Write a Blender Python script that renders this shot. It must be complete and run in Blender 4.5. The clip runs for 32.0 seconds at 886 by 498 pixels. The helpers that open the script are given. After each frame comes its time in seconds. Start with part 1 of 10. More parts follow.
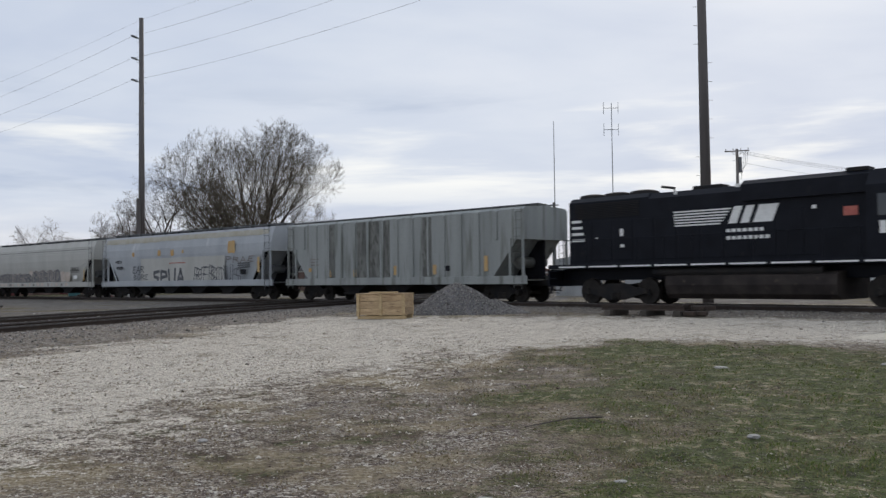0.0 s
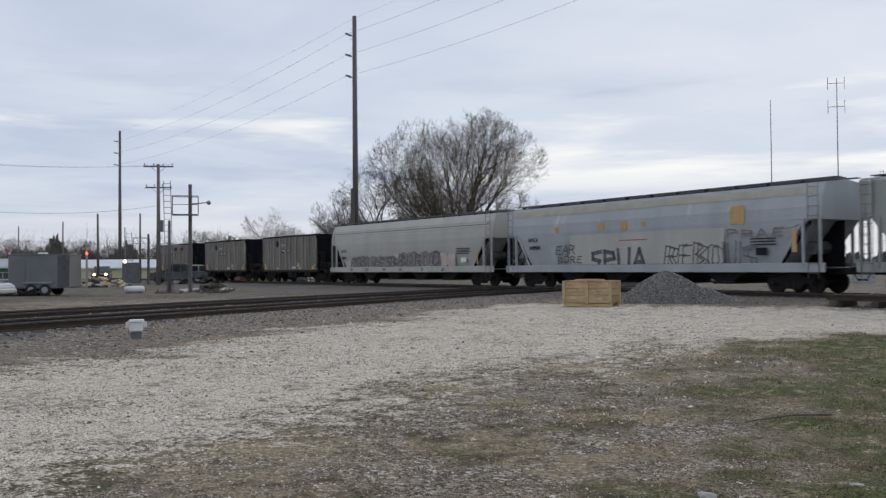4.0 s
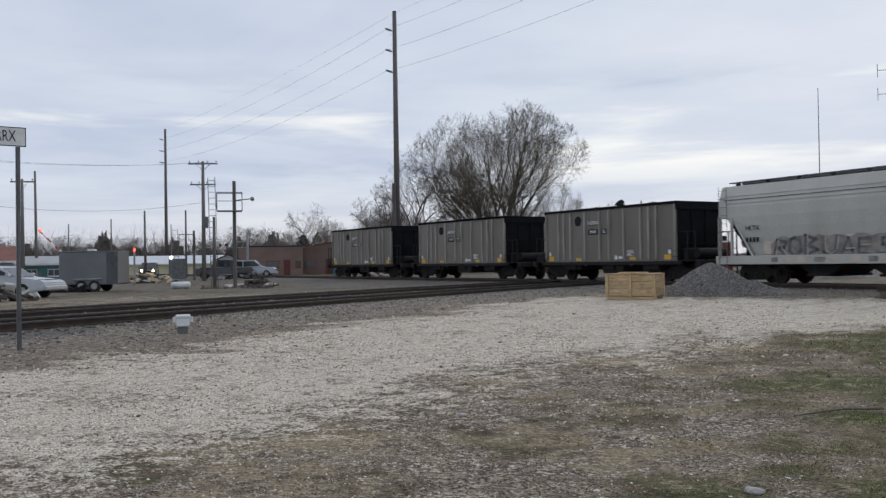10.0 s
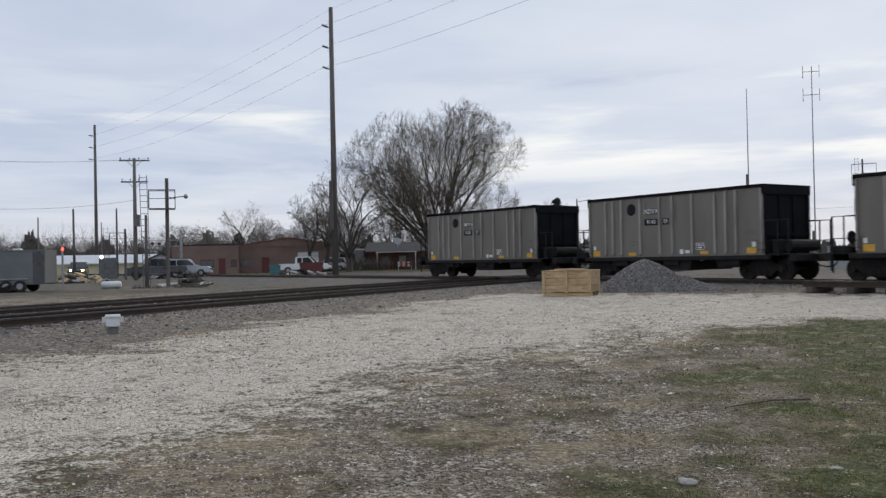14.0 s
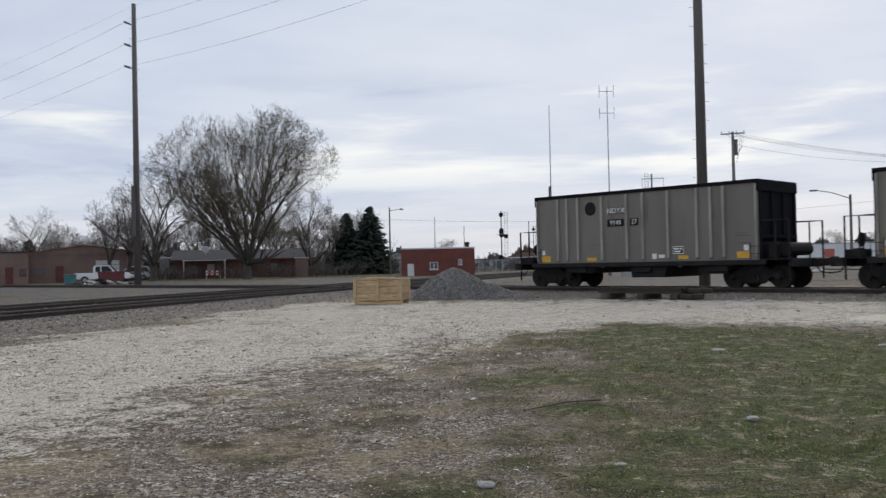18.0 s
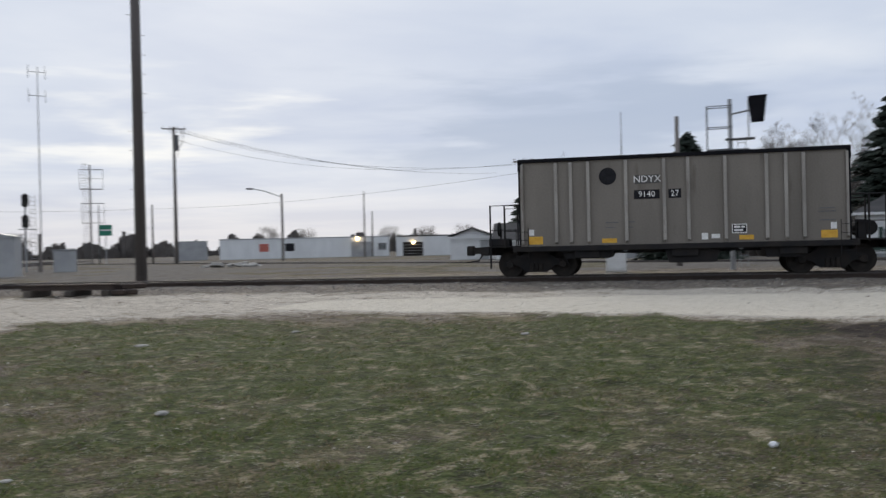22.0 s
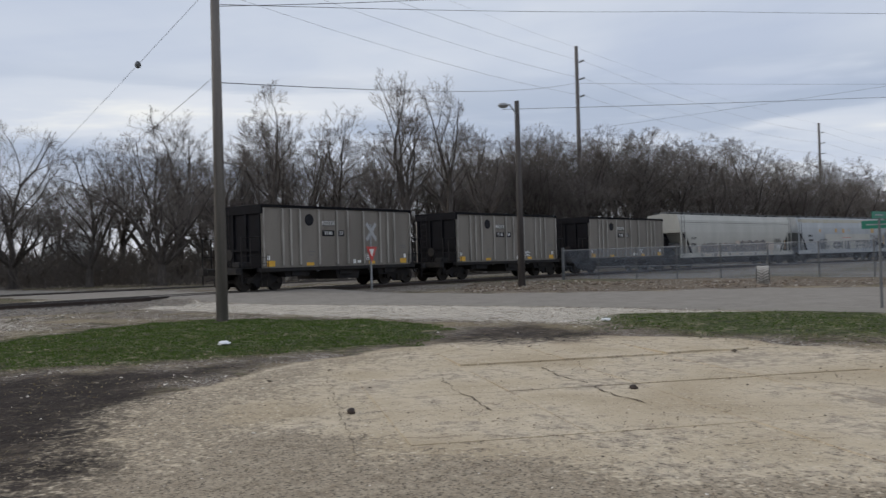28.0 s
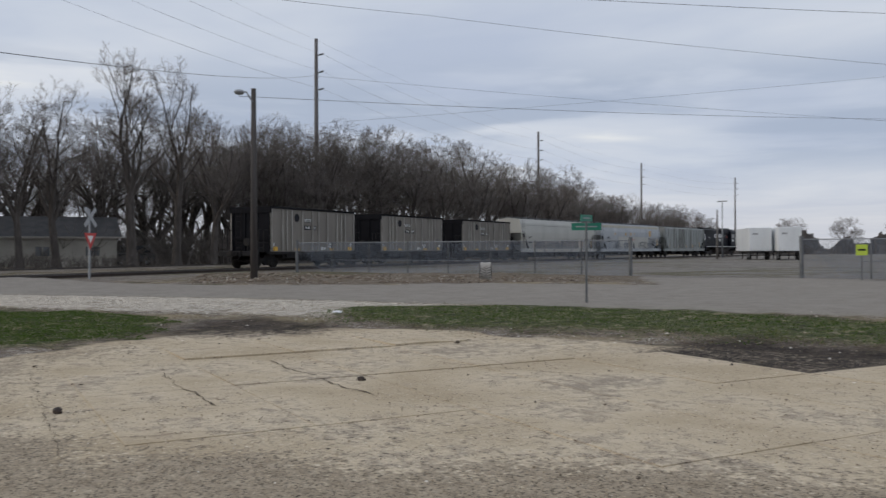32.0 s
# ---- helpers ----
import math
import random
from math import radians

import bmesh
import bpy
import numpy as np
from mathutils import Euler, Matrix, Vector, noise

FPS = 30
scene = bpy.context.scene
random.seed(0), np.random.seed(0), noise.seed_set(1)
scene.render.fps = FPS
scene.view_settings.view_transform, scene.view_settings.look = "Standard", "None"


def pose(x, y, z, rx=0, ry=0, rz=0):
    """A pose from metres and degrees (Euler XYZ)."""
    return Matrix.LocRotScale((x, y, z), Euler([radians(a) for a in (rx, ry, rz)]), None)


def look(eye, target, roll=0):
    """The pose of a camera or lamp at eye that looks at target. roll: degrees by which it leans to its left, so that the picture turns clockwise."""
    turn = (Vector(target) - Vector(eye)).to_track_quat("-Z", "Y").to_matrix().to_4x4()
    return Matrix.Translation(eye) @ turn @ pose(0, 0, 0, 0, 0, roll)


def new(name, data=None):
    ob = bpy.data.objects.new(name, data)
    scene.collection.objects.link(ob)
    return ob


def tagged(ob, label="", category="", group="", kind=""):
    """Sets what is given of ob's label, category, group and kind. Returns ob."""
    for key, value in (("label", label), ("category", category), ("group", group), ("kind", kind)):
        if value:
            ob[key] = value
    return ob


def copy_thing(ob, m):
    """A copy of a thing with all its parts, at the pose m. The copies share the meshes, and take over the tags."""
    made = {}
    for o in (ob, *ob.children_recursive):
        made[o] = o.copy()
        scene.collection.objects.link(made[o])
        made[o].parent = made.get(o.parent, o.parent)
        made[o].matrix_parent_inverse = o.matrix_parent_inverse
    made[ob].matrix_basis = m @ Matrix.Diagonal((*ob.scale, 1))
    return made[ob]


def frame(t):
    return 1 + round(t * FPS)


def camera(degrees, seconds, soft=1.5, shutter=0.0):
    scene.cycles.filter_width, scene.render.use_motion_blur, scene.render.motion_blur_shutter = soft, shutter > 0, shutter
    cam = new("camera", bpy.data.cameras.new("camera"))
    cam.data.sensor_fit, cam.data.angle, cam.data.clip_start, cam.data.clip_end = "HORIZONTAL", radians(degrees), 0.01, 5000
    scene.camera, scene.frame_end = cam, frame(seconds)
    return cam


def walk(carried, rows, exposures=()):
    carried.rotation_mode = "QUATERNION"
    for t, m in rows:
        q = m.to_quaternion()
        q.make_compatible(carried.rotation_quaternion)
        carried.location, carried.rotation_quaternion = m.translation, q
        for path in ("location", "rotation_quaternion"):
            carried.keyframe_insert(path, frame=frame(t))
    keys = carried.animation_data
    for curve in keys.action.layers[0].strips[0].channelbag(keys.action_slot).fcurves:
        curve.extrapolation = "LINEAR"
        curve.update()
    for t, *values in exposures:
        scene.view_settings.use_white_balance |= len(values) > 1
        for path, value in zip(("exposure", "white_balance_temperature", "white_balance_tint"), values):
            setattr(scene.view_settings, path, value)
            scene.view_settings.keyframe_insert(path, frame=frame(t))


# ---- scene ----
cam = camera(53.5, 32.0, soft=1.4, shutter=0.5)
# seconds, place, tilt, roll, yaw
PATH = [
    (0, 0.15, 0.23, 1.55, 91.88, 0.76, -0.00),
    (0.5, 0.16, 0.22, 1.54, 91.89, 0.79, 0.46),
    (1, 0.14, 0.26, 1.54, 91.81, 0.64, 1.57),
    (1.5, 0.11, 0.25, 1.54, 91.62, 0.51, 4.19),
    (2, 0.09, 0.24, 1.55, 91.62, 0.63, 7.91),
    (2.5, 0.10, 0.24, 1.55, 91.88, 1.30, 11.29),
    (3, 0.09, 0.20, 1.55, 91.92, 1.49, 12.92),
    (3.5, 0.07, 0.21, 1.55, 91.56, 0.85, 13.32),
    (4, 0.07, 0.21, 1.55, 91.18, 0.47, 13.19),
    (4.5, 0.05, 0.25, 1.55, 91.05, 0.53, 14.20),
    (6.5, 0.04, 0.21, 1.55, 91.39, 0.56, 16.24),
    (7, 0.06, 0.20, 1.55, 90.96, 0.78, 16.25),
    (7.5, 0.05, 0.21, 1.54, 90.87, 0.79, 16.26),
    (8, 0.05, 0.21, 1.54, 91.02, 0.72, 16.43),
    (8.5, 0.05, 0.22, 1.55, 91.04, 0.75, 16.23),
    (9, 0.06, 0.21, 1.54, 90.80, 0.97, 15.98),
    (9.5, 0.06, 0.21, 1.55, 90.73, 1.00, 16.03),
    (10, 0.07, 0.21, 1.55, 90.82, 0.88, 15.91),
    (10.5, 0.07, 0.20, 1.55, 90.72, 0.85, 15.81),
    (11, 0.06, 0.20, 1.54, 90.56, 0.86, 15.69),
    (11.5, 0.06, 0.22, 1.55, 90.57, 0.87, 15.39),
    (12, 0.06, 0.20, 1.54, 90.69, 0.85, 15.05),
    (12.5, 0.06, 0.22, 1.54, 90.84, 0.85, 13.95),
    (13, 0.07, 0.25, 1.53, 90.62, 0.99, 12.88),
    (13.5, 0.07, 0.27, 1.53, 90.61, 1.10, 12.23),
    (15.5, 0.08, 0.26, 1.54, 90.59, 1.54, 10.82),
    (16, 0.09, 0.27, 1.54, 90.64, 1.88, 9.80),
    (16.5, 0.10, 0.27, 1.53, 90.72, 1.98, 7.65),
    (17, 0.12, 0.27, 1.54, 90.95, 1.54, 4.12),
    (17.5, 0.13, 0.29, 1.54, 90.89, 1.16, 1.59),
    (18, 0.14, 0.28, 1.54, 90.91, 1.23, -0.24),
    (18.5, 0.15, 0.30, 1.54, 90.94, 1.93, -1.74),
    (19, 0.17, 0.30, 1.54, 91.02, 2.33, -3.76),
    (19.5, 0.22, 0.31, 1.54, 90.99, 2.59, -7.61),
    (20, 0.27, 0.33, 1.53, 90.48, 2.59, -13.52),
    (20.5, 0.33, 0.34, 1.53, 90.48, 2.58, -20.22),
    (21, 0.39, 0.35, 1.53, 90.65, 2.60, -25.86),
    (21.5, 0.46, 0.36, 1.52, 90.12, 3.10, -30.87),
    (22, 0.48, 0.35, 1.52, 89.77, 1.33, -35.36),
    (22.5, 0.44, 0.33, 1.51, 90.09, 0.10, -41.89),
    (23, 0.37, 0.26, 1.51, 87.68, 1.17, -49.03),
    (23.5, 0.37, 0.18, 1.53, 90.59, 4.08, -54.82),
    (24, 0.46, 0.09, 1.52, 90.12, 4.14, -62.09),
    (24.5, 0.54, 0.01, 1.49, 90.03, 2.72, -71.62),
    (25, 0.46, -0.09, 1.51, 90.85, 2.90, -77.76),
    (25.5, 0.26, -0.10, 1.53, 90.66, 2.69, -85.84),
    (26, 0.21, -0.17, 1.54, 90.29, 1.99, -94.64),
    (26.5, 0.20, -0.27, 1.54, 89.96, 2.13, -98.03),
    (28.5, 0.18, -0.29, 1.52, 90.51, 1.18, -108.36),
    (29, 0.19, -0.29, 1.52, 89.76, 0.92, -110.79),
    (29.5, 0.19, -0.29, 1.52, 89.74, 1.07, -112.88),
    (30, 0.21, -0.30, 1.51, 89.65, 0.81, -114.91),
    (30.5, 0.19, -0.28, 1.52, 89.67, 0.59, -116.75),
    (31, 0.22, -0.31, 1.50, 90.05, 0.52, -118.85),
    (31.5, 0.23, -0.33, 1.51, 90.34, 0.26, -120.55),
    (31.8, 0.24, -0.34, 1.51, 90.05, 0.20, -121.75),
    (32, 0.24, -0.35, 1.51, 90.05, 0.16, -122.85),
]
walk(cam, [(t, pose(x, y, z, rx, ry, rz)) for t, x, y, z, rx, ry, rz in PATH], [(0, 0.0), (22, 0.0), (25, -0.06), (28, -0.08), (30, -0.14), (32, -0.17)])

# ---- light ----
world = bpy.data.worlds.new("world")
scene.world = world
world.use_nodes = True
wt = world.node_tree
wt.nodes.clear()


def wnode(kind, **kw):
    n = wt.nodes.new(kind)
    for k, v in kw.items():
        n.inputs[k].default_value = v
    return n


def wmath(op, a, b=None):
    n = wt.nodes.new("ShaderNodeMath")
    n.operation = op
    for i, v in enumerate((a, b)):
        if v is None:
            continue
        if isinstance(v, (int, float)):
            n.inputs[i].default_value = v
        else:
            wt.links.new(v, n.inputs[i])
    return n.outputs[0]


SUN_YAW, SUN_EL = -22.0, 24.0
RIFTS = (0.0, 0.0, 0.0)
sky = wt.nodes.new("ShaderNodeTexSky")
sky.sky_type = "NISHITA"
sky.sun_disc = False
sky.sun_elevation = radians(SUN_EL)
sky.sun_rotation = radians(-SUN_YAW)
sky.dust_density = 2.0
tc = wt.nodes.new("ShaderNodeTexCoord")
sep = wt.nodes.new("ShaderNodeSeparateXYZ")
wt.links.new(tc.outputs["Generated"], sep.inputs[0])
# the cloud layer is a flat deck seen from below
up = wmath("ADD", wmath("MAXIMUM", sep.outputs["Z"], 0.0), 0.045)
deck = wt.nodes.new("ShaderNodeCombineXYZ")
wt.links.new(wmath("DIVIDE", sep.outputs["X"], up), deck.inputs[0])
wt.links.new(wmath("DIVIDE", sep.outputs["Y"], up), deck.inputs[1])
big = wnode("ShaderNodeTexNoise", Scale=0.34, Detail=5.0, Roughness=0.5, Distortion=0.7)
wt.links.new(deck.outputs[0], big.inputs["Vector"])
fine = wnode("ShaderNodeTexNoise", Scale=1.3, Detail=6.0, Roughness=0.55, Distortion=0.3)
wt.links.new(deck.outputs[0], fine.inputs["Vector"])
both = wmath("ADD", wmath("MULTIPLY", big.outputs[0], 0.8), wmath("MULTIPLY", fine.outputs[0], 0.2))
ramp = wt.nodes.new("ShaderNodeValToRGB")
for e, (at, col) in zip((ramp.color_ramp.elements[0], ramp.color_ramp.elements[1], ramp.color_ramp.elements.new(0.5)),
                        ((0.38, (0.525, 0.595, 0.74, 1)), (0.64, (0.83, 0.865, 0.91, 1)), (0.51, (0.635, 0.695, 0.805, 1)))):
    e.position, e.color = at, col
wt.links.new(both, ramp.inputs[0])


def wstep(src, a, b):
    n = wnode("ShaderNodeMapRange")
    n.interpolation_type = "SMOOTHSTEP"
    n.inputs["From Min"].default_value, n.inputs["From Max"].default_value = a, b
    wt.links.new(src, n.inputs["Value"])
    return n.outputs[0]


def wmix(fac, a, col):
    n = wt.nodes.new("ShaderNodeMix")
    n.data_type = "RGBA"
    n.inputs["B"].default_value = (*col, 1)
    wt.links.new(fac, n.inputs["Factor"])
    wt.links.new(a, n.inputs["A"])
    return n.outputs["Result"]


# far off the deck breaks into long bright rifts and blue-grey bars
long_bars = wt.nodes.new("ShaderNodeMapping")
long_bars.inputs["Scale"].default_value = (1.0, 1.0, 7.5)
long_bars.inputs["Location"].default_value = (RIFTS[0], RIFTS[1], RIFTS[2])
wt.links.new(tc.outputs["Generated"], long_bars.inputs["Vector"])
rift = wnode("ShaderNodeTexNoise", Scale=2.2, Detail=6.0, Roughness=0.52, Distortion=0.25)
wt.links.new(long_bars.outputs[0], rift.inputs["Vector"])
low_belt = wmath("MULTIPLY", wstep(sep.outputs["Z"], 0.05, 0.12), wstep(sep.outputs["Z"], 0.23, 0.165))
# the rifts are brighter on the sun's side of the sky
rifts = wmath("ADD", rift.outputs[0], wmath("MULTIPLY", sep.outputs["Y"], 0.07))
far_deck = wmix(wmath("MULTIPLY", wmath("MULTIPLY", low_belt, wstep(rifts, 0.53, 0.40)), 0.85), ramp.outputs[0], (0.43, 0.505, 0.645))
far_deck = wmix(wmath("MULTIPLY", low_belt, wstep(rifts, 0.585, 0.72)), far_deck, (0.93, 0.94, 0.93))
# towards the horizon the deck thins and glows
skyline = wmix(wmath("MULTIPLY", wstep(sep.outputs["Z"], 0.10, 0.0), 0.66), far_deck, (0.73, 0.725, 0.755))
bg_cloud = wnode("ShaderNodeBackground", Strength=1.04)
wt.links.new(skyline, bg_cloud.inputs["Color"])
bg_sky = wnode("ShaderNodeBackground", Strength=0.06)
wt.links.new(sky.outputs[0], bg_sky.inputs["Color"])
mixs = wnode("ShaderNodeMixShader", Fac=0.95)
wt.links.new(bg_sky.outputs[0], mixs.inputs[1])
wt.links.new(bg_cloud.outputs[0], mixs.inputs[2])
wout = wt.nodes.new("ShaderNodeOutputWorld")
wt.links.new(mixs.outputs[0], wout.inputs[0])

sun_data = bpy.data.lights.new("sun", "SUN")
sun_data.energy, sun_data.angle, sun_data.color = 1.15, radians(25), (1.0, 0.89, 0.74)
sun = new("sun", sun_data)
sun.matrix_world = look((0, 0, 60), (math.sin(radians(SUN_YAW)) * 60, -math.cos(radians(SUN_YAW)) * 60, 60 - 60 * math.tan(radians(SUN_EL))))
scene.view_settings.exposure = 0.0

# ---- materials ----
def node_mat(name):
    m = bpy.data.materials.new(name)
    m.use_nodes = True
    return m, m.node_tree, m.node_tree.nodes["Principled BSDF"]


def rgba(c):
    return (*c, 1.0)


def surf(name, c1, c2, scale=3.0, rough=0.7, metal=0.0, bump=0.1, grain=40.0, stain=None, amount=0.5, stretch=None, vary=0.0, rvar=0.15, spec=0.5):
    """Two colours mixed by coarse noise, fine grain in colour and relief, and an optional stain colour in patches or streaks."""
    m, t, b = node_mat(name)
    tcn = t.nodes.new("ShaderNodeTexCoord")
    src = tcn.outputs["Object"]
    if stretch:
        mp = t.nodes.new("ShaderNodeMapping")
        mp.inputs["Scale"].default_value = stretch
        t.links.new(src, mp.inputs[0])
        streak = mp.outputs[0]
    else:
        streak = src
    n1 = t.nodes.new("ShaderNodeTexNoise")
    n1.inputs["Scale"].default_value, n1.inputs["Detail"].default_value = scale, 5
    t.links.new(streak, n1.inputs["Vector"])
    n2 = t.nodes.new("ShaderNodeTexNoise")
    n2.inputs["Scale"].default_value, n2.inputs["Detail"].default_value = grain, 4
    t.links.new(src, n2.inputs["Vector"])
    mr = t.nodes.new("ShaderNodeMapRange")
    for k, v in (("From Min", 0.35), ("From Max", 0.65)):
        mr.inputs[k].default_value = v
    t.links.new(n1.outputs[0], mr.inputs[0])
    mix = t.nodes.new("ShaderNodeMix")
    mix.data_type = "RGBA"
    mix.inputs["A"].default_value, mix.inputs["B"].default_value = rgba(c1), rgba(c2)
    t.links.new(mr.outputs[0], mix.inputs["Factor"])
    col = mix.outputs["Result"]
    if stain:
        n3 = t.nodes.new("ShaderNodeTexNoise")
        n3.inputs["Scale"].default_value, n3.inputs["Detail"].default_value = scale * 2.3, 7
        t.links.new(streak, n3.inputs["Vector"])
        ms = t.nodes.new("ShaderNodeMapRange")
        ms.inputs["From Min"].default_value, ms.inputs["From Max"].default_value = 0.72 - 0.35 * amount, 0.86 - 0.3 * amount
        t.links.new(n3.outputs[0], ms.inputs[0])
        mx = t.nodes.new("ShaderNodeMix")
        mx.data_type = "RGBA"
        mx.inputs["B"].default_value = rgba(stain)
        t.links.new(col, mx.inputs["A"])
        t.links.new(ms.outputs[0], mx.inputs["Factor"])
        col = mx.outputs["Result"]
    hsv = t.nodes.new("ShaderNodeHueSaturation")
    mv = t.nodes.new("ShaderNodeMapRange")
    mv.inputs["To Min"].default_value, mv.inputs["To Max"].default_value = 0.8, 1.2
    t.links.new(n2.outputs[0], mv.inputs[0])
    val = mv.outputs[0]
    if vary:
        oi = t.nodes.new("ShaderNodeObjectInfo")
        ov = t.nodes.new("ShaderNodeMapRange")
        ov.inputs["To Min"].default_value, ov.inputs["To Max"].default_value = 1 - vary, 1 + vary
        t.links.new(oi.outputs["Random"], ov.inputs[0])
        mu = t.nodes.new("ShaderNodeMath")
        mu.operation = "MULTIPLY"
        t.links.new(val, mu.inputs[0])
        t.links.new(ov.outputs[0], mu.inputs[1])
        val = mu.outputs[0]
    t.links.new(val, hsv.inputs["Value"])
    t.links.new(col, hsv.inputs["Color"])
    t.links.new(hsv.outputs[0], b.inputs["Base Color"])
    rr = t.nodes.new("ShaderNodeMapRange")
    rr.inputs["To Min"].default_value, rr.inputs["To Max"].default_value = max(0.05, rough - rvar), min(1, rough + rvar)
    t.links.new(n1.outputs[0], rr.inputs[0])
    t.links.new(rr.outputs[0], b.inputs["Roughness"])
    b.inputs["Metallic"].default_value = metal
    b.inputs["Specular IOR Level"].default_value = spec
    if bump:
        bp = t.nodes.new("ShaderNodeBump")
        bp.inputs["Strength"].default_value, bp.inputs["Distance"].default_value = bump, 0.02
        t.links.new(n2.outputs[0], bp.inputs["Height"])
        t.links.new(bp.outputs[0], b.inputs["Normal"])
    return m


def lamp_mat(name, c, strength):
    m, t, b = node_mat(name)
    b.inputs["Base Color"].default_value = rgba(c)
    b.inputs["Emission Color"].default_value, b.inputs["Emission Strength"].default_value = rgba(c), strength
    return m


def glass_mat(name, c=(0.03, 0.035, 0.04), rough=0.06):
    m, t, b = node_mat(name)
    b.inputs["Base Color"].default_value = rgba(c)
    b.inputs["Roughness"].default_value = rough
    b.inputs["Specular IOR Level"].default_value = 0.7
    return m


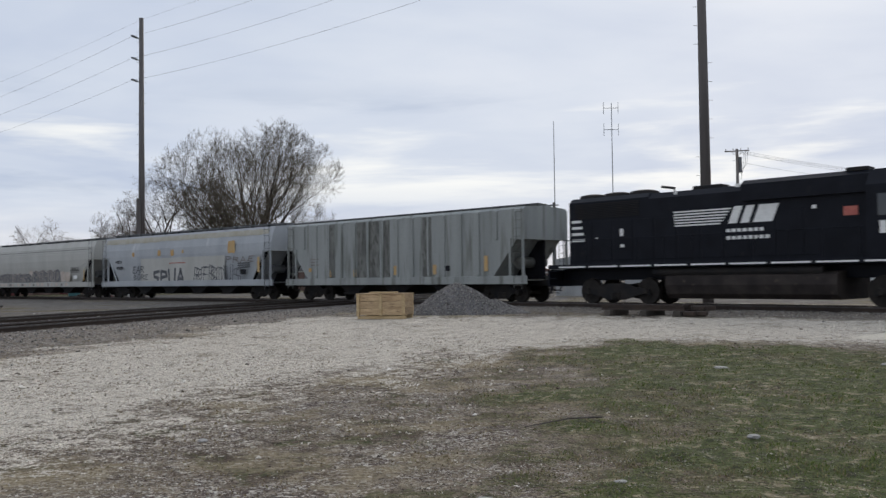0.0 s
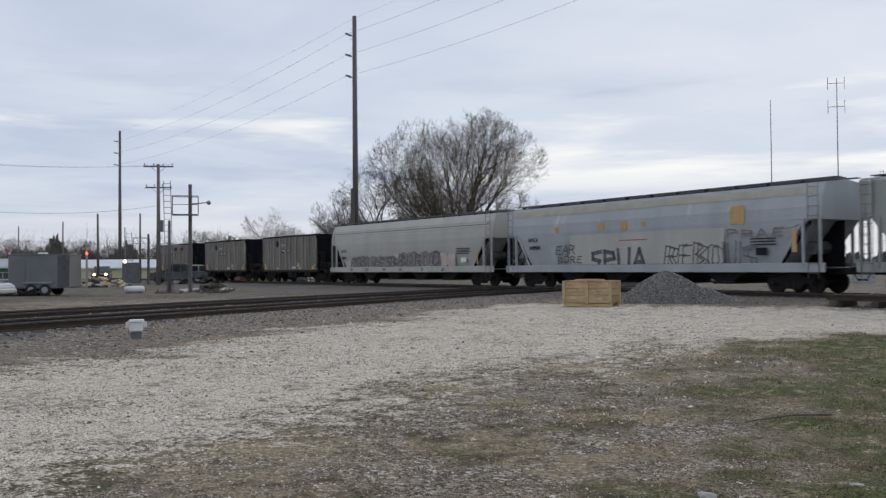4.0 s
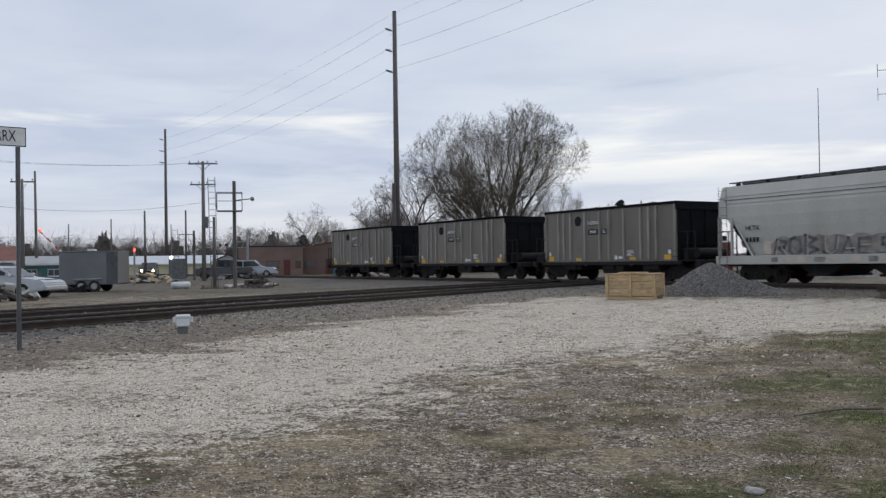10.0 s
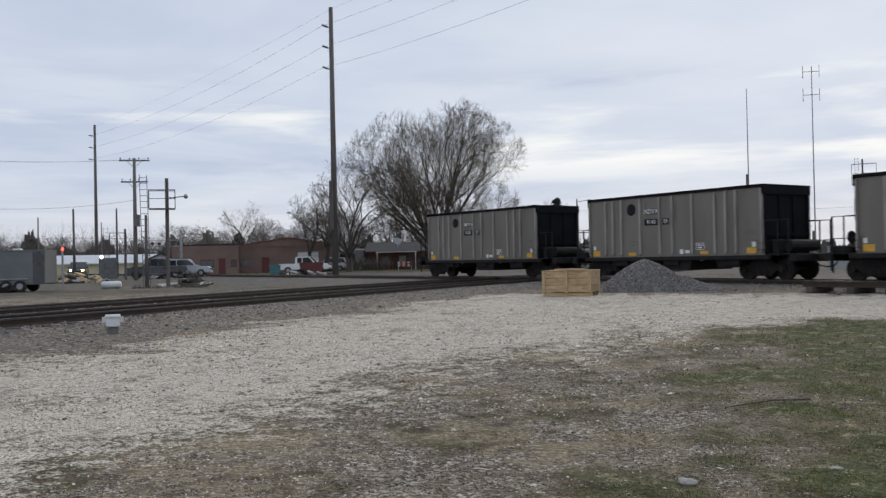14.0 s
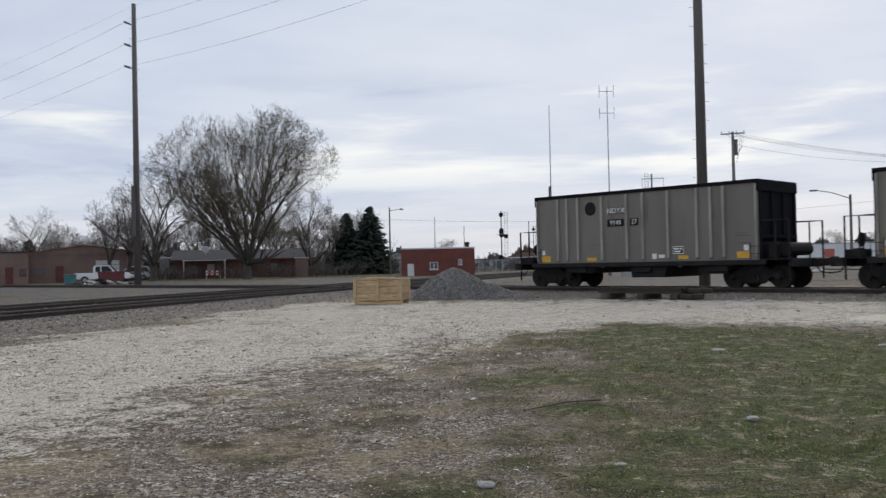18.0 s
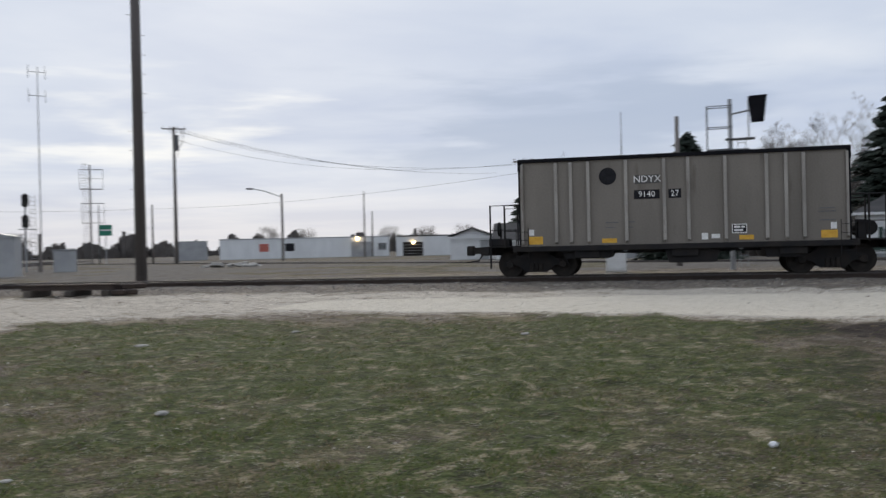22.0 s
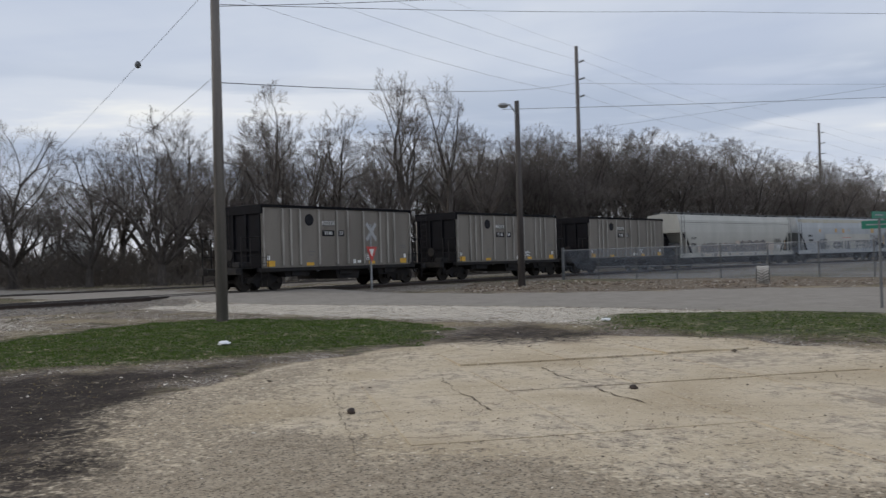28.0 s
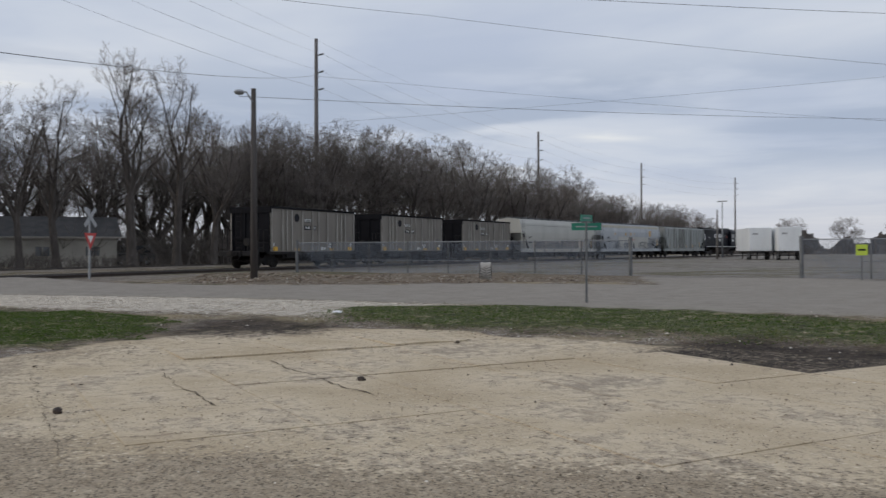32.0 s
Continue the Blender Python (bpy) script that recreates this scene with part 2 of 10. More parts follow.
M = {
    "steel_dark": surf("dark weathered steel", (0.014, 0.014, 0.016), (0.028, 0.025, 0.023), 2.0, 0.75, 0.0, 0.15, 30, spec=0.2),
    "black_paint": surf("black locomotive paint", (0.0055, 0.0065, 0.0105), (0.010, 0.0115, 0.017), 1.2, 0.5, 0, 0.05, 25, stain=(0.022, 0.021, 0.022), amount=0.15, spec=0.14),
    "tank_dust": surf("dusty brown black tank steel", (0.028, 0.024, 0.023), (0.052, 0.044, 0.04), 1.6, 0.8, 0, 0.1, 25, stain=(0.075, 0.06, 0.05), amount=0.35, spec=0.12),
    # black end paint; also the painted shade in the covered hoppers' end recesses
    "matte_black": surf("matte black end paint and recess shade", (0.007, 0.007, 0.009), (0.012, 0.012, 0.015), 1.5, 0.85, 0, 0.05, 25, spec=0.12),
    "hopper_grey": surf("faded grey hopper paint", (0.15, 0.135, 0.115), (0.202, 0.183, 0.158), 0.9, 0.65, 0, 0.06, 20, stain=(0.10, 0.085, 0.07), amount=0.32, stretch=(1, 1, 0.25), vary=0.05),
    "hopper_rib": surf("worn grey rib paint", (0.235, 0.22, 0.20), (0.345, 0.325, 0.295), 2.6, 0.6, 0, 0.06, 20, stain=(0.14, 0.10, 0.08), amount=0.3, stretch=(1, 1, 0.2)),
    "white_hopper": surf("chalky white hopper paint", (0.40, 0.395, 0.36), (0.47, 0.465, 0.43), 0.7, 0.55, 0, 0.04, 18, stain=(0.40, 0.38, 0.33), amount=0.3, stretch=(1, 1, 0.25)),
    "grey_white": surf("pale blue grey hopper paint", (0.33, 0.35, 0.37), (0.40, 0.42, 0.435), 0.7, 0.55, 0, 0.04, 18, stain=(0.55, 0.56, 0.55), amount=0.3, stretch=(1, 1, 0.3)),
    "old_grey": surf("weathered light grey paint", (0.25, 0.265, 0.255), (0.33, 0.345, 0.33), 0.9, 0.65, 0, 0.05, 18, stain=(0.12, 0.125, 0.105), amount=0.5, stretch=(1.2, 1.2, 0.12)),
    "old_grey_dark": surf("soot streaked grey paint", (0.10, 0.10, 0.092), (0.20, 0.205, 0.185), 2.2, 0.7, 0, 0.05, 18, stain=(0.055, 0.055, 0.045), amount=0.6, stretch=(1.5, 1.5, 0.45)),
    "yellow_dust": surf("ochre cargo dust", (0.36, 0.335, 0.26), (0.42, 0.405, 0.35), 1.5, 0.85, 0, 0.05, 25),
    "rail_steel": surf("rusted rail steel", (0.035, 0.025, 0.02), (0.06, 0.042, 0.032), 4.0, 0.7, 0.3, 0.15, 40),
    "rail_head": surf("polished rail head", (0.07, 0.06, 0.055), (0.11, 0.10, 0.095), 6.0, 0.5, 0.5, 0.02, 60),
    "bed_stone": surf("oily dark ballast", (0.05, 0.045, 0.042), (0.115, 0.105, 0.098), 9.0, 0.95, 0, 0.9, 34, stain=(0.17, 0.155, 0.14), amount=0.3),
    "tie_wood": surf("creosoted tie timber", (0.045, 0.037, 0.03), (0.09, 0.078, 0.065), 3.0, 0.9, 0, 0.4, 30, stretch=(1, 6, 1), vary=0.25),
    "wheel": surf("greasy wheel steel", (0.018, 0.016, 0.015), (0.035, 0.03, 0.026), 5.0, 0.7, 0.0, 0.1, 30, spec=0.2),
    "mark_grey": surf("worn dark paint", (0.055, 0.053, 0.05), (0.10, 0.097, 0.09), 8.0, 0.7, 0, 0.05, 30),
    "decal_white": surf("white stencil paint", (0.72, 0.72, 0.70), (0.80, 0.80, 0.78), 6.0, 0.6, 0, 0.0, 30),
    "decal_dark": surf("dark stencil paint", (0.012, 0.012, 0.015), (0.022, 0.022, 0.026), 6.0, 0.7, 0, 0.0, 30, spec=0.15),
    "decal_yellow": surf("yellow reflector tape", (0.62, 0.33, 0.03), (0.72, 0.42, 0.05), 6.0, 0.5, 0, 0.0, 30),
    "decal_orange": surf("faded orange primer", (0.52, 0.30, 0.10), (0.50, 0.36, 0.18), 4.0, 0.7, 0, 0.0, 30),
    "decal_red": surf("faded red paint", (0.42, 0.10, 0.08), (0.5, 0.16, 0.12), 6.0, 0.6, 0, 0.0, 30),
    "graffiti_dark": surf("dark blue grey spray paint", (0.075, 0.08, 0.09), (0.15, 0.155, 0.165), 3.0, 0.6, 0, 0.0, 30),
    "graffiti_mid": surf("brown grey spray paint", (0.16, 0.145, 0.135), (0.30, 0.27, 0.25), 2.5, 0.6, 0, 0.0, 30),
    "graffiti_tan": surf("tan pink spray paint", (0.46, 0.38, 0.31), (0.56, 0.49, 0.43), 2.5, 0.6, 0, 0.0, 30),
    "pole_wood": surf("grey brown weathered pole wood", (0.125, 0.113, 0.104), (0.20, 0.182, 0.168), 2.0, 0.9, 0, 0.35, 25, stretch=(3, 3, 0.15)),
    "pole_black": surf("dark creosoted pole wood", (0.05, 0.044, 0.042), (0.085, 0.075, 0.07), 2.0, 0.9, 0, 0.3, 25, stretch=(3, 3, 0.15)),
    "pole_dark": surf("dark brown weathering steel pole", (0.105, 0.094, 0.09), (0.145, 0.132, 0.126), 1.5, 0.7, 0.2, 0.1, 25, stretch=(3, 3, 0.2)),
    "galv": surf("dull galvanised metal", (0.26, 0.27, 0.28), (0.36, 0.37, 0.38), 2.5, 0.5, 0.6, 0.05, 30),
    "galv_dark": surf("weathered grey metal", (0.11, 0.115, 0.12), (0.17, 0.175, 0.18), 2.5, 0.55, 0.4, 0.05, 30),
    "aluminium_hut": surf("weathered aluminium sheet", (0.31, 0.32, 0.33), (0.39, 0.40, 0.405), 0.8, 0.5, 0.25, 0.05, 20, stain=(0.42, 0.36, 0.31), amount=0.18),
    "white_paint": surf("white painted metal", (0.66, 0.68, 0.69), (0.74, 0.76, 0.77), 1.0, 0.5, 0, 0.03, 20, stain=(0.5, 0.5, 0.48), amount=0.2, stretch=(1, 1, 0.3)),
    "wire": surf("dull cable", (0.12, 0.12, 0.13), (0.16, 0.16, 0.17), 2.0, 0.6, 0.3, 0, 20),
    "fence_wire": surf("bluish galvanised fence wire", (0.17, 0.20, 0.25), (0.24, 0.27, 0.32), 2.0, 0.6, 0.2, 0, 20),
    "crate_wood": surf("fresh pine boards", (0.46, 0.33, 0.17), (0.56, 0.42, 0.24), 3.0, 0.75, 0, 0.2, 30, stretch=(0.6, 4, 4), vary=0.12, stain=(0.30, 0.21, 0.11), amount=0.3),
    "bark": surf("grey brown bark", (0.052, 0.044, 0.039), (0.10, 0.086, 0.076), 3.0, 0.95, 0, 0.5, 18, stretch=(2, 2, 0.4)),
    "twig": surf("fine twigs", (0.135, 0.117, 0.106), (0.20, 0.175, 0.158), 1.0, 0.95, 0, 0, 12),
    "twig_tan": surf("budding tan twigs", (0.09, 0.075, 0.055), (0.135, 0.113, 0.083), 1.0, 0.95, 0, 0, 12),
    "spruce": surf("dark spruce needles", (0.012, 0.021, 0.015), (0.023, 0.035, 0.023), 1.2, 0.85, 0, 0, 9),
    "hedge_dark": surf("faded dark green paint", (0.022, 0.05, 0.038), (0.035, 0.07, 0.054), 3.0, 0.6, 0, 0.1, 20),
    "shrub": surf("dull brown shrubs", (0.09, 0.077, 0.068), (0.14, 0.121, 0.106), 0.6, 0.95, 0, 0, 6),
    "far_wood": surf("hazy far woods", (0.075, 0.066, 0.062), (0.12, 0.108, 0.10), 0.3, 0.95, 0, 0, 3),
    "crate_board": surf("stained pine boards", (0.33, 0.225, 0.125), (0.50, 0.365, 0.215), 3.0, 0.8, 0, 0.2, 30, stretch=(0.6, 4, 4), vary=0.28, stain=(0.18, 0.115, 0.065), amount=0.5),
    "brick_red": surf("dark red brick", (0.125, 0.04, 0.032), (0.175, 0.058, 0.044), 1.0, 0.85, 0, 0.1, 14),
    "brick_brown": surf("weathered brown brick", (0.085, 0.042, 0.034), (0.13, 0.066, 0.052), 1.2, 0.85, 0, 0.1, 14),
    "brick_tan": surf("dusty pink brown block", (0.175, 0.118, 0.102), (0.225, 0.152, 0.13), 0.5, 0.85, 0, 0.1, 10),
    "roof_dark": surf("dark asphalt shingles", (0.034, 0.034, 0.036), (0.06, 0.058, 0.058), 1.5, 0.95, 0, 0.2, 12),
    "roof_metal": surf("pale standing metal roof", (0.55, 0.57, 0.60), (0.64, 0.66, 0.68), 0.7, 0.45, 0.2, 0.02, 10),
    "roof_red": surf("rusty red roof", (0.16, 0.065, 0.05), (0.21, 0.09, 0.07), 1.0, 0.85, 0, 0.1, 10),
    "siding_white": surf("white lapped siding", (0.64, 0.65, 0.65), (0.72, 0.73, 0.73), 0.8, 0.6, 0, 0.03, 10),
    "siding_yellow": surf("pale yellow siding", (0.50, 0.46, 0.30), (0.58, 0.53, 0.36), 0.8, 0.6, 0, 0.03, 10),
    "siding_grey": surf("dull grey siding", (0.30, 0.31, 0.32), (0.38, 0.39, 0.40), 0.8, 0.6, 0, 0.03, 10),
    "siding_tan": surf("pale tan siding", (0.30, 0.28, 0.24), (0.37, 0.345, 0.30), 0.8, 0.6, 0, 0.03, 10),
    "green_sign": surf("green reflective sheet", (0.01, 0.16, 0.10), (0.015, 0.20, 0.13), 3.0, 0.4, 0, 0, 20),
    "teal": surf("teal painted steel", (0.04, 0.14, 0.15), (0.06, 0.18, 0.19), 2.0, 0.5, 0, 0.03, 20),
    "maroon": surf("maroon painted steel", (0.10, 0.02, 0.02), (0.14, 0.03, 0.03), 2.0, 0.5, 0, 0.03, 20),
    "red_sign": surf("red reflective sheet", (0.45, 0.03, 0.03), (0.52, 0.05, 0.04), 3.0, 0.4, 0, 0, 20),
    "trailer_grey": surf("silver grey trailer skin", (0.14, 0.15, 0.155), (0.18, 0.19, 0.195), 0.6, 0.38, 0.3, 0.02, 15),
    "car_silver": surf("silver car paint", (0.44, 0.47, 0.51), (0.50, 0.53, 0.57), 0.8, 0.3, 0.4, 0, 20),
    "car_white": surf("white car paint", (0.68, 0.69, 0.70), (0.75, 0.76, 0.77), 0.8, 0.3, 0, 0, 20),
    "car_dark": surf("dark grey car paint", (0.07, 0.075, 0.08), (0.10, 0.105, 0.11), 0.8, 0.3, 0.3, 0, 20),
    "rubber": surf("black rubber", (0.015, 0.015, 0.016), (0.03, 0.03, 0.03), 5, 0.85, 0, 0.1, 30),
    "glass": glass_mat("dark window glass"),
    "glass_sky": glass_mat("window glass", (0.10, 0.11, 0.12)),
    "lamp_warm": lamp_mat("lit warm lamp", (1.0, 0.72, 0.35), 9.0),
    "lamp_white": lamp_mat("lit headlamp", (1.0, 0.95, 0.85), 6.0),
    "lamp_red": lamp_mat("lit red lamp", (1.0, 0.06, 0.03), 5.0),
    "grass_blade": surf("spring grass blades", (0.045, 0.085, 0.02), (0.085, 0.12, 0.035), 0.7, 0.8, 0, 0, 5, stain=(0.16, 0.14, 0.07), amount=0.4),
    "straw": surf("dry straw grass", (0.24, 0.20, 0.13), (0.33, 0.28, 0.19), 1.0, 0.9, 0, 0, 6),
    "rock": surf("limestone chips", (0.30, 0.285, 0.265), (0.42, 0.405, 0.38), 2.0, 0.9, 0, 0.2, 30),
    "rock_grey": surf("grey crushed ballast", (0.13, 0.128, 0.13), (0.23, 0.225, 0.225), 2.5, 0.9, 0, 0.2, 30),
    "concrete": surf("pale concrete", (0.40, 0.38, 0.35), (0.48, 0.46, 0.43), 1.5, 0.85, 0, 0.15, 20),
    "crack_soil": surf("damp dark soil", (0.085, 0.066, 0.048), (0.17, 0.138, 0.10), 6.0, 0.95, 0, 0.3, 40, spec=0.1),
    "plastic_bit": surf("white litter", (0.75, 0.76, 0.78), (0.8, 0.81, 0.83), 5, 0.5, 0, 0.05, 30),
}

# ---- helpers for building ----
def add(name, bm, mat, parent=None, label="", loc=None, smooth=False):
    me = bpy.data.meshes.new(name)
    bm.normal_update()
    bm.to_mesh(me)
    bm.free()
    if smooth:
        me.polygons.foreach_set("use_smooth", [True] * len(me.polygons))
    if mat is not None:
        me.materials.append(M[mat] if isinstance(mat, str) else mat)
    ob = new(name, me)
    if parent is not None:
        ob.parent = parent
    if loc is not None:
        ob.matrix_basis = loc if isinstance(loc, Matrix) else Matrix.Translation(loc)
    if label:
        ob["label"] = label
    return ob


def part(name, bm, mat, parent, label="", loc=None, smooth=False):
    return add(name, bm, mat, parent, label, loc, smooth)


def thing(name, m, label, category, group="", kind=""):
    ob = new(name)
    ob.empty_display_size = 0.2
    ob.matrix_basis = m
    return tagged(ob, label, category, group, kind)


def box(bm, x0, x1, y0, y1, z0, z1, bev=0.0, m=None):
    vs = [bm.verts.new(p) for p in ((x0, y0, z0), (x1, y0, z0), (x1, y1, z0), (x0, y1, z0), (x0, y0, z1), (x1, y0, z1), (x1, y1, z1), (x0, y1, z1))]
    fs = [bm.faces.new([vs[i] for i in f]) for f in ((3, 2, 1, 0), (4, 5, 6, 7), (0, 1, 5, 4), (1, 2, 6, 5), (2, 3, 7, 6), (3, 0, 4, 7))]
    if bev:
        es = list({e for f in fs for e in f.edges})
        made = bmesh.ops.bevel(bm, geom=es, offset=bev, segments=1, affect="EDGES")
        vs = list({v for f in made["faces"] for v in f.verts} | {v for v in vs if v.is_valid})
    if m is not None:
        bmesh.ops.transform(bm, matrix=m, verts=vs)
    return bm


def boxes(*rows, bev=0.0):
    bm = bmesh.new()
    for r in rows:
        box(bm, *r, bev=bev)
    return bm


def tube(bm, p, q, r0, r1=None, n=8, caps=True):
    """A round bar from p to q, tapered from r0 to r1."""
    p, q = Vector(p), Vector(q)
    r1 = r0 if r1 is None else r1
    d = (q - p).normalized()
    a = d.orthogonal().normalized()
    b = d.cross(a)
    rings = []
    for c, r in ((p, r0), (q, r1)):
        rings.append([bm.verts.new(c + r * (math.cos(2 * math.pi * i / n) * a + math.sin(2 * math.pi * i / n) * b)) for i in range(n)])
    for i in range(n):
        bm.faces.new((rings[0][i], rings[0][(i + 1) % n], rings[1][(i + 1) % n], rings[1][i]))
    if caps:
        bm.faces.new(rings[0][::-1])
        bm.faces.new(rings[1])
    return bm


def tubes(rows, n=6):
    bm = bmesh.new()
    for r in rows:
        tube(bm, *r, n=n)
    return bm


def poly_tube(bm, pts, r, n=5):
    pts = [Vector(p) for p in pts]
    rings = []
    for i, p in enumerate(pts):
        d = (pts[min(i + 1, len(pts) - 1)] - pts[max(i - 1, 0)]).normalized()
        a = d.cross(Vector((0.31, 0.17, 0.93)) if abs(d.z) < 0.9 else Vector((1, 0.2, 0))).normalized()
        b = d.cross(a)
        rings.append([bm.verts.new(p + r * (math.cos(2 * math.pi * k / n) * a + math.sin(2 * math.pi * k / n) * b)) for k in range(n)])
    for a, b in zip(rings[:-1], rings[1:]):
        for k in range(n):
            bm.faces.new((a[k], a[(k + 1) % n], b[(k + 1) % n], b[k]))
    bm.faces.new(rings[0][::-1])
    bm.faces.new(rings[-1])
    return bm


def prism(bm, outline, y0, y1):
    """An outline in x, z pushed from y0 to y1."""
    a = [bm.verts.new((x, y0, z)) for x, z in outline]
    b = [bm.verts.new((x, y1, z)) for x, z in outline]
    k = len(outline)
    bm.faces.new(a)
    bm.faces.new(b[::-1])
    for i in range(k):
        bm.faces.new((a[i], b[i], b[(i + 1) % k], a[(i + 1) % k]))
    bmesh.ops.recalc_face_normals(bm, faces=bm.faces[:])
    return bm


def prism_x(bm, outline, x0, x1):
    """An outline in y, z pushed from x0 to x1."""
    a = [bm.verts.new((x0, y, z)) for y, z in outline]
    b = [bm.verts.new((x1, y, z)) for y, z in outline]
    k = len(outline)
    bm.faces.new(a)
    bm.faces.new(b[::-1])
    for i in range(k):
        bm.faces.new((a[i], b[i], b[(i + 1) % k], a[(i + 1) % k]))
    bmesh.ops.recalc_face_normals(bm, faces=bm.faces[:])
    return bm


def ball(bm, c, r, sx=1, sy=1, sz=1, n=8):
    made = bmesh.ops.create_uvsphere(bm, u_segments=n, v_segments=max(4, n // 2), radius=r)
    bmesh.ops.transform(bm, matrix=Matrix.Translation(c) @ Matrix.Diagonal((sx, sy, sz, 1)), verts=made["verts"])
    return bm


def words(name, text, size, mat, parent, m, depth=0.006, label="", squeeze=1.0):
    cu = bpy.data.curves.new(name, "FONT")
    cu.body, cu.size, cu.extrude, cu.align_x, cu.align_y = text, size, depth, "CENTER", "CENTER"
    cu.resolution_u = 2
    tmp = bpy.data.objects.new(name, cu)
    me = bpy.data.meshes.new_from_object(tmp)
    bpy.data.objects.remove(tmp)
    bpy.data.curves.remove(cu)
    me.transform(Matrix.Diagonal((squeeze, 1, 1, 1)))
    me.materials.clear()
    me.materials.append(M[mat])
    ob = new(name, me)
    ob.parent = parent
    ob.matrix_basis = m
    if label:
        ob["label"] = label
    return ob


def rise(x, y):
    """Height of the gently dished ground."""
    u = min(max((math.hypot(x, y) - 10) / 18, 0), 1)
    return 0.2 * u * u * (3 - 2 * u)


# ---- the track's line ----
# A broad curve: heading turns from -41 to -68 degrees over 163 m.
STEP = 0.5
S_AT = np.arange(-200, 320 + STEP / 2, STEP)
HEAD = np.radians(-41.13 + (-67.92 + 41.13) * np.clip((S_AT + 40.41) / 163.12, 0, 1))


def integrate():
    mid = (HEAD[1:] + HEAD[:-1]) / 2
    xs = np.concatenate([[0], np.cumsum(np.cos(mid) * STEP)])
    ys = np.concatenate([[0], np.cumsum(np.sin(mid) * STEP)])
    k = int(np.argmin(abs(S_AT)))
    return xs - xs[k] + 16.09, ys - ys[k] + 25.22


EDGE_X, EDGE_Y = integrate()
LINE_X, LINE_Y = EDGE_X - 1.5 * np.sin(HEAD), EDGE_Y + 1.5 * np.cos(HEAD)
RAIL_TOP = 0.42


def on_track(s, side=0.0):
    h = float(np.interp(s, S_AT, HEAD))
    return float(np.interp(s, S_AT, LINE_X)) - side * math.sin(h), float(np.interp(s, S_AT, LINE_Y)) + side * math.cos(h), h


T_AT = (0, 2, 4, 9, 13, 16, 18, 19, 21, 23, 24, 25, 26, 28.5, 30, 31.5, 33)
S_END = (-116.06, -104.81, -93.83, -66.75, -44.73, -28.09, -17.05, -11.66, -0.98, 9.60, 14.85, 20.15, 25.52, 39.31, 47.38, 55.34, 63.3)


def train_s(t):
    """Where the hind end of the last hopper's body is along the track at t seconds."""
    return float(np.interp(t, T_AT, S_END))

# ---- ground ----
def lattice(ix, iy, seed):
    h = (ix.astype(np.int64) * 374761393 + iy.astype(np.int64) * 668265263 + seed * 974634777) & 0xFFFFFFFF
    h = ((h ^ (h >> 13)) * 1274126177) & 0xFFFFFFFF
    return ((h ^ (h >> 16)) & 0xFFFF) / 65535.0


def vnoise(x, y, seed=0, octaves=4):
    out, amp, tot = 0.0, 1.0, 0.0
    for o in range(octaves):
        ix, iy = np.floor(x), np.floor(y)
        fx, fy = x - ix, y - iy
        fx, fy = fx * fx * (3 - 2 * fx), fy * fy * (3 - 2 * fy)
        a, b = lattice(ix, iy, seed + o), lattice(ix + 1, iy, seed + o)
        c, d = lattice(ix, iy + 1, seed + o), lattice(ix + 1, iy + 1, seed + o)
        out = out + amp * ((a + (b - a) * fx) * (1 - fy) + (c + (d - c) * fx) * fy)
        tot += amp
        amp *= 0.5
        x, y = x * 2.03 + 17.1, y * 2.03 + 5.7
    return out / tot


def inside(x, y, pts):
    """Signed distance to a closed outline, positive inside."""
    d = np.full(x.shape, 1e9)
    hit = np.zeros(x.shape, bool)
    for (ax, ay), (bx, by) in zip(pts, pts[1:] + pts[:1]):
        ex, ey = bx - ax, by - ay
        k = np.clip(((x - ax) * ex + (y - ay) * ey) / (ex * ex + ey * ey), 0, 1)
        d = np.minimum(d, np.hypot(x - ax - k * ex, y - ay - k * ey))
        hit ^= ((ay > y) != (by > y)) & (x < (bx - ax) * (y - ay) / (by - ay + 1e-12) + ax)
    return np.where(hit, d, -d)


def line_dist(x, y, px, py):
    d = np.full(x.shape, 1e9)
    for ax, ay, bx, by in zip(px[:-1], py[:-1], px[1:], py[1:]):
        ex, ey = bx - ax, by - ay
        k = np.clip(((x - ax) * ex + (y - ay) * ey) / (ex * ex + ey * ey), 0, 1)
        d = np.minimum(d, np.hypot(x - ax - k * ex, y - ay - k * ey))
    return d


def soft_step(v, a, b):
    u = np.clip((v - a) / (b - a), 0, 1)
    return u * u * (3 - 2 * u)


# the crossing double track and the line behind
def side_line(pts, off):
    out = []
    for i, (x, y) in enumerate(pts):
        a, b = pts[max(i - 1, 0)], pts[min(i + 1, len(pts) - 1)]
        d = Vector((b[0] - a[0], b[1] - a[1])).normalized()
        out.append((x - d.y * off, y + d.x * off))
    return out


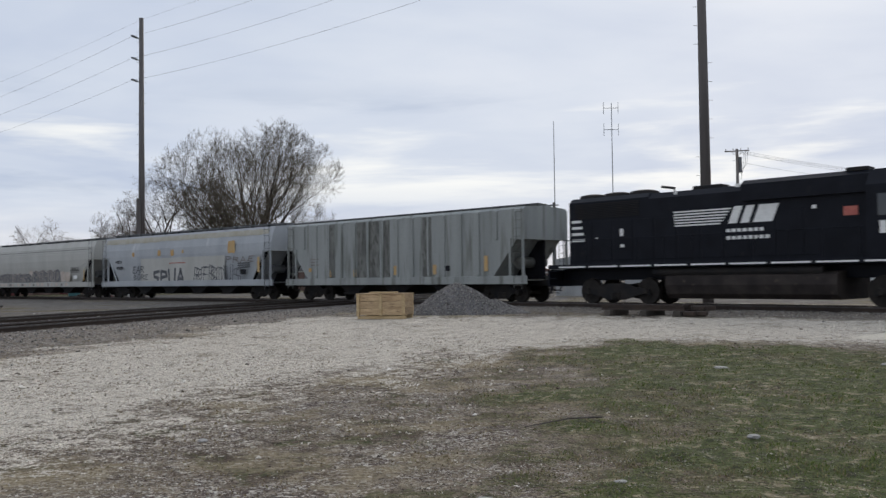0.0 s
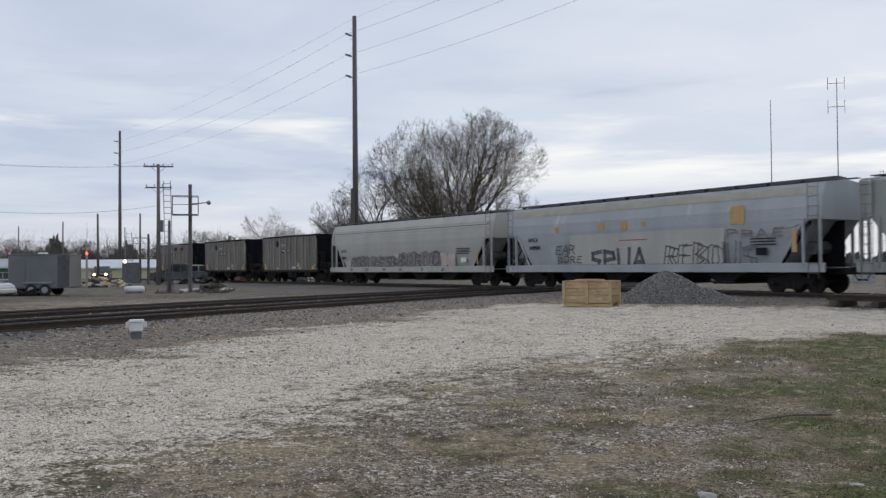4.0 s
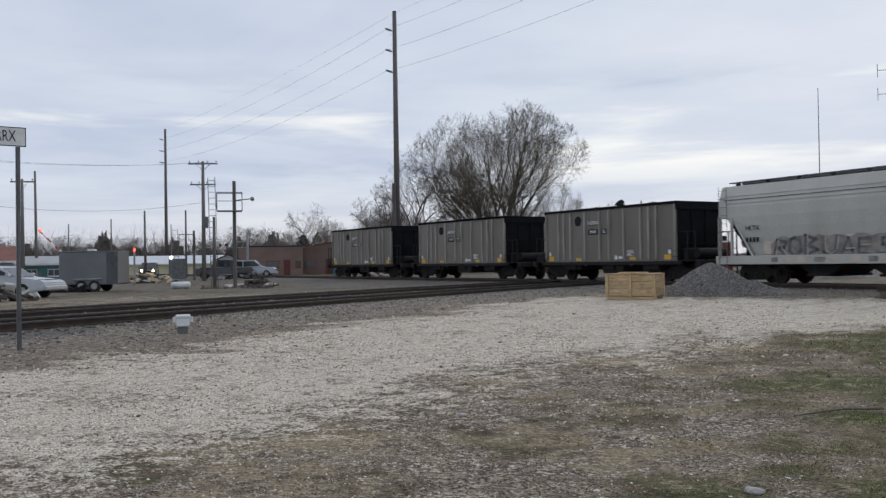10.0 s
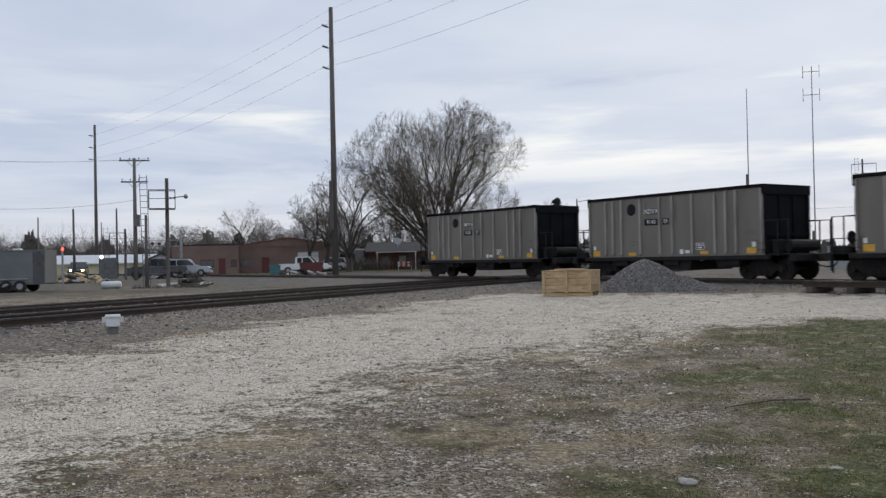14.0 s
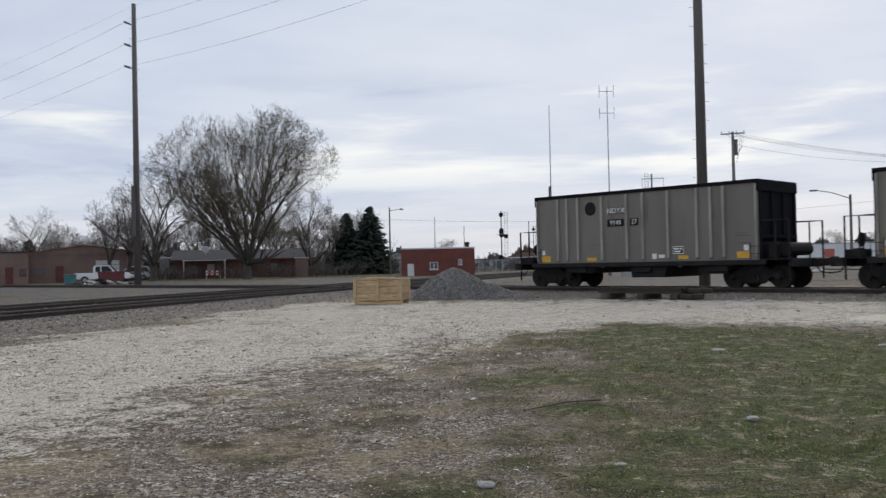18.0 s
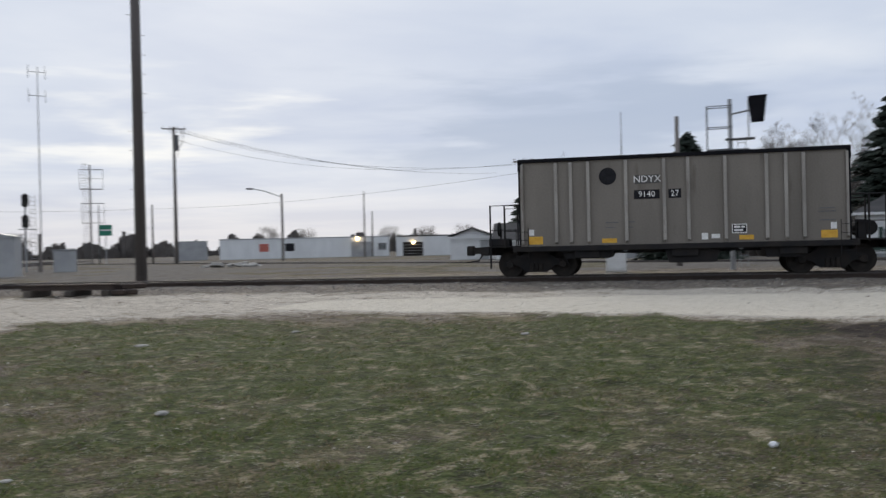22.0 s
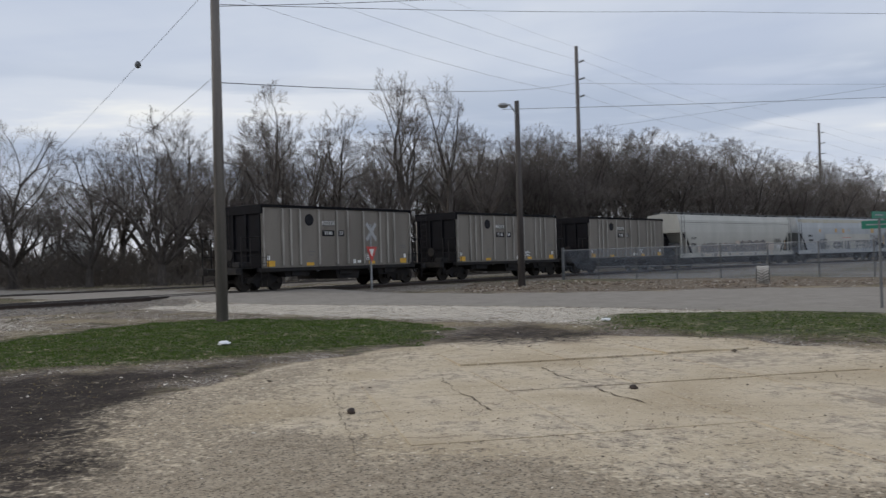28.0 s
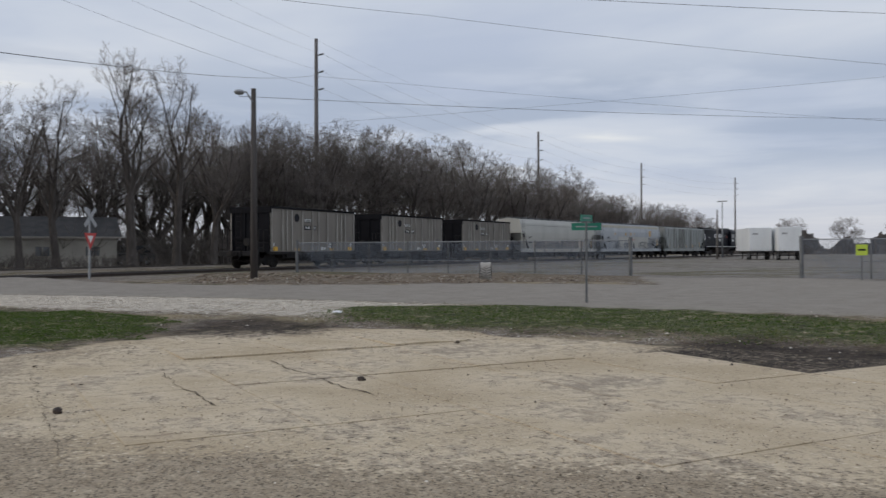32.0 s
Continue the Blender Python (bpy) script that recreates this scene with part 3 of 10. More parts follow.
NEAR_LINE = [(-26.0, -20.0), (-20.2, 0.0), (-14.9, 14.6), (-11.9, 25.0), (-8.6, 36.0), (-4.2, 48.0), (1.5, 62.0), (8.5, 80.0), (18.0, 104.0), (34.0, 145.0)]
FAR_LINE = side_line(NEAR_LINE, 4.1)
BACK_LINE = [(12.0, 160.0), (24.0, 118.0), (33.0, 80.0), (38.6, 46.0), (42.6, 30.0), (50.0, 14.0), (60.0, -2.0), (82.0, -36.0), (120.0, -100.0)]
CONCRETE = [(5.8, 1.2), (8.3, 1.0), (10.3, 0.9), (12.0, -0.4), (13.4, -1.4), (15.2, -4.0), (15.9, -5.4), (15.0, -7.6), (13.4, -8.9), (11.2, -9.9), (9.3, -10.9), (7.2, -11.6), (4.0, -14.0), (0.0, -14.0), (-6.0, -9.0), (-4.0, -4.0), (2.0, -1.2), (4.6, 0.4)]
MUD = [(14.2, 9.0), (15.2, 7.4), (13.8, 5.0), (14.2, 2.0), (14.4, -1.4), (13.2, -1.0), (11.6, 0.0), (10.3, 0.6), (8.0, 0.5), (6.0, 0.7), (4.9, 1.2), (5.6, 2.2), (7.8, 2.9), (9.7, 4.2), (11.2, 6.0), (12.8, 8.2)]
GRASS_A = [(-0.5, 4.5), (0.0, 8.0), (1.0, 13.0), (2.2, 17.0), (4.2, 19.2), (7.5, 18.0), (10.6, 15.2), (13.4, 11.8), (13.6, 9.0), (12.2, 6.4), (10.2, 4.4), (8.2, 2.8), (5.8, 1.8), (3.6, 0.8), (1.0, 0.6)]
GRASS_L = [(15.2, 3.2), (14.9, 0.6), (15.1, -2.0), (15.8, -3.8), (17.8, -5.0), (20.0, -5.0), (22.6, -3.0), (23.6, 0.0), (22.4, 2.0), (19.6, 4.0), (17.0, 4.6)]
GRASS_R = [(17.4, -7.8), (19.4, -10.0), (18.1, -13.4), (14.6, -15.4), (10.8, -15.8), (4.0, -19.4), (0.0, -21.4), (1.0, -17.0), (8.3, -12.4), (10.2, -11.1), (12.2, -9.9), (14.8, -8.5)]
WEEDS = [(13.4, 3.6), (13.8, 8.4), (15.8, 7.8), (18.2, 5.8), (20.6, 4.2), (19.4, 3.6), (16.4, 4.2)]
WHITE_A = [(-7.5, 0.0), (-5.4, 4.6), (-4.4, 7.0), (-3.6, 9.8), (-2.4, 13.2), (-0.6, 15.8), (2.2, 19.2), (4.2, 19.6), (7.4, 18.6), (10.9, 16.0), (13.4, 11.6), (16.2, 7.2), (21.4, 5.0), (26.0, 4.6),
           (24.6, 9.0), (20.0, 16.6), (15.4, 22.2), (8.0, 27.4), (-1.0, 30.6), (-4.6, 31.6), (-6.4, 24.0), (-8.2, 17.2), (-10.0, 12.4), (-14.0, 4.0), (-16.0, -4.0)]
GRIT = [(-4.0, -6.5), (0.2, -6.6), (3.6, -5.6), (4.6, -4.4), (6.0, -3.4), (6.6, -2.2), (8.0, -1.0), (6.5, 0.6), (4.0, 1.0), (-2.0, -0.5)]
DIRT = [(4.4, 1.4), (8.3, 1.3), (10.8, 1.0), (13.5, -1.0), (15.4, -3.6), (14.4, -3.4), (12.6, -2.2), (11.0, -1.5), (9.4, -0.9), (8.0, -1.0), (6.4, -0.6), (4.6, 0.0)]
LANE = [(8.6, 19.4), (10.8, 16.3), (13.8, 12.2), (15.2, 9.2), (17.0, 7.6), (18.5, 6.8), (20.0, 6.6), (22.4, 8.0), (21.0, 11.2), (17.5, 15.0), (14.2, 18.2), (11.0, 20.4)]
VERGE = [(44.0, -14.0), (35.5, -10.6), (30.5, -15.2), (27.6, -20.0), (25.6, -25.0), (29.5, -30.2), (38.0, -25.6), (46.0, -20.8)]
ROAD_DIR = Vector((0.85, 0.527)).normalized()


def road_n(x, y):
    return x * ROAD_DIR.y - y * ROAD_DIR.x


def make_ground():
    n = 470
    u = np.linspace(-1, 1, n)
    # even spacing of about 0.16 m near, growing outwards
    near = np.sinh(u * 6.8) / np.sinh(6.8) * 3500
    lin = u * 32
    g = lin + (near - near * np.exp(-np.abs(near) / 40))
    gx, gy = np.meshgrid(g + 4.0, g + 5.0, indexing="ij")
    x, y = gx.ravel(), gy.ravel()
    r = np.hypot(x, y)
    hgt = 0.2 * soft_step(r, 10, 28)
    d_main = line_dist(x, y, LINE_X[::8], LINE_Y[::8])
    d_cross = np.minimum(line_dist(x, y, *zip(*NEAR_LINE)), line_dist(x, y, *zip(*FAR_LINE)))
    d_back = line_dist(x, y, *zip(*BACK_LINE))
    d_any = np.minimum(np.minimum(d_main, d_cross), d_back)
    n1 = vnoise(x * 0.35, y * 0.35, 3)
    n2 = vnoise(x * 1.3, y * 1.3, 11)
    n3 = vnoise(x * 5.0, y * 5.0, 23, 3)
    wob = (n1 - 0.5) * 3.0 + (n2 - 0.5) * 1.6 + (n3 - 0.5) * 0.5
    rn = road_n(x, y)
    along = x * ROAD_DIR.x + y * ROAD_DIR.y
    near_kerb = 18.5 + 1.7 * soft_step(-y, 2, 11) - 0.8 * soft_step(-y, 14, 24)
    far_kerb = 26.8 + 6.0 * soft_step(-y, 10, 24)
    road = soft_step(np.minimum(rn - near_kerb, far_kerb - rn) + (n2 - 0.5) * 0.5, -0.15, 0.15)
    # the yard behind the fence, and its open gateway
    yard = soft_step(rn + wob * 0.8, 36.5, 38.5) * soft_step(d_main, 4, 6) * (along < 36)
    gate = soft_step(inside(x, y, [(29.4, -30.2), (23.0, -36.5), (14, -30), (20.0, -22)]) + wob * 0.3, -0.6, 0.6)
    conc = soft_step(inside(x, y, CONCRETE) + wob * 0.35, -0.35, 0.35)
    verge = soft_step(inside(x, y, VERGE) + wob * 0.4, -0.5, 0.5)
    mud = soft_step(inside(x, y, MUD) - 0.35 + wob * 0.7, -0.7, 0.9)
    mud = np.maximum(mud, 0.9 * soft_step(inside(x, y, [(9.9, -10.4), (9.6, -12.4), (7.6, -12.4), (5.4, -12.4), (7.0, -9.8), (8.4, -9.4)]) + wob * 0.6, -0.6, 0.8))
    mud = np.maximum(mud, 0.75 * soft_step(inside(x, y, [(15.6, -4.2), (17.4, -5.6), (17.6, -7.6), (15.2, -7.6), (14.6, -6.8)]) + wob * 0.5, -0.6, 0.7))
    mud = np.maximum(mud, 0.46 * soft_step(inside(x, y, [(5.0, 1.8), (6.2, 4.0), (8.6, 5.8), (11.6, 8.6), (14.0, 9.4), (13.0, 5.0), (9.0, 2.4)]) + wob, -0.9, 0.9))
    lush = 0.60 + 0.46 * soft_step(x * 0.8 + y * 0.1 + wob * 1.0, -0.5, 6.0)
    grass = lush * soft_step(inside(x, y, GRASS_A) + wob * 1.2, -1.4, 1.3) * (0.72 + 0.5 * soft_step(n2 * 0.5 + n1 * 0.3 + n3 * 0.2, 0.40, 0.56))
    grass = np.maximum(grass, 0.36 * soft_step(16 - r, 0, 4) * soft_step(n1 * 0.5 + n2 * 0.5, 0.40, 0.60) * (1 - conc) * soft_step(inside(x, y, [(-7.0, 1.0), (-4.6, 6.0), (-1.5, 11.0), (3.0, 17.0), (12.0, 12.0), (10.0, 2.0), (2.0, -2.0)]), -1.5, 1.5))
    grass = np.maximum(grass, 0.6 * soft_step(inside(x, y, WEEDS) + wob * 0.8, -0.8, 0.8) * soft_step(n2 * 0.6 + n3 * 0.4, 0.38, 0.6))
    grass = np.maximum(grass * (1 - conc), 1.7 * soft_step(inside(x, y, GRASS_L) + wob * 0.45, -0.7, 0.9))
    strip = soft_step(inside(x, y, GRASS_R) + wob * 0.7, -0.6, 0.9)
    grass = np.maximum(grass, strip * (0.5 + 1.2 * soft_step(rn + wob * 0.7, 15.4, 17.6)))
    white = 0.12 + 1.0 * soft_step(inside(x, y, WHITE_A) + wob * 1.9, -3.4, 2.4)
    white = white - 0.42 * soft_step(n1 * 0.4 + n2 * 0.6, 0.50, 0.64) + (n3 - 0.5) * 0.7
    white = np.maximum(white, 0.86 * soft_step(rn, near_kerb - 4.4, near_kerb - 3.0) * (rn < near_kerb + 0.3) * (along > 3) * (along < 40) * (0.75 + 0.4 * n2))
    white = np.maximum(white, 0.3 * soft_step(r, 30, 40) * soft_step(y, 24, 34)) * (1 - verge)
    # the bright wheel track beside the curved line
    lane = soft_step(inside(x, y, LANE) + wob * 0.25, -0.5, 0.5)
    white = np.maximum(white, 1.25 * lane)
    grass, mud = grass * (1 - 0.8 * lane), mud * (1 - lane)
    ball = soft_step(d_any + wob * 0.9, 6.0, 3.4) * (1 - lane)
    gravel = conc * np.maximum(soft_step(inside(x, y, GRIT) + wob * 0.9, -1.2, 1.0), 0.62 * soft_step(inside(x, y, DIRT) + wob * 0.6, -0.8, 0.8))
    far = soft_step(r, 36, 46)
    fargrass = far * soft_step(n1 + 0.4 * vnoise(x * 0.06, y * 0.06, 41), 0.66, 0.86) * (1 - road)
    grass = np.maximum(grass * (1 - road), fargrass * 0.6)
    grass = np.maximum(grass, 0.85 * soft_step(np.hypot(x, y), 92, 98) * (y > 60) * (x > -48) * (x < 0) * (0.6 + 0.5 * n1))
    conc = conc * (1 - road)
    white = white * (1 - road) * (1 - conc)
    hgt = hgt + 0.05 * soft_step(d_any, 4.6, 2.8) - 0.02 * mud + (n2 - 0.5) * 0.05 * (1 - conc) * (1 - road) * soft_step(r, 1, 4) * (1 - far) + (n3 - 0.5) * 0.035 * (1 - conc) * (1 - road) * (1 - far)
    hgt = hgt + 0.03 * grass * n3 * (1 - far) - 0.012 * conc + 0.22 * verge * soft_step(rn, 28, 33) * n2
    hgt = np.where(road > 0.5, np.maximum(hgt, 0.2 + 0.19 * soft_step(d_main, 7, 2.2)), hgt)
    idx = np.arange(n * n).reshape(n, n)
    quads = np.stack([idx[:-1, :-1], idx[1:, :-1], idx[1:, 1:], idx[:-1, 1:]], -1).reshape(-1, 4)
    me = bpy.data.meshes.new("ground")
    me.from_pydata(np.stack([x, y, hgt], -1).tolist(), [], quads.tolist())
    me.polygons.foreach_set("use_smooth", [True] * len(me.polygons))
    for name, v in (("road", np.maximum(road, gate * 0.9)), ("conc", conc), ("mud", mud), ("grass", grass), ("white", white), ("ballast", ball * (1 - road)), ("yard", np.maximum(yard, gate) * (1 - verge)), ("gravel", gravel), ("lane", lane), ("verge", verge), ("cinder", 0.8 * far * soft_step(y, 4, 14) * (1 - grass))):
        at = me.attributes.new(name, "FLOAT", "POINT")
        at.data.foreach_set("value", np.ascontiguousarray(v, dtype=np.float32))
    ob = new("ground", me)
    return tagged(ob, "gravel lot with stony earth, patchy grass, mud and an asphalt road", "ground", kind="structure"), (g, hgt.reshape(n, n), grass.reshape(n, n), white.reshape(n, n), mud.reshape(n, n), conc.reshape(n, n), road.reshape(n, n), ball.reshape(n, n))


def ground_material(paved=False):
    m, t, b = node_mat("worn tan concrete" if paved else "ground")
    L = t.links.new
    place = t.nodes.new("ShaderNodeNewGeometry").outputs["Position"]

    def noise_n(scale, detail=4, rough=0.55, dist=0.0):
        n = t.nodes.new("ShaderNodeTexNoise")
        for k, v in (("Scale", scale), ("Detail", detail), ("Roughness", rough), ("Distortion", dist)):
            n.inputs[k].default_value = v
        L(place, n.inputs["Vector"])
        return n.outputs[0]

    def stones(scale):
        v = t.nodes.new("ShaderNodeTexVoronoi")
        v.inputs["Scale"].default_value = scale
        L(place, v.inputs["Vector"])
        return v

    def rng(src, a, c, lo=0.0, hi=1.0):
        n = t.nodes.new("ShaderNodeMapRange")
        for k, v in (("From Min", a), ("From Max", c), ("To Min", lo), ("To Max", hi)):
            n.inputs[k].default_value = v
        L(src, n.inputs[0])
        return n.outputs[0]

    def mix(fac, a, c):
        n = t.nodes.new("ShaderNodeMix")
        n.data_type = "RGBA"
        L(fac, n.inputs["Factor"]) if not isinstance(fac, float) else setattr(n.inputs["Factor"], "default_value", fac)
        for k, v in (("A", a), ("B", c)):
            if isinstance(v, tuple):
                n.inputs[k].default_value = rgba(v)
            else:
                L(v, n.inputs[k])
        return n.outputs["Result"]

    def mul(a, c):
        n = t.nodes.new("ShaderNodeMath")
        n.operation = "MULTIPLY"
        L(a, n.inputs[0])
        L(c, n.inputs[1]) if not isinstance(c, (int, float)) else setattr(n.inputs[1], "default_value", c)
        return n.outputs[0]

    def plus(a, c):
        n = t.nodes.new("ShaderNodeMath")
        n.operation = "ADD"
        L(a, n.inputs[0])
        L(c, n.inputs[1]) if not isinstance(c, (int, float)) else setattr(n.inputs[1], "default_value", c)
        return n.outputs[0]

    def attr(name):
        n = t.nodes.new("ShaderNodeAttribute")
        n.attribute_name = name
        return n.outputs["Fac"]

    coarse, mid, fine, grit = noise_n(0.5, 5), noise_n(2.0, 5), noise_n(6.5, 4, 0.65), noise_n(19.0, 2, 0.6)
    v1 = stones(15.0)
    speck = noise_n(40.0, 1, 0.5)
    lump = noise_n(5.0, 6, 0.7, 0.4)
    # each edge is broken up by finer noise
    def edge(name, w=0.5, soft=0.13):
        k = plus(plus(mul(lump, w), mul(grit, w * 1.2)), mul(fine, w * 0.8))
        return rng(plus(attr(name), k), 0.5 + 1.5 * w - soft, 0.5 + 1.5 * w + soft)

    tiny = noise_n(75.0, 1, 0.5)
    clump = noise_n(3.2, 5, 0.72, 0.6)
    litter = mul(rng(plus(clump, mul(grit, 0.45)), 0.79, 0.86), rng(plus(speck, mul(fine, 0.5)), 0.62, 0.80))
    patch = noise_n(0.9, 6, 0.62, 0.7)
    earth = mix(rng(mid, 0.36, 0.64), (0.108, 0.080, 0.057), (0.178, 0.138, 0.102))
    earth = mix(rng(lump, 0.50, 0.60), earth, (0.27, 0.226, 0.172))
    earth = mix(rng(clump, 0.47, 0.36), earth, (0.070, 0.053, 0.041))
    earth = mix(rng(patch, 0.56, 0.63), earth, (0.105, 0.078, 0.066))
    moss = mix(rng(fine, 0.4, 0.6), (0.055, 0.066, 0.026), (0.12, 0.118, 0.055))
    earth = mix(mul(rng(patch, 0.46, 0.40), rng(lump, 0.42, 0.54)), earth, moss)
    chalky = rng(plus(patch, mul(mid, 0.4)), 0.60, 0.78)
    earth = mix(mul(mul(rng(grit, 0.50, 0.57), rng(fine, 0.40, 0.54)), chalky), earth, (0.64, 0.60, 0.52))
    earth = mix(mul(rng(tiny, 0.60, 0.68), rng(patch, 0.40, 0.52)), earth, (0.52, 0.48, 0.42))
    earth = mix(rng(speck, 0.44, 0.36), earth, (0.045, 0.033, 0.025))
    straw = mix(rng(grit, 0.4, 0.6), (0.20, 0.16, 0.10), (0.36, 0.30, 0.20))
    earth = mix(rng(plus(coarse, mul(lump, 0.5)), 0.74, 0.90), earth, straw)
    white = mix(rng(lump, 0.36, 0.60), (0.49, 0.432, 0.35), (0.70, 0.63, 0.525))
    white = mix(rng(tiny, 0.55, 0.61), white, (0.88, 0.82, 0.72))
    white = mix(mul(rng(patch, 0.54, 0.64), rng(lump, 0.46, 0.58)), white, (0.30, 0.255, 0.195))
    white = mix(litter, white, (0.14, 0.112, 0.082))
    white = mix(mul(rng(speck, 0.43, 0.37), rng(fine, 0.60, 0.48)), white, (0.11, 0.09, 0.07))
    white = mix(mul(rng(tiny, 0.42, 0.36), rng(lump, 0.40, 0.52)), white, (0.24, 0.205, 0.16))
    lane = mix(rng(lump, 0.36, 0.62), (0.63, 0.575, 0.47), (0.78, 0.72, 0.61))
    lane = mix(mul(rng(speck, 0.42, 0.34), rng(clump, 0.60, 0.50)), lane, (0.36, 0.31, 0.25))
    olive = mix(rng(lump, 0.38, 0.58), (0.062, 0.056, 0.030), (0.135, 0.122, 0.062))
    olive = mix(rng(plus(clump, mul(fine, 0.6)), 0.88, 0.96), olive, (0.27, 0.232, 0.15))
    green = mix(rng(lump, 0.36, 0.60), (0.046, 0.064, 0.020), (0.100, 0.116, 0.040))
    green = mix(rng(attr("grass"), 0.52, 0.95), olive, green)
    green = mix(rng(plus(clump, mul(grit, 0.5)), 0.70, 0.62), green, (0.036, 0.040, 0.018))
    green = mix(mul(rng(clump, 0.53, 0.60), rng(fine, 0.42, 0.54)), green, (0.29, 0.245, 0.155))
    green = mix(rng(speck, 0.43, 0.36), green, (0.040, 0.032, 0.022))
    green = mix(mul(rng(tiny, 0.60, 0.66), rng(fine, 0.50, 0.60)), green, (0.50, 0.46, 0.38))
    mudc = mix(rng(mid, 0.36, 0.62), (0.021, 0.016, 0.013), (0.048, 0.037, 0.030))
    mudc = mix(mul(rng(grit, 0.58, 0.68), rng(fine, 0.50, 0.62)), mudc, (0.17, 0.14, 0.11))
    mudc = mix(rng(plus(clump, mul(grit, 0.4)), 0.80, 0.90), mudc, (0.18, 0.15, 0.115))
    conc = mix(rng(coarse, 0.38, 0.60), (0.45, 0.365, 0.25), (0.60, 0.505, 0.37))
    conc = mix(rng(plus(coarse, mul(lump, 0.9)), 0.98, 1.16), conc, (0.34, 0.285, 0.22))
    conc = mix(rng(plus(clump, mul(mid, 0.7)), 0.94, 1.08), conc, (0.42, 0.34, 0.245))
    conc = mix(mul(rng(grit, 0.58, 0.68), rng(coarse, 0.48, 0.62)), conc, (0.29, 0.24, 0.18))
    conc = mix(mul(rng(speck, 0.40, 0.33), rng(lump, 0.44, 0.56)), conc, (0.17, 0.135, 0.10))
    conc = mix(rng(grit, 0.37, 0.30), conc, (0.66, 0.575, 0.44))
    cinder = mix(rng(mid, 0.38, 0.62), (0.115, 0.104, 0.092), (0.19, 0.174, 0.154))
    cinder = mix(rng(lump, 0.56, 0.66), cinder, (0.30, 0.278, 0.245))
    leafy = mix(rng(grit, 0.40, 0.60), (0.085, 0.064, 0.047), (0.24, 0.197, 0.15))
    leafy = mix(rng(speck, 0.60, 0.68), leafy, (0.40, 0.35, 0.28))
    road = mix(rng(mid, 0.35, 0.65), (0.215, 0.192, 0.165), (0.275, 0.248, 0.214))
    road = mix(rng(grit, 0.5, 0.7), road, (0.32, 0.29, 0.25))
    ball = mix(rng(v1.outputs["Color"], 0.2, 0.8), (0.085, 0.07, 0.058), (0.33, 0.295, 0.25))
    ball = mix(rng(mid, 0.5, 0.7), ball, (0.20, 0.165, 0.13))
    gravel = mix(rng(lump, 0.38, 0.62), (0.265, 0.214, 0.152), (0.415, 0.346, 0.254))
    gravel = mix(rng(speck, 0.62, 0.74), gravel, (0.50, 0.42, 0.31))
    gravel = mix(rng(speck, 0.43, 0.35), gravel, (0.14, 0.115, 0.085))
    yard = mix(rng(mid, 0.4, 0.6), (0.185, 0.168, 0.148), (0.265, 0.242, 0.215))
    col = conc if paved else earth
    for name, c, w in (("white", white, 1.5), ("lane", lane, 0.5), ("ballast", ball, 0.9), ("yard", yard, 0.5), ("verge", leafy, 0.6), ("cinder", cinder, 0.8), ("conc", conc, 0.5), ("gravel", gravel, 1.0), ("grass", green, 1.3), ("mud", mudc, 1.2), ("road", road, 0.06)) if not paved else ():
        col = mix(edge(name, w, 0.4 if name == "mud" else 0.13), col, c)
    L(col, b.inputs["Base Color"])
    b.inputs["Roughness"].default_value = 0.95
    b.inputs["Specular IOR Level"].default_value = 0.15
    hgt = plus(mul(v1.outputs["Distance"], -0.35), plus(plus(fine, mul(speck, 0.35)), plus(mul(grit, 0.9), mul(clump, 0.3))))
    bp = t.nodes.new("ShaderNodeBump")
    bp.inputs["Strength"].default_value, bp.inputs["Distance"].default_value = 0.6, 0.05
    L(hgt, bp.inputs["Height"])
    flat = plus(mul(edge("conc", 0.4), -0.6), mul(edge("road", 0.06), -0.75))
    if paved:
        bp.inputs["Strength"].default_value = 0.3
    else:
        L(rng(plus(flat, 1.0), 0.0, 1.0, 0.12, 1.0), bp.inputs["Strength"])
    L(bp.outputs[0], b.inputs["Normal"])
    return m


ground, GRID = make_ground()
ground.data.materials.append(ground_material())


def ground_z(x, y):
    g, hgt = GRID[0], GRID[1]
    i = min(max(int(np.searchsorted(g, x - 4.0)) - 1, 0), len(g) - 2)
    j = min(max(int(np.searchsorted(g, y - 5.0)) - 1, 0), len(g) - 2)
    u, v = (x - 4.0 - g[i]) / (g[i + 1] - g[i]), (y - 5.0 - g[j]) / (g[j + 1] - g[j])
    return float((hgt[i, j] * (1 - u) + hgt[i + 1, j] * u) * (1 - v) + (hgt[i, j + 1] * (1 - u) + hgt[i + 1, j + 1] * u) * v)


# ---- tracks ----
def dense(pts, step):
    out = []
    for (ax, ay), (bx, by) in zip(pts[:-1], pts[1:]):
        k = max(1, int(math.hypot(bx - ax, by - ay) / step))
        out += [(ax + (bx - ax) * i / k, ay + (by - ay) * i / k) for i in range(k)]
    return out + [pts[-1]]


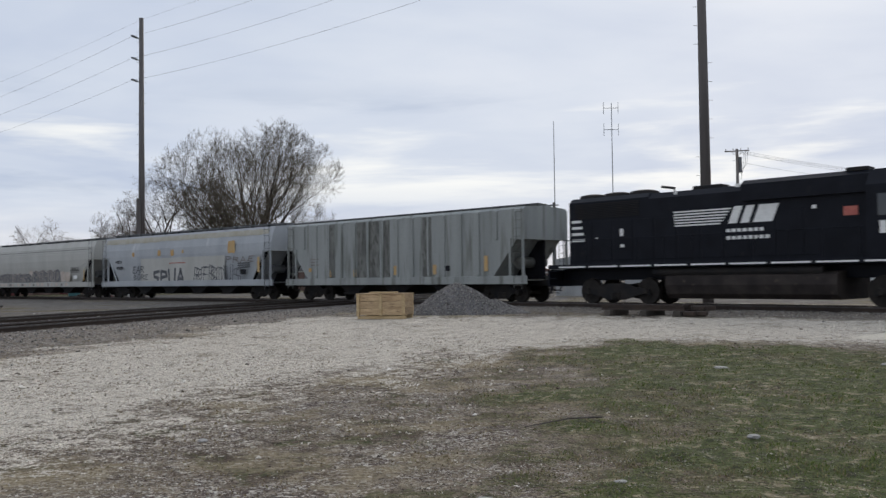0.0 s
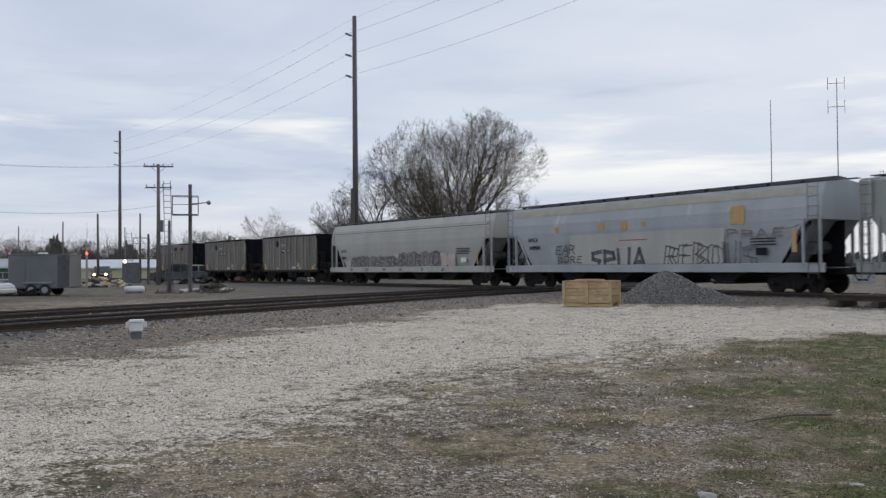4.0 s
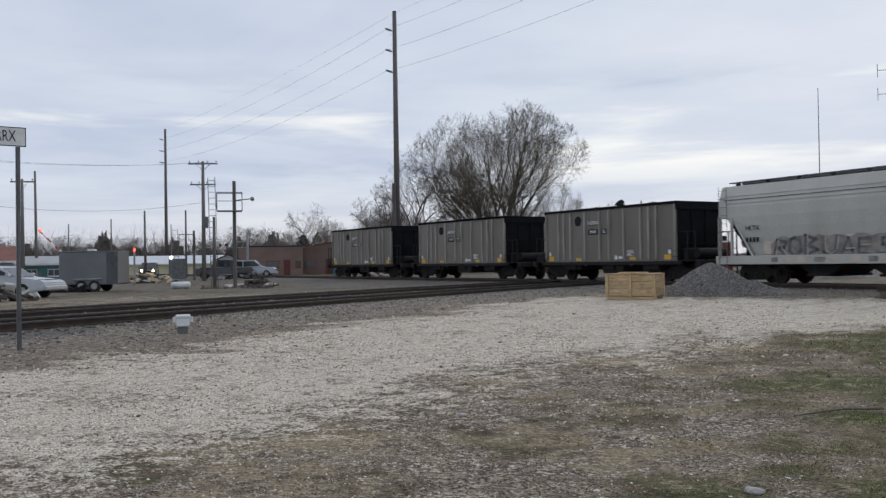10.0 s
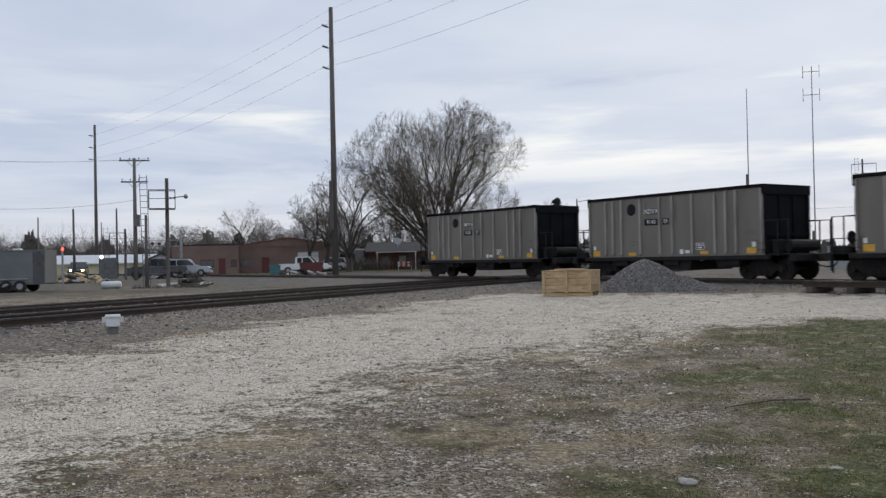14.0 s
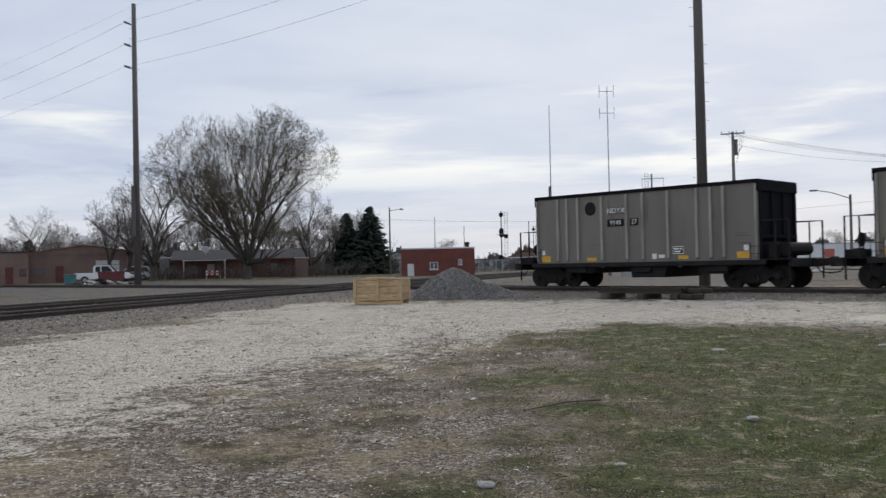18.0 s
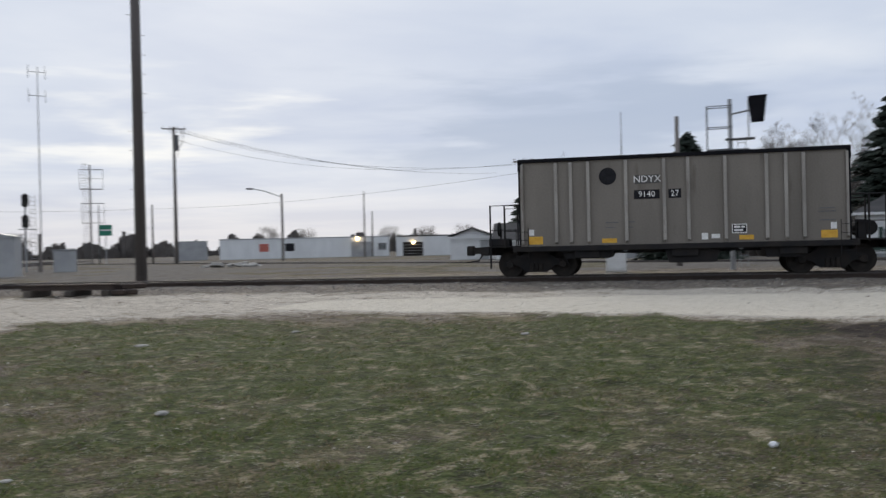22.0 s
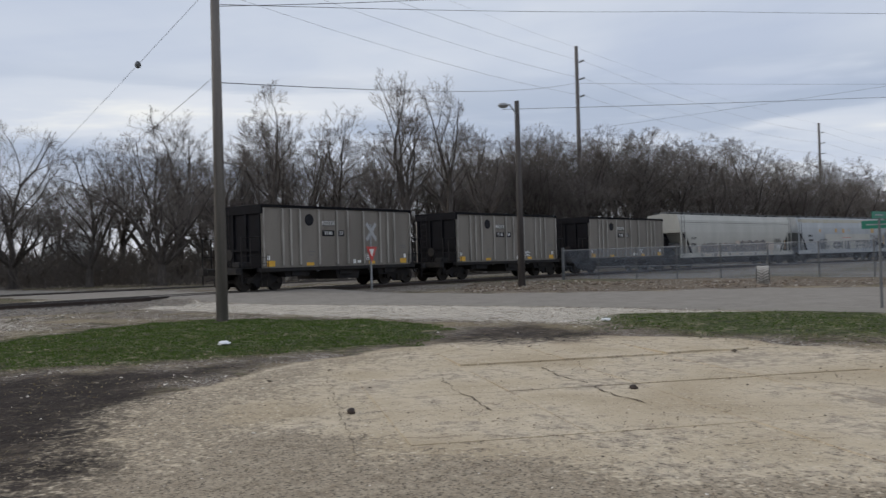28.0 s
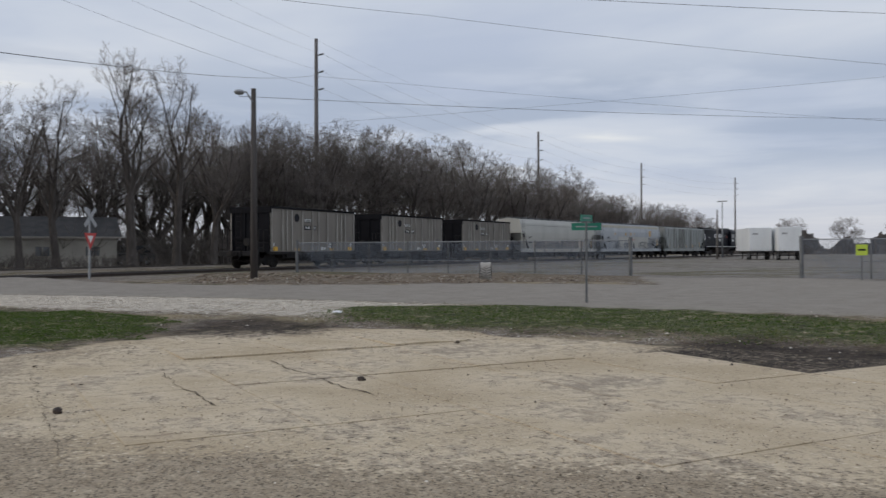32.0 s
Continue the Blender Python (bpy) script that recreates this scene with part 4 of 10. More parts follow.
def rail_bm(pts, off, top, head):
    """A rail swept along pts: web and foot, or its head."""
    line = side_line(pts, off)
    outline = [(-0.037, top - 0.04), (0.037, top - 0.04), (0.037, top), (-0.037, top)] if head else [(-0.07, top - 0.18), (0.07, top - 0.18), (0.07, top - 0.16), (0.014, top - 0.14), (0.014, top - 0.042), (-0.014, top - 0.042), (-0.014, top - 0.14), (-0.07, top - 0.16)]
    bm = bmesh.new()
    rings = []
    for i, (x, y) in enumerate(line):
        a, b = line[max(i - 1, 0)], line[min(i + 1, len(line) - 1)]
        d = Vector((b[0] - a[0], b[1] - a[1])).normalized()
        rings.append([bm.verts.new((x - d.y * w, y + d.x * w, z)) for w, z in outline])
    k = len(outline)
    for a, b in zip(rings[:-1], rings[1:]):
        for i in range(k):
            bm.faces.new((a[i], a[(i + 1) % k], b[(i + 1) % k], b[i]))
    return bm


def bed_bm(pts, top, half=1.75, foot=2.7):
    """The ballast bank below a track."""
    bm = bmesh.new()
    rings = []
    for i, (x, y) in enumerate(pts):
        a, b = pts[max(i - 1, 0)], pts[min(i + 1, len(pts) - 1)]
        d = Vector((b[0] - a[0], b[1] - a[1])).normalized()
        ring = []
        for w, z in ((-foot, 0.14), (-half, top - 0.21), (0, top - 0.185), (half, top - 0.21), (foot, 0.14)):
            j = (random.random() - 0.5) * 0.06
            ring.append(bm.verts.new((x - d.y * (w + j), y + d.x * (w + j), z + j * 0.4)))
        rings.append(ring)
    for a, b in zip(rings[:-1], rings[1:]):
        for i in range(4):
            bm.faces.new((a[i], a[i + 1], b[i + 1], b[i]))
    bmesh.ops.recalc_face_normals(bm, faces=bm.faces[:])
    return bm


def make_track(name, pts, top, label, tie_span):
    ob = thing(name, Matrix(), label, "railway track", kind="structure")
    for off in (-0.755, 0.755):
        part("rail", rail_bm(pts, off, top, False), "rail_steel", ob)
        part("rail_head", rail_bm(pts, off, top, True), "rail_head", ob, "polished running surface")
    part("ballast_bed", bed_bm(dense(pts, 1.0), top), "bed_stone", ob, "grey crushed stone bank", smooth=False)
    tie = bmesh.new()
    box(tie, -0.11, 0.11, -1.3, 1.3, -0.17, 0.0, 0.012)
    me = bpy.data.meshes.new("tie")
    tie.to_mesh(me)
    tie.free()
    me.materials.append(M["tie_wood"])
    flat = dense(pts, 0.56)
    made = 0
    for i in range(1, len(flat) - 1):
        x, y = flat[i]
        if not tie_span(x, y):
            continue
        dx, dy = flat[i + 1][0] - flat[i - 1][0], flat[i + 1][1] - flat[i - 1][1]
        made += 1
        if made > 150:
            break
        o = new("tie", me)
        o.parent = ob
        o.matrix_basis = pose(x, y, top - 0.176 + random.uniform(-0.01, 0.005), 0, 0, math.degrees(math.atan2(dy, dx)) + random.uniform(-1, 1))
    return ob


MAIN_PTS = [(float(x), float(y)) for x, y in zip(LINE_X[::4], LINE_Y[::4])]
track_main = make_track("track_1", MAIN_PTS, RAIL_TOP, "single curved railway track on grey ballast", lambda x, y: -6 < x < 42)
track_near = make_track("track_2", dense(NEAR_LINE, 2.0), RAIL_TOP - 0.02, "straight railway track crossing the lot", lambda x, y: 8 < y < 60)
track_far = make_track("track_3", dense(FAR_LINE, 2.0), RAIL_TOP - 0.02, "straight railway track beside its twin", lambda x, y: 8 < y < 60)
track_back = make_track("track_4", dense(BACK_LINE, 2.0), RAIL_TOP - 0.1, "rusty siding beyond the curved track", lambda x, y: 25 < y < 60)

# ---- the train ----
# Each car stands in its own space: x along the track, 0 at the hind end of its body, y = 0 on the centre line, z = 0 on the rail.
def wheelset(parent, x, r=0.42):
    ob = new("wheelset")
    bm = bmesh.new()
    tube(bm, (0, -0.9, 0), (0, 0.9, 0), 0.08, n=10)
    for s in (-1, 1):
        tube(bm, (0, s * 0.69, 0), (0, s * 0.82, 0), r, r, 24)
        tube(bm, (0, s * 0.665, 0), (0, s * 0.695, 0), r + 0.03, r + 0.03, 24)
        tube(bm, (0, s * 0.82, 0), (0, s * 0.835, 0), r * 0.8, r * 0.45, 16)
    ob2 = add("wheelset", bm, "wheel", parent, "steel wheels on an axle", (x, 0, r))
    bpy.data.objects.remove(ob)
    return ob2


SPINNING = []


def truck(parent, x, base=1.73, r=0.42, w=1.0):
    """A bogie: bolster, two cast side frames with springs, brake beam, and two wheelsets."""
    bm = bmesh.new()
    box(bm, -0.22, 0.22, -0.95, 0.95, 0.42, 0.78, 0.03)
    box(bm, -0.6, -0.5, -0.8, 0.8, 0.3, 0.4)
    box(bm, 0.5, 0.6, -0.8, 0.8, 0.3, 0.4)
    tr = add("truck", bm, "steel_dark", parent, "", (x, 0, 0))
    h = base / 2
    for s in (-1, 1):
        bm = bmesh.new()
        prism(bm, [(-h - 0.22, 0.36), (-h - 0.14, 0.58), (-h + 0.25, 0.62), (-0.35, 0.82), (0.35, 0.82), (h - 0.25, 0.62), (h + 0.14, 0.58), (h + 0.22, 0.36), (h - 0.12, 0.40), (h - 0.3, 0.36), (0.34, 0.16), (-0.34, 0.16), (-h + 0.3, 0.36), (-h + 0.12, 0.40)], s * 0.96 - 0.07, s * 0.96 + 0.07)
        fr = part("side_frame", bm, "steel_dark", tr)
        bm = bmesh.new()
        for k in (-0.14, 0, 0.14):
            tube(bm, (k, s * 1.05, 0.2), (k, s * 1.05, 0.46), 0.075, n=8)
        part("spring_pack", bm, "wheel", tr)
        for e in (-h, h):
            part("bearing_cap", tubes([((e, s * 1.0, r), (e, s * 1.09, r), 0.13, 0.11)], 10), "wheel", tr)
    for e in (-h, h):
        ws = wheelset(tr, e, r)
        SPINNING.append((ws, e, r))
    return tr


def coupler(parent, x, way):
    bm = bmesh.new()
    box(bm, min(x, x + way * 0.55), max(x, x + way * 0.55), -0.1, 0.1, 0.78, 1.0, 0.02)
    box(bm, min(x + way * 0.5, x + way * 0.75), max(x + way * 0.5, x + way * 0.75), -0.16, 0.16, 0.72, 1.06, 0.04)
    poly_tube(bm, [(x + way * 0.1, -0.35, 0.8), (x + way * 0.3, -0.35, 0.55), (x + way * 0.7, -0.3, 0.5)], 0.025)
    return part("coupler", bm, "wheel", parent)


def ladder(parent, pts0, pts1, rungs, r=0.014, mat="steel_dark", name="ladder", label=""):
    """A ladder between two stiles, each from a low to a high point."""
    bm = bmesh.new()
    (a0, a1), (b0, b1) = [tuple(map(Vector, p)) for p in (pts0, pts1)]
    tube(bm, a0, a1, r, n=5)
    tube(bm, b0, b1, r, n=5)
    for i in range(rungs):
        k = (i + 0.5) / rungs
        tube(bm, a0.lerp(a1, k), b0.lerp(b1, k), r * 0.8, n=5)
    return part(name, bm, mat, parent, label)


def bars(parent, name, m, rows, mat, label=""):
    """Plain bars for small lettering that cannot be read."""
    bm = bmesh.new()
    for x0, x1, z0, z1 in rows:
        box(bm, x0, x1, -0.004, 0.004, z0, z1)
    return part(name, bm, mat, parent, label, m)


HB = 9.82  # hopper body length


def coal_hopper(label, digits):
    car = thing("coal_hopper", Matrix(), label, "railcar", "grey hoppers at the train's tail")
    z0, z1, w = 1.0, 3.70, 1.5
    wall = 0.05
    # sides, ends with sloped floor sheets, inner load space
    bm = bmesh.new()
    for s in (-1, 1):
        box(bm, 0, HB, s * w - (wall if s > 0 else 0), s * w + (wall if s < 0 else 0), z0, z1)
    body = part("body", bm, "hopper_grey", car, "faded grey steel sides")
    for e, way in ((0.0, 1), (HB, -1)):
        bm = bmesh.new()
        lo, hi = sorted((e + way * 0.02, e + way * 0.09))
        box(bm, lo, hi, -w + 0.06, w - 0.06, 1.05, z1 - 0.02)
        part("end_sheet", bm, "matte_black", car, "black end wall")
        bm = bmesh.new()
        pts = [(e + way * 0.12, 2.56), (e + way * 0.19, 2.56), (e + way * 2.6, 1.0), (e + way * 2.5, 1.0)]
        prism(bm, pts, -w + 0.06, w - 0.06)
        part("slope_sheet", bm, "matte_black", car, "black sloping floor sheet")
        for y in (-w + 0.12, -0.45, 0.45, w - 0.12):
            part("end_post", boxes((*sorted((e - way * 0.06, e + way * 0.018)), y - 0.06, y + 0.06, 1.0, z1 - 0.3)), "matte_black", car)
        part("end_beam", boxes((*sorted((e - way * 0.09, e - way * 0.062)), -w + 0.1, w - 0.1, 1.75, 1.87)), "matte_black", car)
    bm = bmesh.new()
    for s in (-1, 1):
        box(bm, -0.05, HB + 0.05, s * w - 0.07, s * w + 0.07, z1 - 0.02, z1 + 0.1, 0.01)
    for e in (0.0, HB):
        box(bm, e - 0.06, e + 0.06, -w - 0.05, w + 0.05, z1 - 0.3, z1 + 0.1, 0.01)
    part("top_rim", bm, "matte_black", car, "black top chord")
    for s in (-1, 1):
        bm = bmesh.new()
        box(bm, -0.25, HB + 0.25, s * w - 0.1, s * w + 0.1, z0 - 0.17, z0 - 0.003, 0.012)
        part("side_sill", bm, "steel_dark", car)
        for i, x in enumerate((0.03, 1.10, 1.57, 2.12, 3.29, 4.45, 5.17, 6.26, 7.45, 8.0, 8.5, HB - 0.1)):
            bm = bmesh.new()
            ww = 0.1 if i not in (0, 11) else 0.07
            prism_x(bm, [(s * (w + 0.001), z0 + 0.06), (s * (w + 0.09), z0 + 0.12), (s * (w + 0.09), z1 - 0.1), (s * (w + 0.001), z1 - 0.03)], x + 0.01, x + 0.01 + ww)
            part("rib", bm, "hopper_rib", car)
    # frame, gates and air gear
    bm = bmesh.new()
    box(bm, -1.45, HB + 1.45, -0.32, 0.32, 0.72, 1.02, 0.02)
    for e, way in ((-1.35, 1), (HB + 1.35, -1)):
        box(bm, *sorted((e, e + way * 0.28)), -1.42, 1.42, 0.74, 1.02, 0.02)
        box(bm, *sorted((e + way * 0.28, e + way * 1.5)), -1.42, 1.42, 0.99, 1.03)
    part("underframe", bm, "steel_dark", car)
    for x0, x1, z in ((1.3, 2.9, 0.58), (4.5, 6.15, 0.4), (7.4, 8.7, 0.52)):
        bm = bmesh.new()
        prism(bm, [(x0 - 0.35, 1.0), (x1 + 0.35, 1.0), (x1, 0.82), (x1 - 0.12, z), (x0 + 0.12, z), (x0, 0.82)], -1.4, 1.4)
        part("discharge_gate", bm, "steel_dark", car)
    for x in (3.3, 6.75):
        bm = bmesh.new()
        tube(bm, (x, -1.42, 0.86), (x, -1.5, 0.86), 0.09, n=10)
        part("gate_pinion", bm, "galv_dark", car)
    bm = bmesh.new()
    for x in (1.75, 4.75, 7.9):
        box(bm, x - 0.05, x + 0.75, -1.5, -1.38, 0.6, 0.86, 0.02)
    tube(bm, (0.3, -1.42, 0.84), (HB - 0.3, -1.42, 0.84), 0.03, n=6)
    part("air_gear", bm, "steel_dark", car)
    # hind platform with guard rails and brake stand, fore platform with tank and ladder
    for y in (-1.38, 1.38):
        for e, way in ((0.0, -1), (HB, 1)):
            bm = bmesh.new()
            poly_tube(bm, [(e + way * 1.02, y, 0.3), (e + way * 1.02, y, 2.35), (e + way * 0.05, y, 2.35)], 0.034, 6)
            tube(bm, (e + way * 1.02, y, 1.55), (e + way * 0.05, y, 1.55), 0.016, n=6)
            tube(bm, (e + way * 0.55, y, 0.95), (e + way * 0.55, y, 2.35), 0.03, n=6)
            part("guard_rail", bm, "steel_dark", car)
    bm = bmesh.new()
    tube(bm, (-0.93, -0.4, 1.6), (-0.87, -0.4, 1.6), 0.24, n=14)
    tube(bm, (-0.85, -0.4, 1.02), (-0.85, -0.4, 1.62), 0.035, n=6)
    box(bm, -1.1, -0.4, -1.3, -0.8, 1.03, 1.28, 0.03)
    part("brake_stand", bm, "steel_dark", car)
    bm = bmesh.new()
    tube(bm, (HB + 0.65, -0.9, 1.35), (HB + 0.65, 0.9, 1.35), 0.24, n=12)
    box(bm, HB + 0.25, HB + 0.5, -1.3, -0.9, 1.03, 1.6, 0.02)
    part("air_tank", bm, "steel_dark", car)
    for x in (0.06, HB - 0.06):
        ladder(car, ((x - 0.2, -w - 0.1, 0.55), (x - 0.2, -w - 0.1, 1.6)), ((x + 0.2, -w - 0.1, 0.55), (x + 0.2, -w - 0.1, 1.6)), 4, 0.012)
    ladder(car, ((-0.06, 0.7, 1.1), (-0.06, 0.7, 3.7)), ((-0.06, 1.1, 1.1), (-0.06, 1.1, 3.7)), 8, 0.014)
    coupler(car, -1.35, -1)
    coupler(car, HB + 1.35, 1)
    for x in (0.42, HB - 0.42):
        truck(car, x)
    for side in (-1, 1):
        spin = 0 if side < 0 else 180
        yy = side * (w + 0.012)

        def mx(x, z):
            return pose(x if side < 0 else HB - x, yy, z, 90, 0, spin)

        part("mark_panel", boxes((-0.37, 0.37, -0.135, 0.135, -0.004, 0.0)), "mark_grey", car, "worn dark mark panel", mx(4.0, 3.02))
        words("reporting_mark", "NDYX", 0.30, "decal_white", car, mx(4.0, 3.02), label="white stencilled NDYX")
        bm = bmesh.new()
        box(bm, -0.39, 0.39, -0.14, 0.14, -0.004, 0.0)
        part("number_panel", bm, "decal_dark", car, "black number panel", mx(3.98, 2.55))
        bm = bmesh.new()
        box(bm, -0.19, 0.19, -0.14, 0.14, -0.004, 0.0)
        part("number_panel", bm, "decal_dark", car, "black number panel", mx(4.83, 2.55))
        words("car_number", "9140", 0.26, "decal_white", car, mx(3.98, 2.55), 0.008)
        words("car_number", digits, 0.26, "decal_white", car, mx(4.83, 2.55), 0.008)
        bm = bmesh.new()
        tube(bm, (0, 0, -0.003), (0, 0, 0.004), 0.27, n=28)
        part("round_emblem", bm, "decal_dark", car, "black disc", mx(2.79, 3.16))
        for x, ww, z, hh, mat in ((0.485, 0.45, 1.185, 0.25, "decal_yellow"), (2.81, 0.46, 1.13, 0.14, "decal_yellow"), (6.91, 0.42, 1.14, 0.14, "decal_yellow"), (9.25, 0.46, 1.185, 0.23, "decal_yellow"),
                                  (0.35, 0.16, 1.445, 0.19, "decal_white"), (5.695, 0.19, 1.2, 0.2, "decal_white"), (6.015, 0.25, 1.195, 0.13, "decal_white"), (9.375, 0.17, 1.43, 0.2, "decal_white")):
            bm = bmesh.new()
            box(bm, -ww / 2, ww / 2, -hh / 2, hh / 2, -0.004, 0.003)
            part("reflector" if mat == "decal_yellow" else "data_panel", bm, mat, car, "", mx(x, z))
        bm = bmesh.new()
        for a in ((-0.22, 0.22, 0.115, 0.14), (-0.22, 0.22, -0.14, -0.115), (-0.22, -0.195, -0.14, 0.14), (0.195, 0.22, -0.14, 0.14)):
            box(bm, *a, -0.004, 0.003)
        for a in ((-0.16, 0.02, 0.02, 0.08), (0.05, 0.16, 0.02, 0.08), (-0.16, 0.1, -0.08, -0.02)):
            box(bm, *a, -0.004, 0.002)
        part("data_panel", boxes((-0.2, 0.2, -0.12, 0.12, -0.004, 0.0005)), "decal_dark", car, "black stencil panel", mx(6.71, 1.41))
        part("data_frame", bm, "decal_white", car, "white framed consolidated stencil", mx(6.71, 1.41))
        for x, z, ww in ((9.2, 1.96, 0.45), (9.2, 1.86, 0.5), (9.2, 1.6, 0.46), (2.9, 1.7, 0.4), (2.85, 1.54, 0.3), (3.45, 1.7, 0.3), (3.42, 1.54, 0.25)):
            bars(car, "small_lettering", mx(x, z) @ pose(0, 0, 0, -90), [(-ww / 2, ww / 2, -0.012, 0.012)], "graffiti_dark")
    return car


def round_side(w, z0, z1, top, n=7):
    """Half outline of a curved hopper side, from the sill to the roof."""
    pts = []
    for i in range(n + 1):
        k = i / n
        a = k * math.pi / 2
        pts.append((w * (0.86 + 0.14 * math.sin(min(1, k * 1.6) * math.pi / 2)) if k < 0.62 else w * math.cos((k - 0.62) / 0.38 * 0.62), z0 + (z1 - z0) * k))
    return pts + [(0.0, top)]


def covered_hopper(label, length, height, mat, ends_mat, rounded=True, group="covered hoppers"):
    """A covered grain hopper: curved or ribbed body, roof walk, sill, slope ends with braces, gates."""
    car = thing("covered_hopper", Matrix(), label, "railcar", group)
    w, z0, z1 = 1.6, 1.02, height - 0.42
    L = length
    half = round_side(w, z0, z1, height - 0.28) if rounded else [(w, z0), (w, z1 - 0.05), (w - 0.12, z1 + 0.06), (0, height - 0.26)]
    out = half + [(-y, z) for y, z in half[::-1][1:]]
    # main shell: full section in the middle, its lower part cut back in a slope at the ends
    bm = bmesh.new()
    n = len(out)
    cut, slope_top = 1.9, z0 + (z1 - z0) * 0.56
    sections = []
    def section(x, zmin):
        return [bm.verts.new((x, y, max(z, zmin))) for y, z in out]
    for x, zm in ((0.02, slope_top), (0.45, slope_top), (cut, z0), (L - cut, z0), (L - 0.45, slope_top), (L - 0.02, slope_top)):
        sections.append(section(x, zm))
    for a, b in zip(sections[:-1], sections[1:]):
        for i in range(n - 1):
            bm.faces.new((a[i], a[i + 1], b[i + 1], b[i]))
    bm.faces.new(sections[0][::-1])
    bm.faces.new(sections[-1])
    for a, b in zip(sections[:-1], sections[1:]):
        bm.faces.new((a[0], b[0], b[-1], a[-1]))
    bmesh.ops.remove_doubles(bm, verts=bm.verts[:], dist=0.0005)
    bmesh.ops.recalc_face_normals(bm, faces=bm.faces[:])
    part("body", bm, mat, car)
    # roof: hatch trough, running boards on stands
    bm = bmesh.new()
    box(bm, 0.2, L - 0.2, -0.32, 0.32, height - 0.30, height - 0.16, 0.02)
    part("hatch_cover", bm, ends_mat, car)
    for s in (-1, 1):
        bm = bmesh.new()
        box(bm, -0.1, L + 0.1, s * 0.62 - 0.16, s * 0.62 + 0.16, height - 0.23, height - 0.19)
        x = 0.3
        while x < L:
            box(bm, x - 0.02, x + 0.02, s * 0.62 - 0.14, s * 0.62 + 0.14, height - 0.42, height - 0.23)
            x += 1.6
        part("running_board", bm, "galv_dark", car)
    # sills and bolsters
    for s in (-1, 1):
        bm = bmesh.new()
        box(bm, -0.1, L + 0.1, s * (w + 0.01) - 0.05, s * (w + 0.01) + 0.05, z0 - 0.2, z0 + 0.16, 0.01)
        part("side_sill", bm, mat, car)
        if not rounded:
            k = 15
            for i in range(k + 1):
                x = 0.5 + (L - 1.0) * i / k
                lo = z0 + 0.16 if cut - 0.1 < x < L - cut + 0.1 else slope_top
                bm = bmesh.new()
                prism_x(bm, [(s * w, lo), (s * (w + 0.07), lo + 0.04), (s * (w + 0.07), z1 - 0.12), (s * w, z1 - 0.06)], x - 0.05, x + 0.05)
                part("rib", bm, mat, car)
            for x0, x1 in ((3.55, 4.15), (5.95, 6.65), (6.8, 7.65), (7.8, 8.4), (10.7, 11.3)):
                if x1 < L - cut:
                    bm = bmesh.new()
                    box(bm, x0, x1, s * (w + 0.012) - 0.006, s * (w + 0.012) + 0.006, z0 + 0.18, z1 - 0.1)
                    part("stained_panel", bm, "old_grey_dark", car, "panel streaked with soot and rust")
        for e, way in ((0.0, 1), (L, -1)):
            bm = bmesh.new()
            for dx in (0.05, 0.75):
                box(bm, *sorted((e + way * dx, e + way * (dx + 0.09))), s * w - 0.06, s * w + 0.05, z0 - 0.1, slope_top + 0.05)
            tube(bm, (e + way * 0.8, s * (w - 0.05), slope_top), (e + way * 1.9, s * (w - 0.05), z0 + 0.1), 0.045, n=6)
            part("end_brace", bm, mat, car)
            ladder(car, ((e + way * 0.12, s * (w + 0.08), 0.6), (e + way * 0.12, s * (w + 0.06), z1)), ((e + way * 0.56, s * (w + 0.08), 0.6), (e + way * 0.56, s * (w + 0.06), z1)), 10, 0.014, ends_mat)
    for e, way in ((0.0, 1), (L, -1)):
        # blackened sheet and added plate stand in for the shaded end recess
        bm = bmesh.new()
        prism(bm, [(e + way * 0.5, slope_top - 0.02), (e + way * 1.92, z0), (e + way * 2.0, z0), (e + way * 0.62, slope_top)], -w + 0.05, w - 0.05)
        part("slope_sheet", bm, "matte_black", car, "sloping end sheet blackened as recess shade")
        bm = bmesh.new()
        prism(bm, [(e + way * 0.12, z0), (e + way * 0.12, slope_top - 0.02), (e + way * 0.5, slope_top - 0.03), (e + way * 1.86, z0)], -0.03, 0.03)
        part("end_web", bm, "matte_black", car, "black plate added as shade below the slope")
        bm = bmesh.new()
        tube(bm, (e + way * 0.9, -0.9, z0 + 0.75), (e + way * 0.9, 0.9, z0 + 0.75), 0.26, n=12)
        box(bm, *sorted((e + way * 0.0, e + way * 1.3)), -1.45, 1.45, z0 - 0.06, z0 - 0.02)
        part("air_tank", bm, ends_mat, car)
        coupler(car, e - way * 0.3, -way)
    bm = bmesh.new()
    box(bm, -0.35, L + 0.35, -0.3, 0.3, 0.72, 1.0, 0.02)
    part("center_sill", bm, "steel_dark", car)
    bays = 4 if L > 17 else 3
    for i in range(bays):
        x = 3.3 + (L - 6.6) * (i + 0.5) / bays
        bm = bmesh.new()
        prism(bm, [(x - 1.5, 1.05), (x + 1.5, 1.05), (x + 0.45, 0.42), (x - 0.45, 0.42)], -1.15, 1.15)
        box(bm, x - 0.5, x + 0.5, -1.3, 1.3, 0.33, 0.43)
        part("discharge_gate", bm, "steel_dark", car)
    for x in (1.75, L - 1.75):
        truck(car, x)
    return car


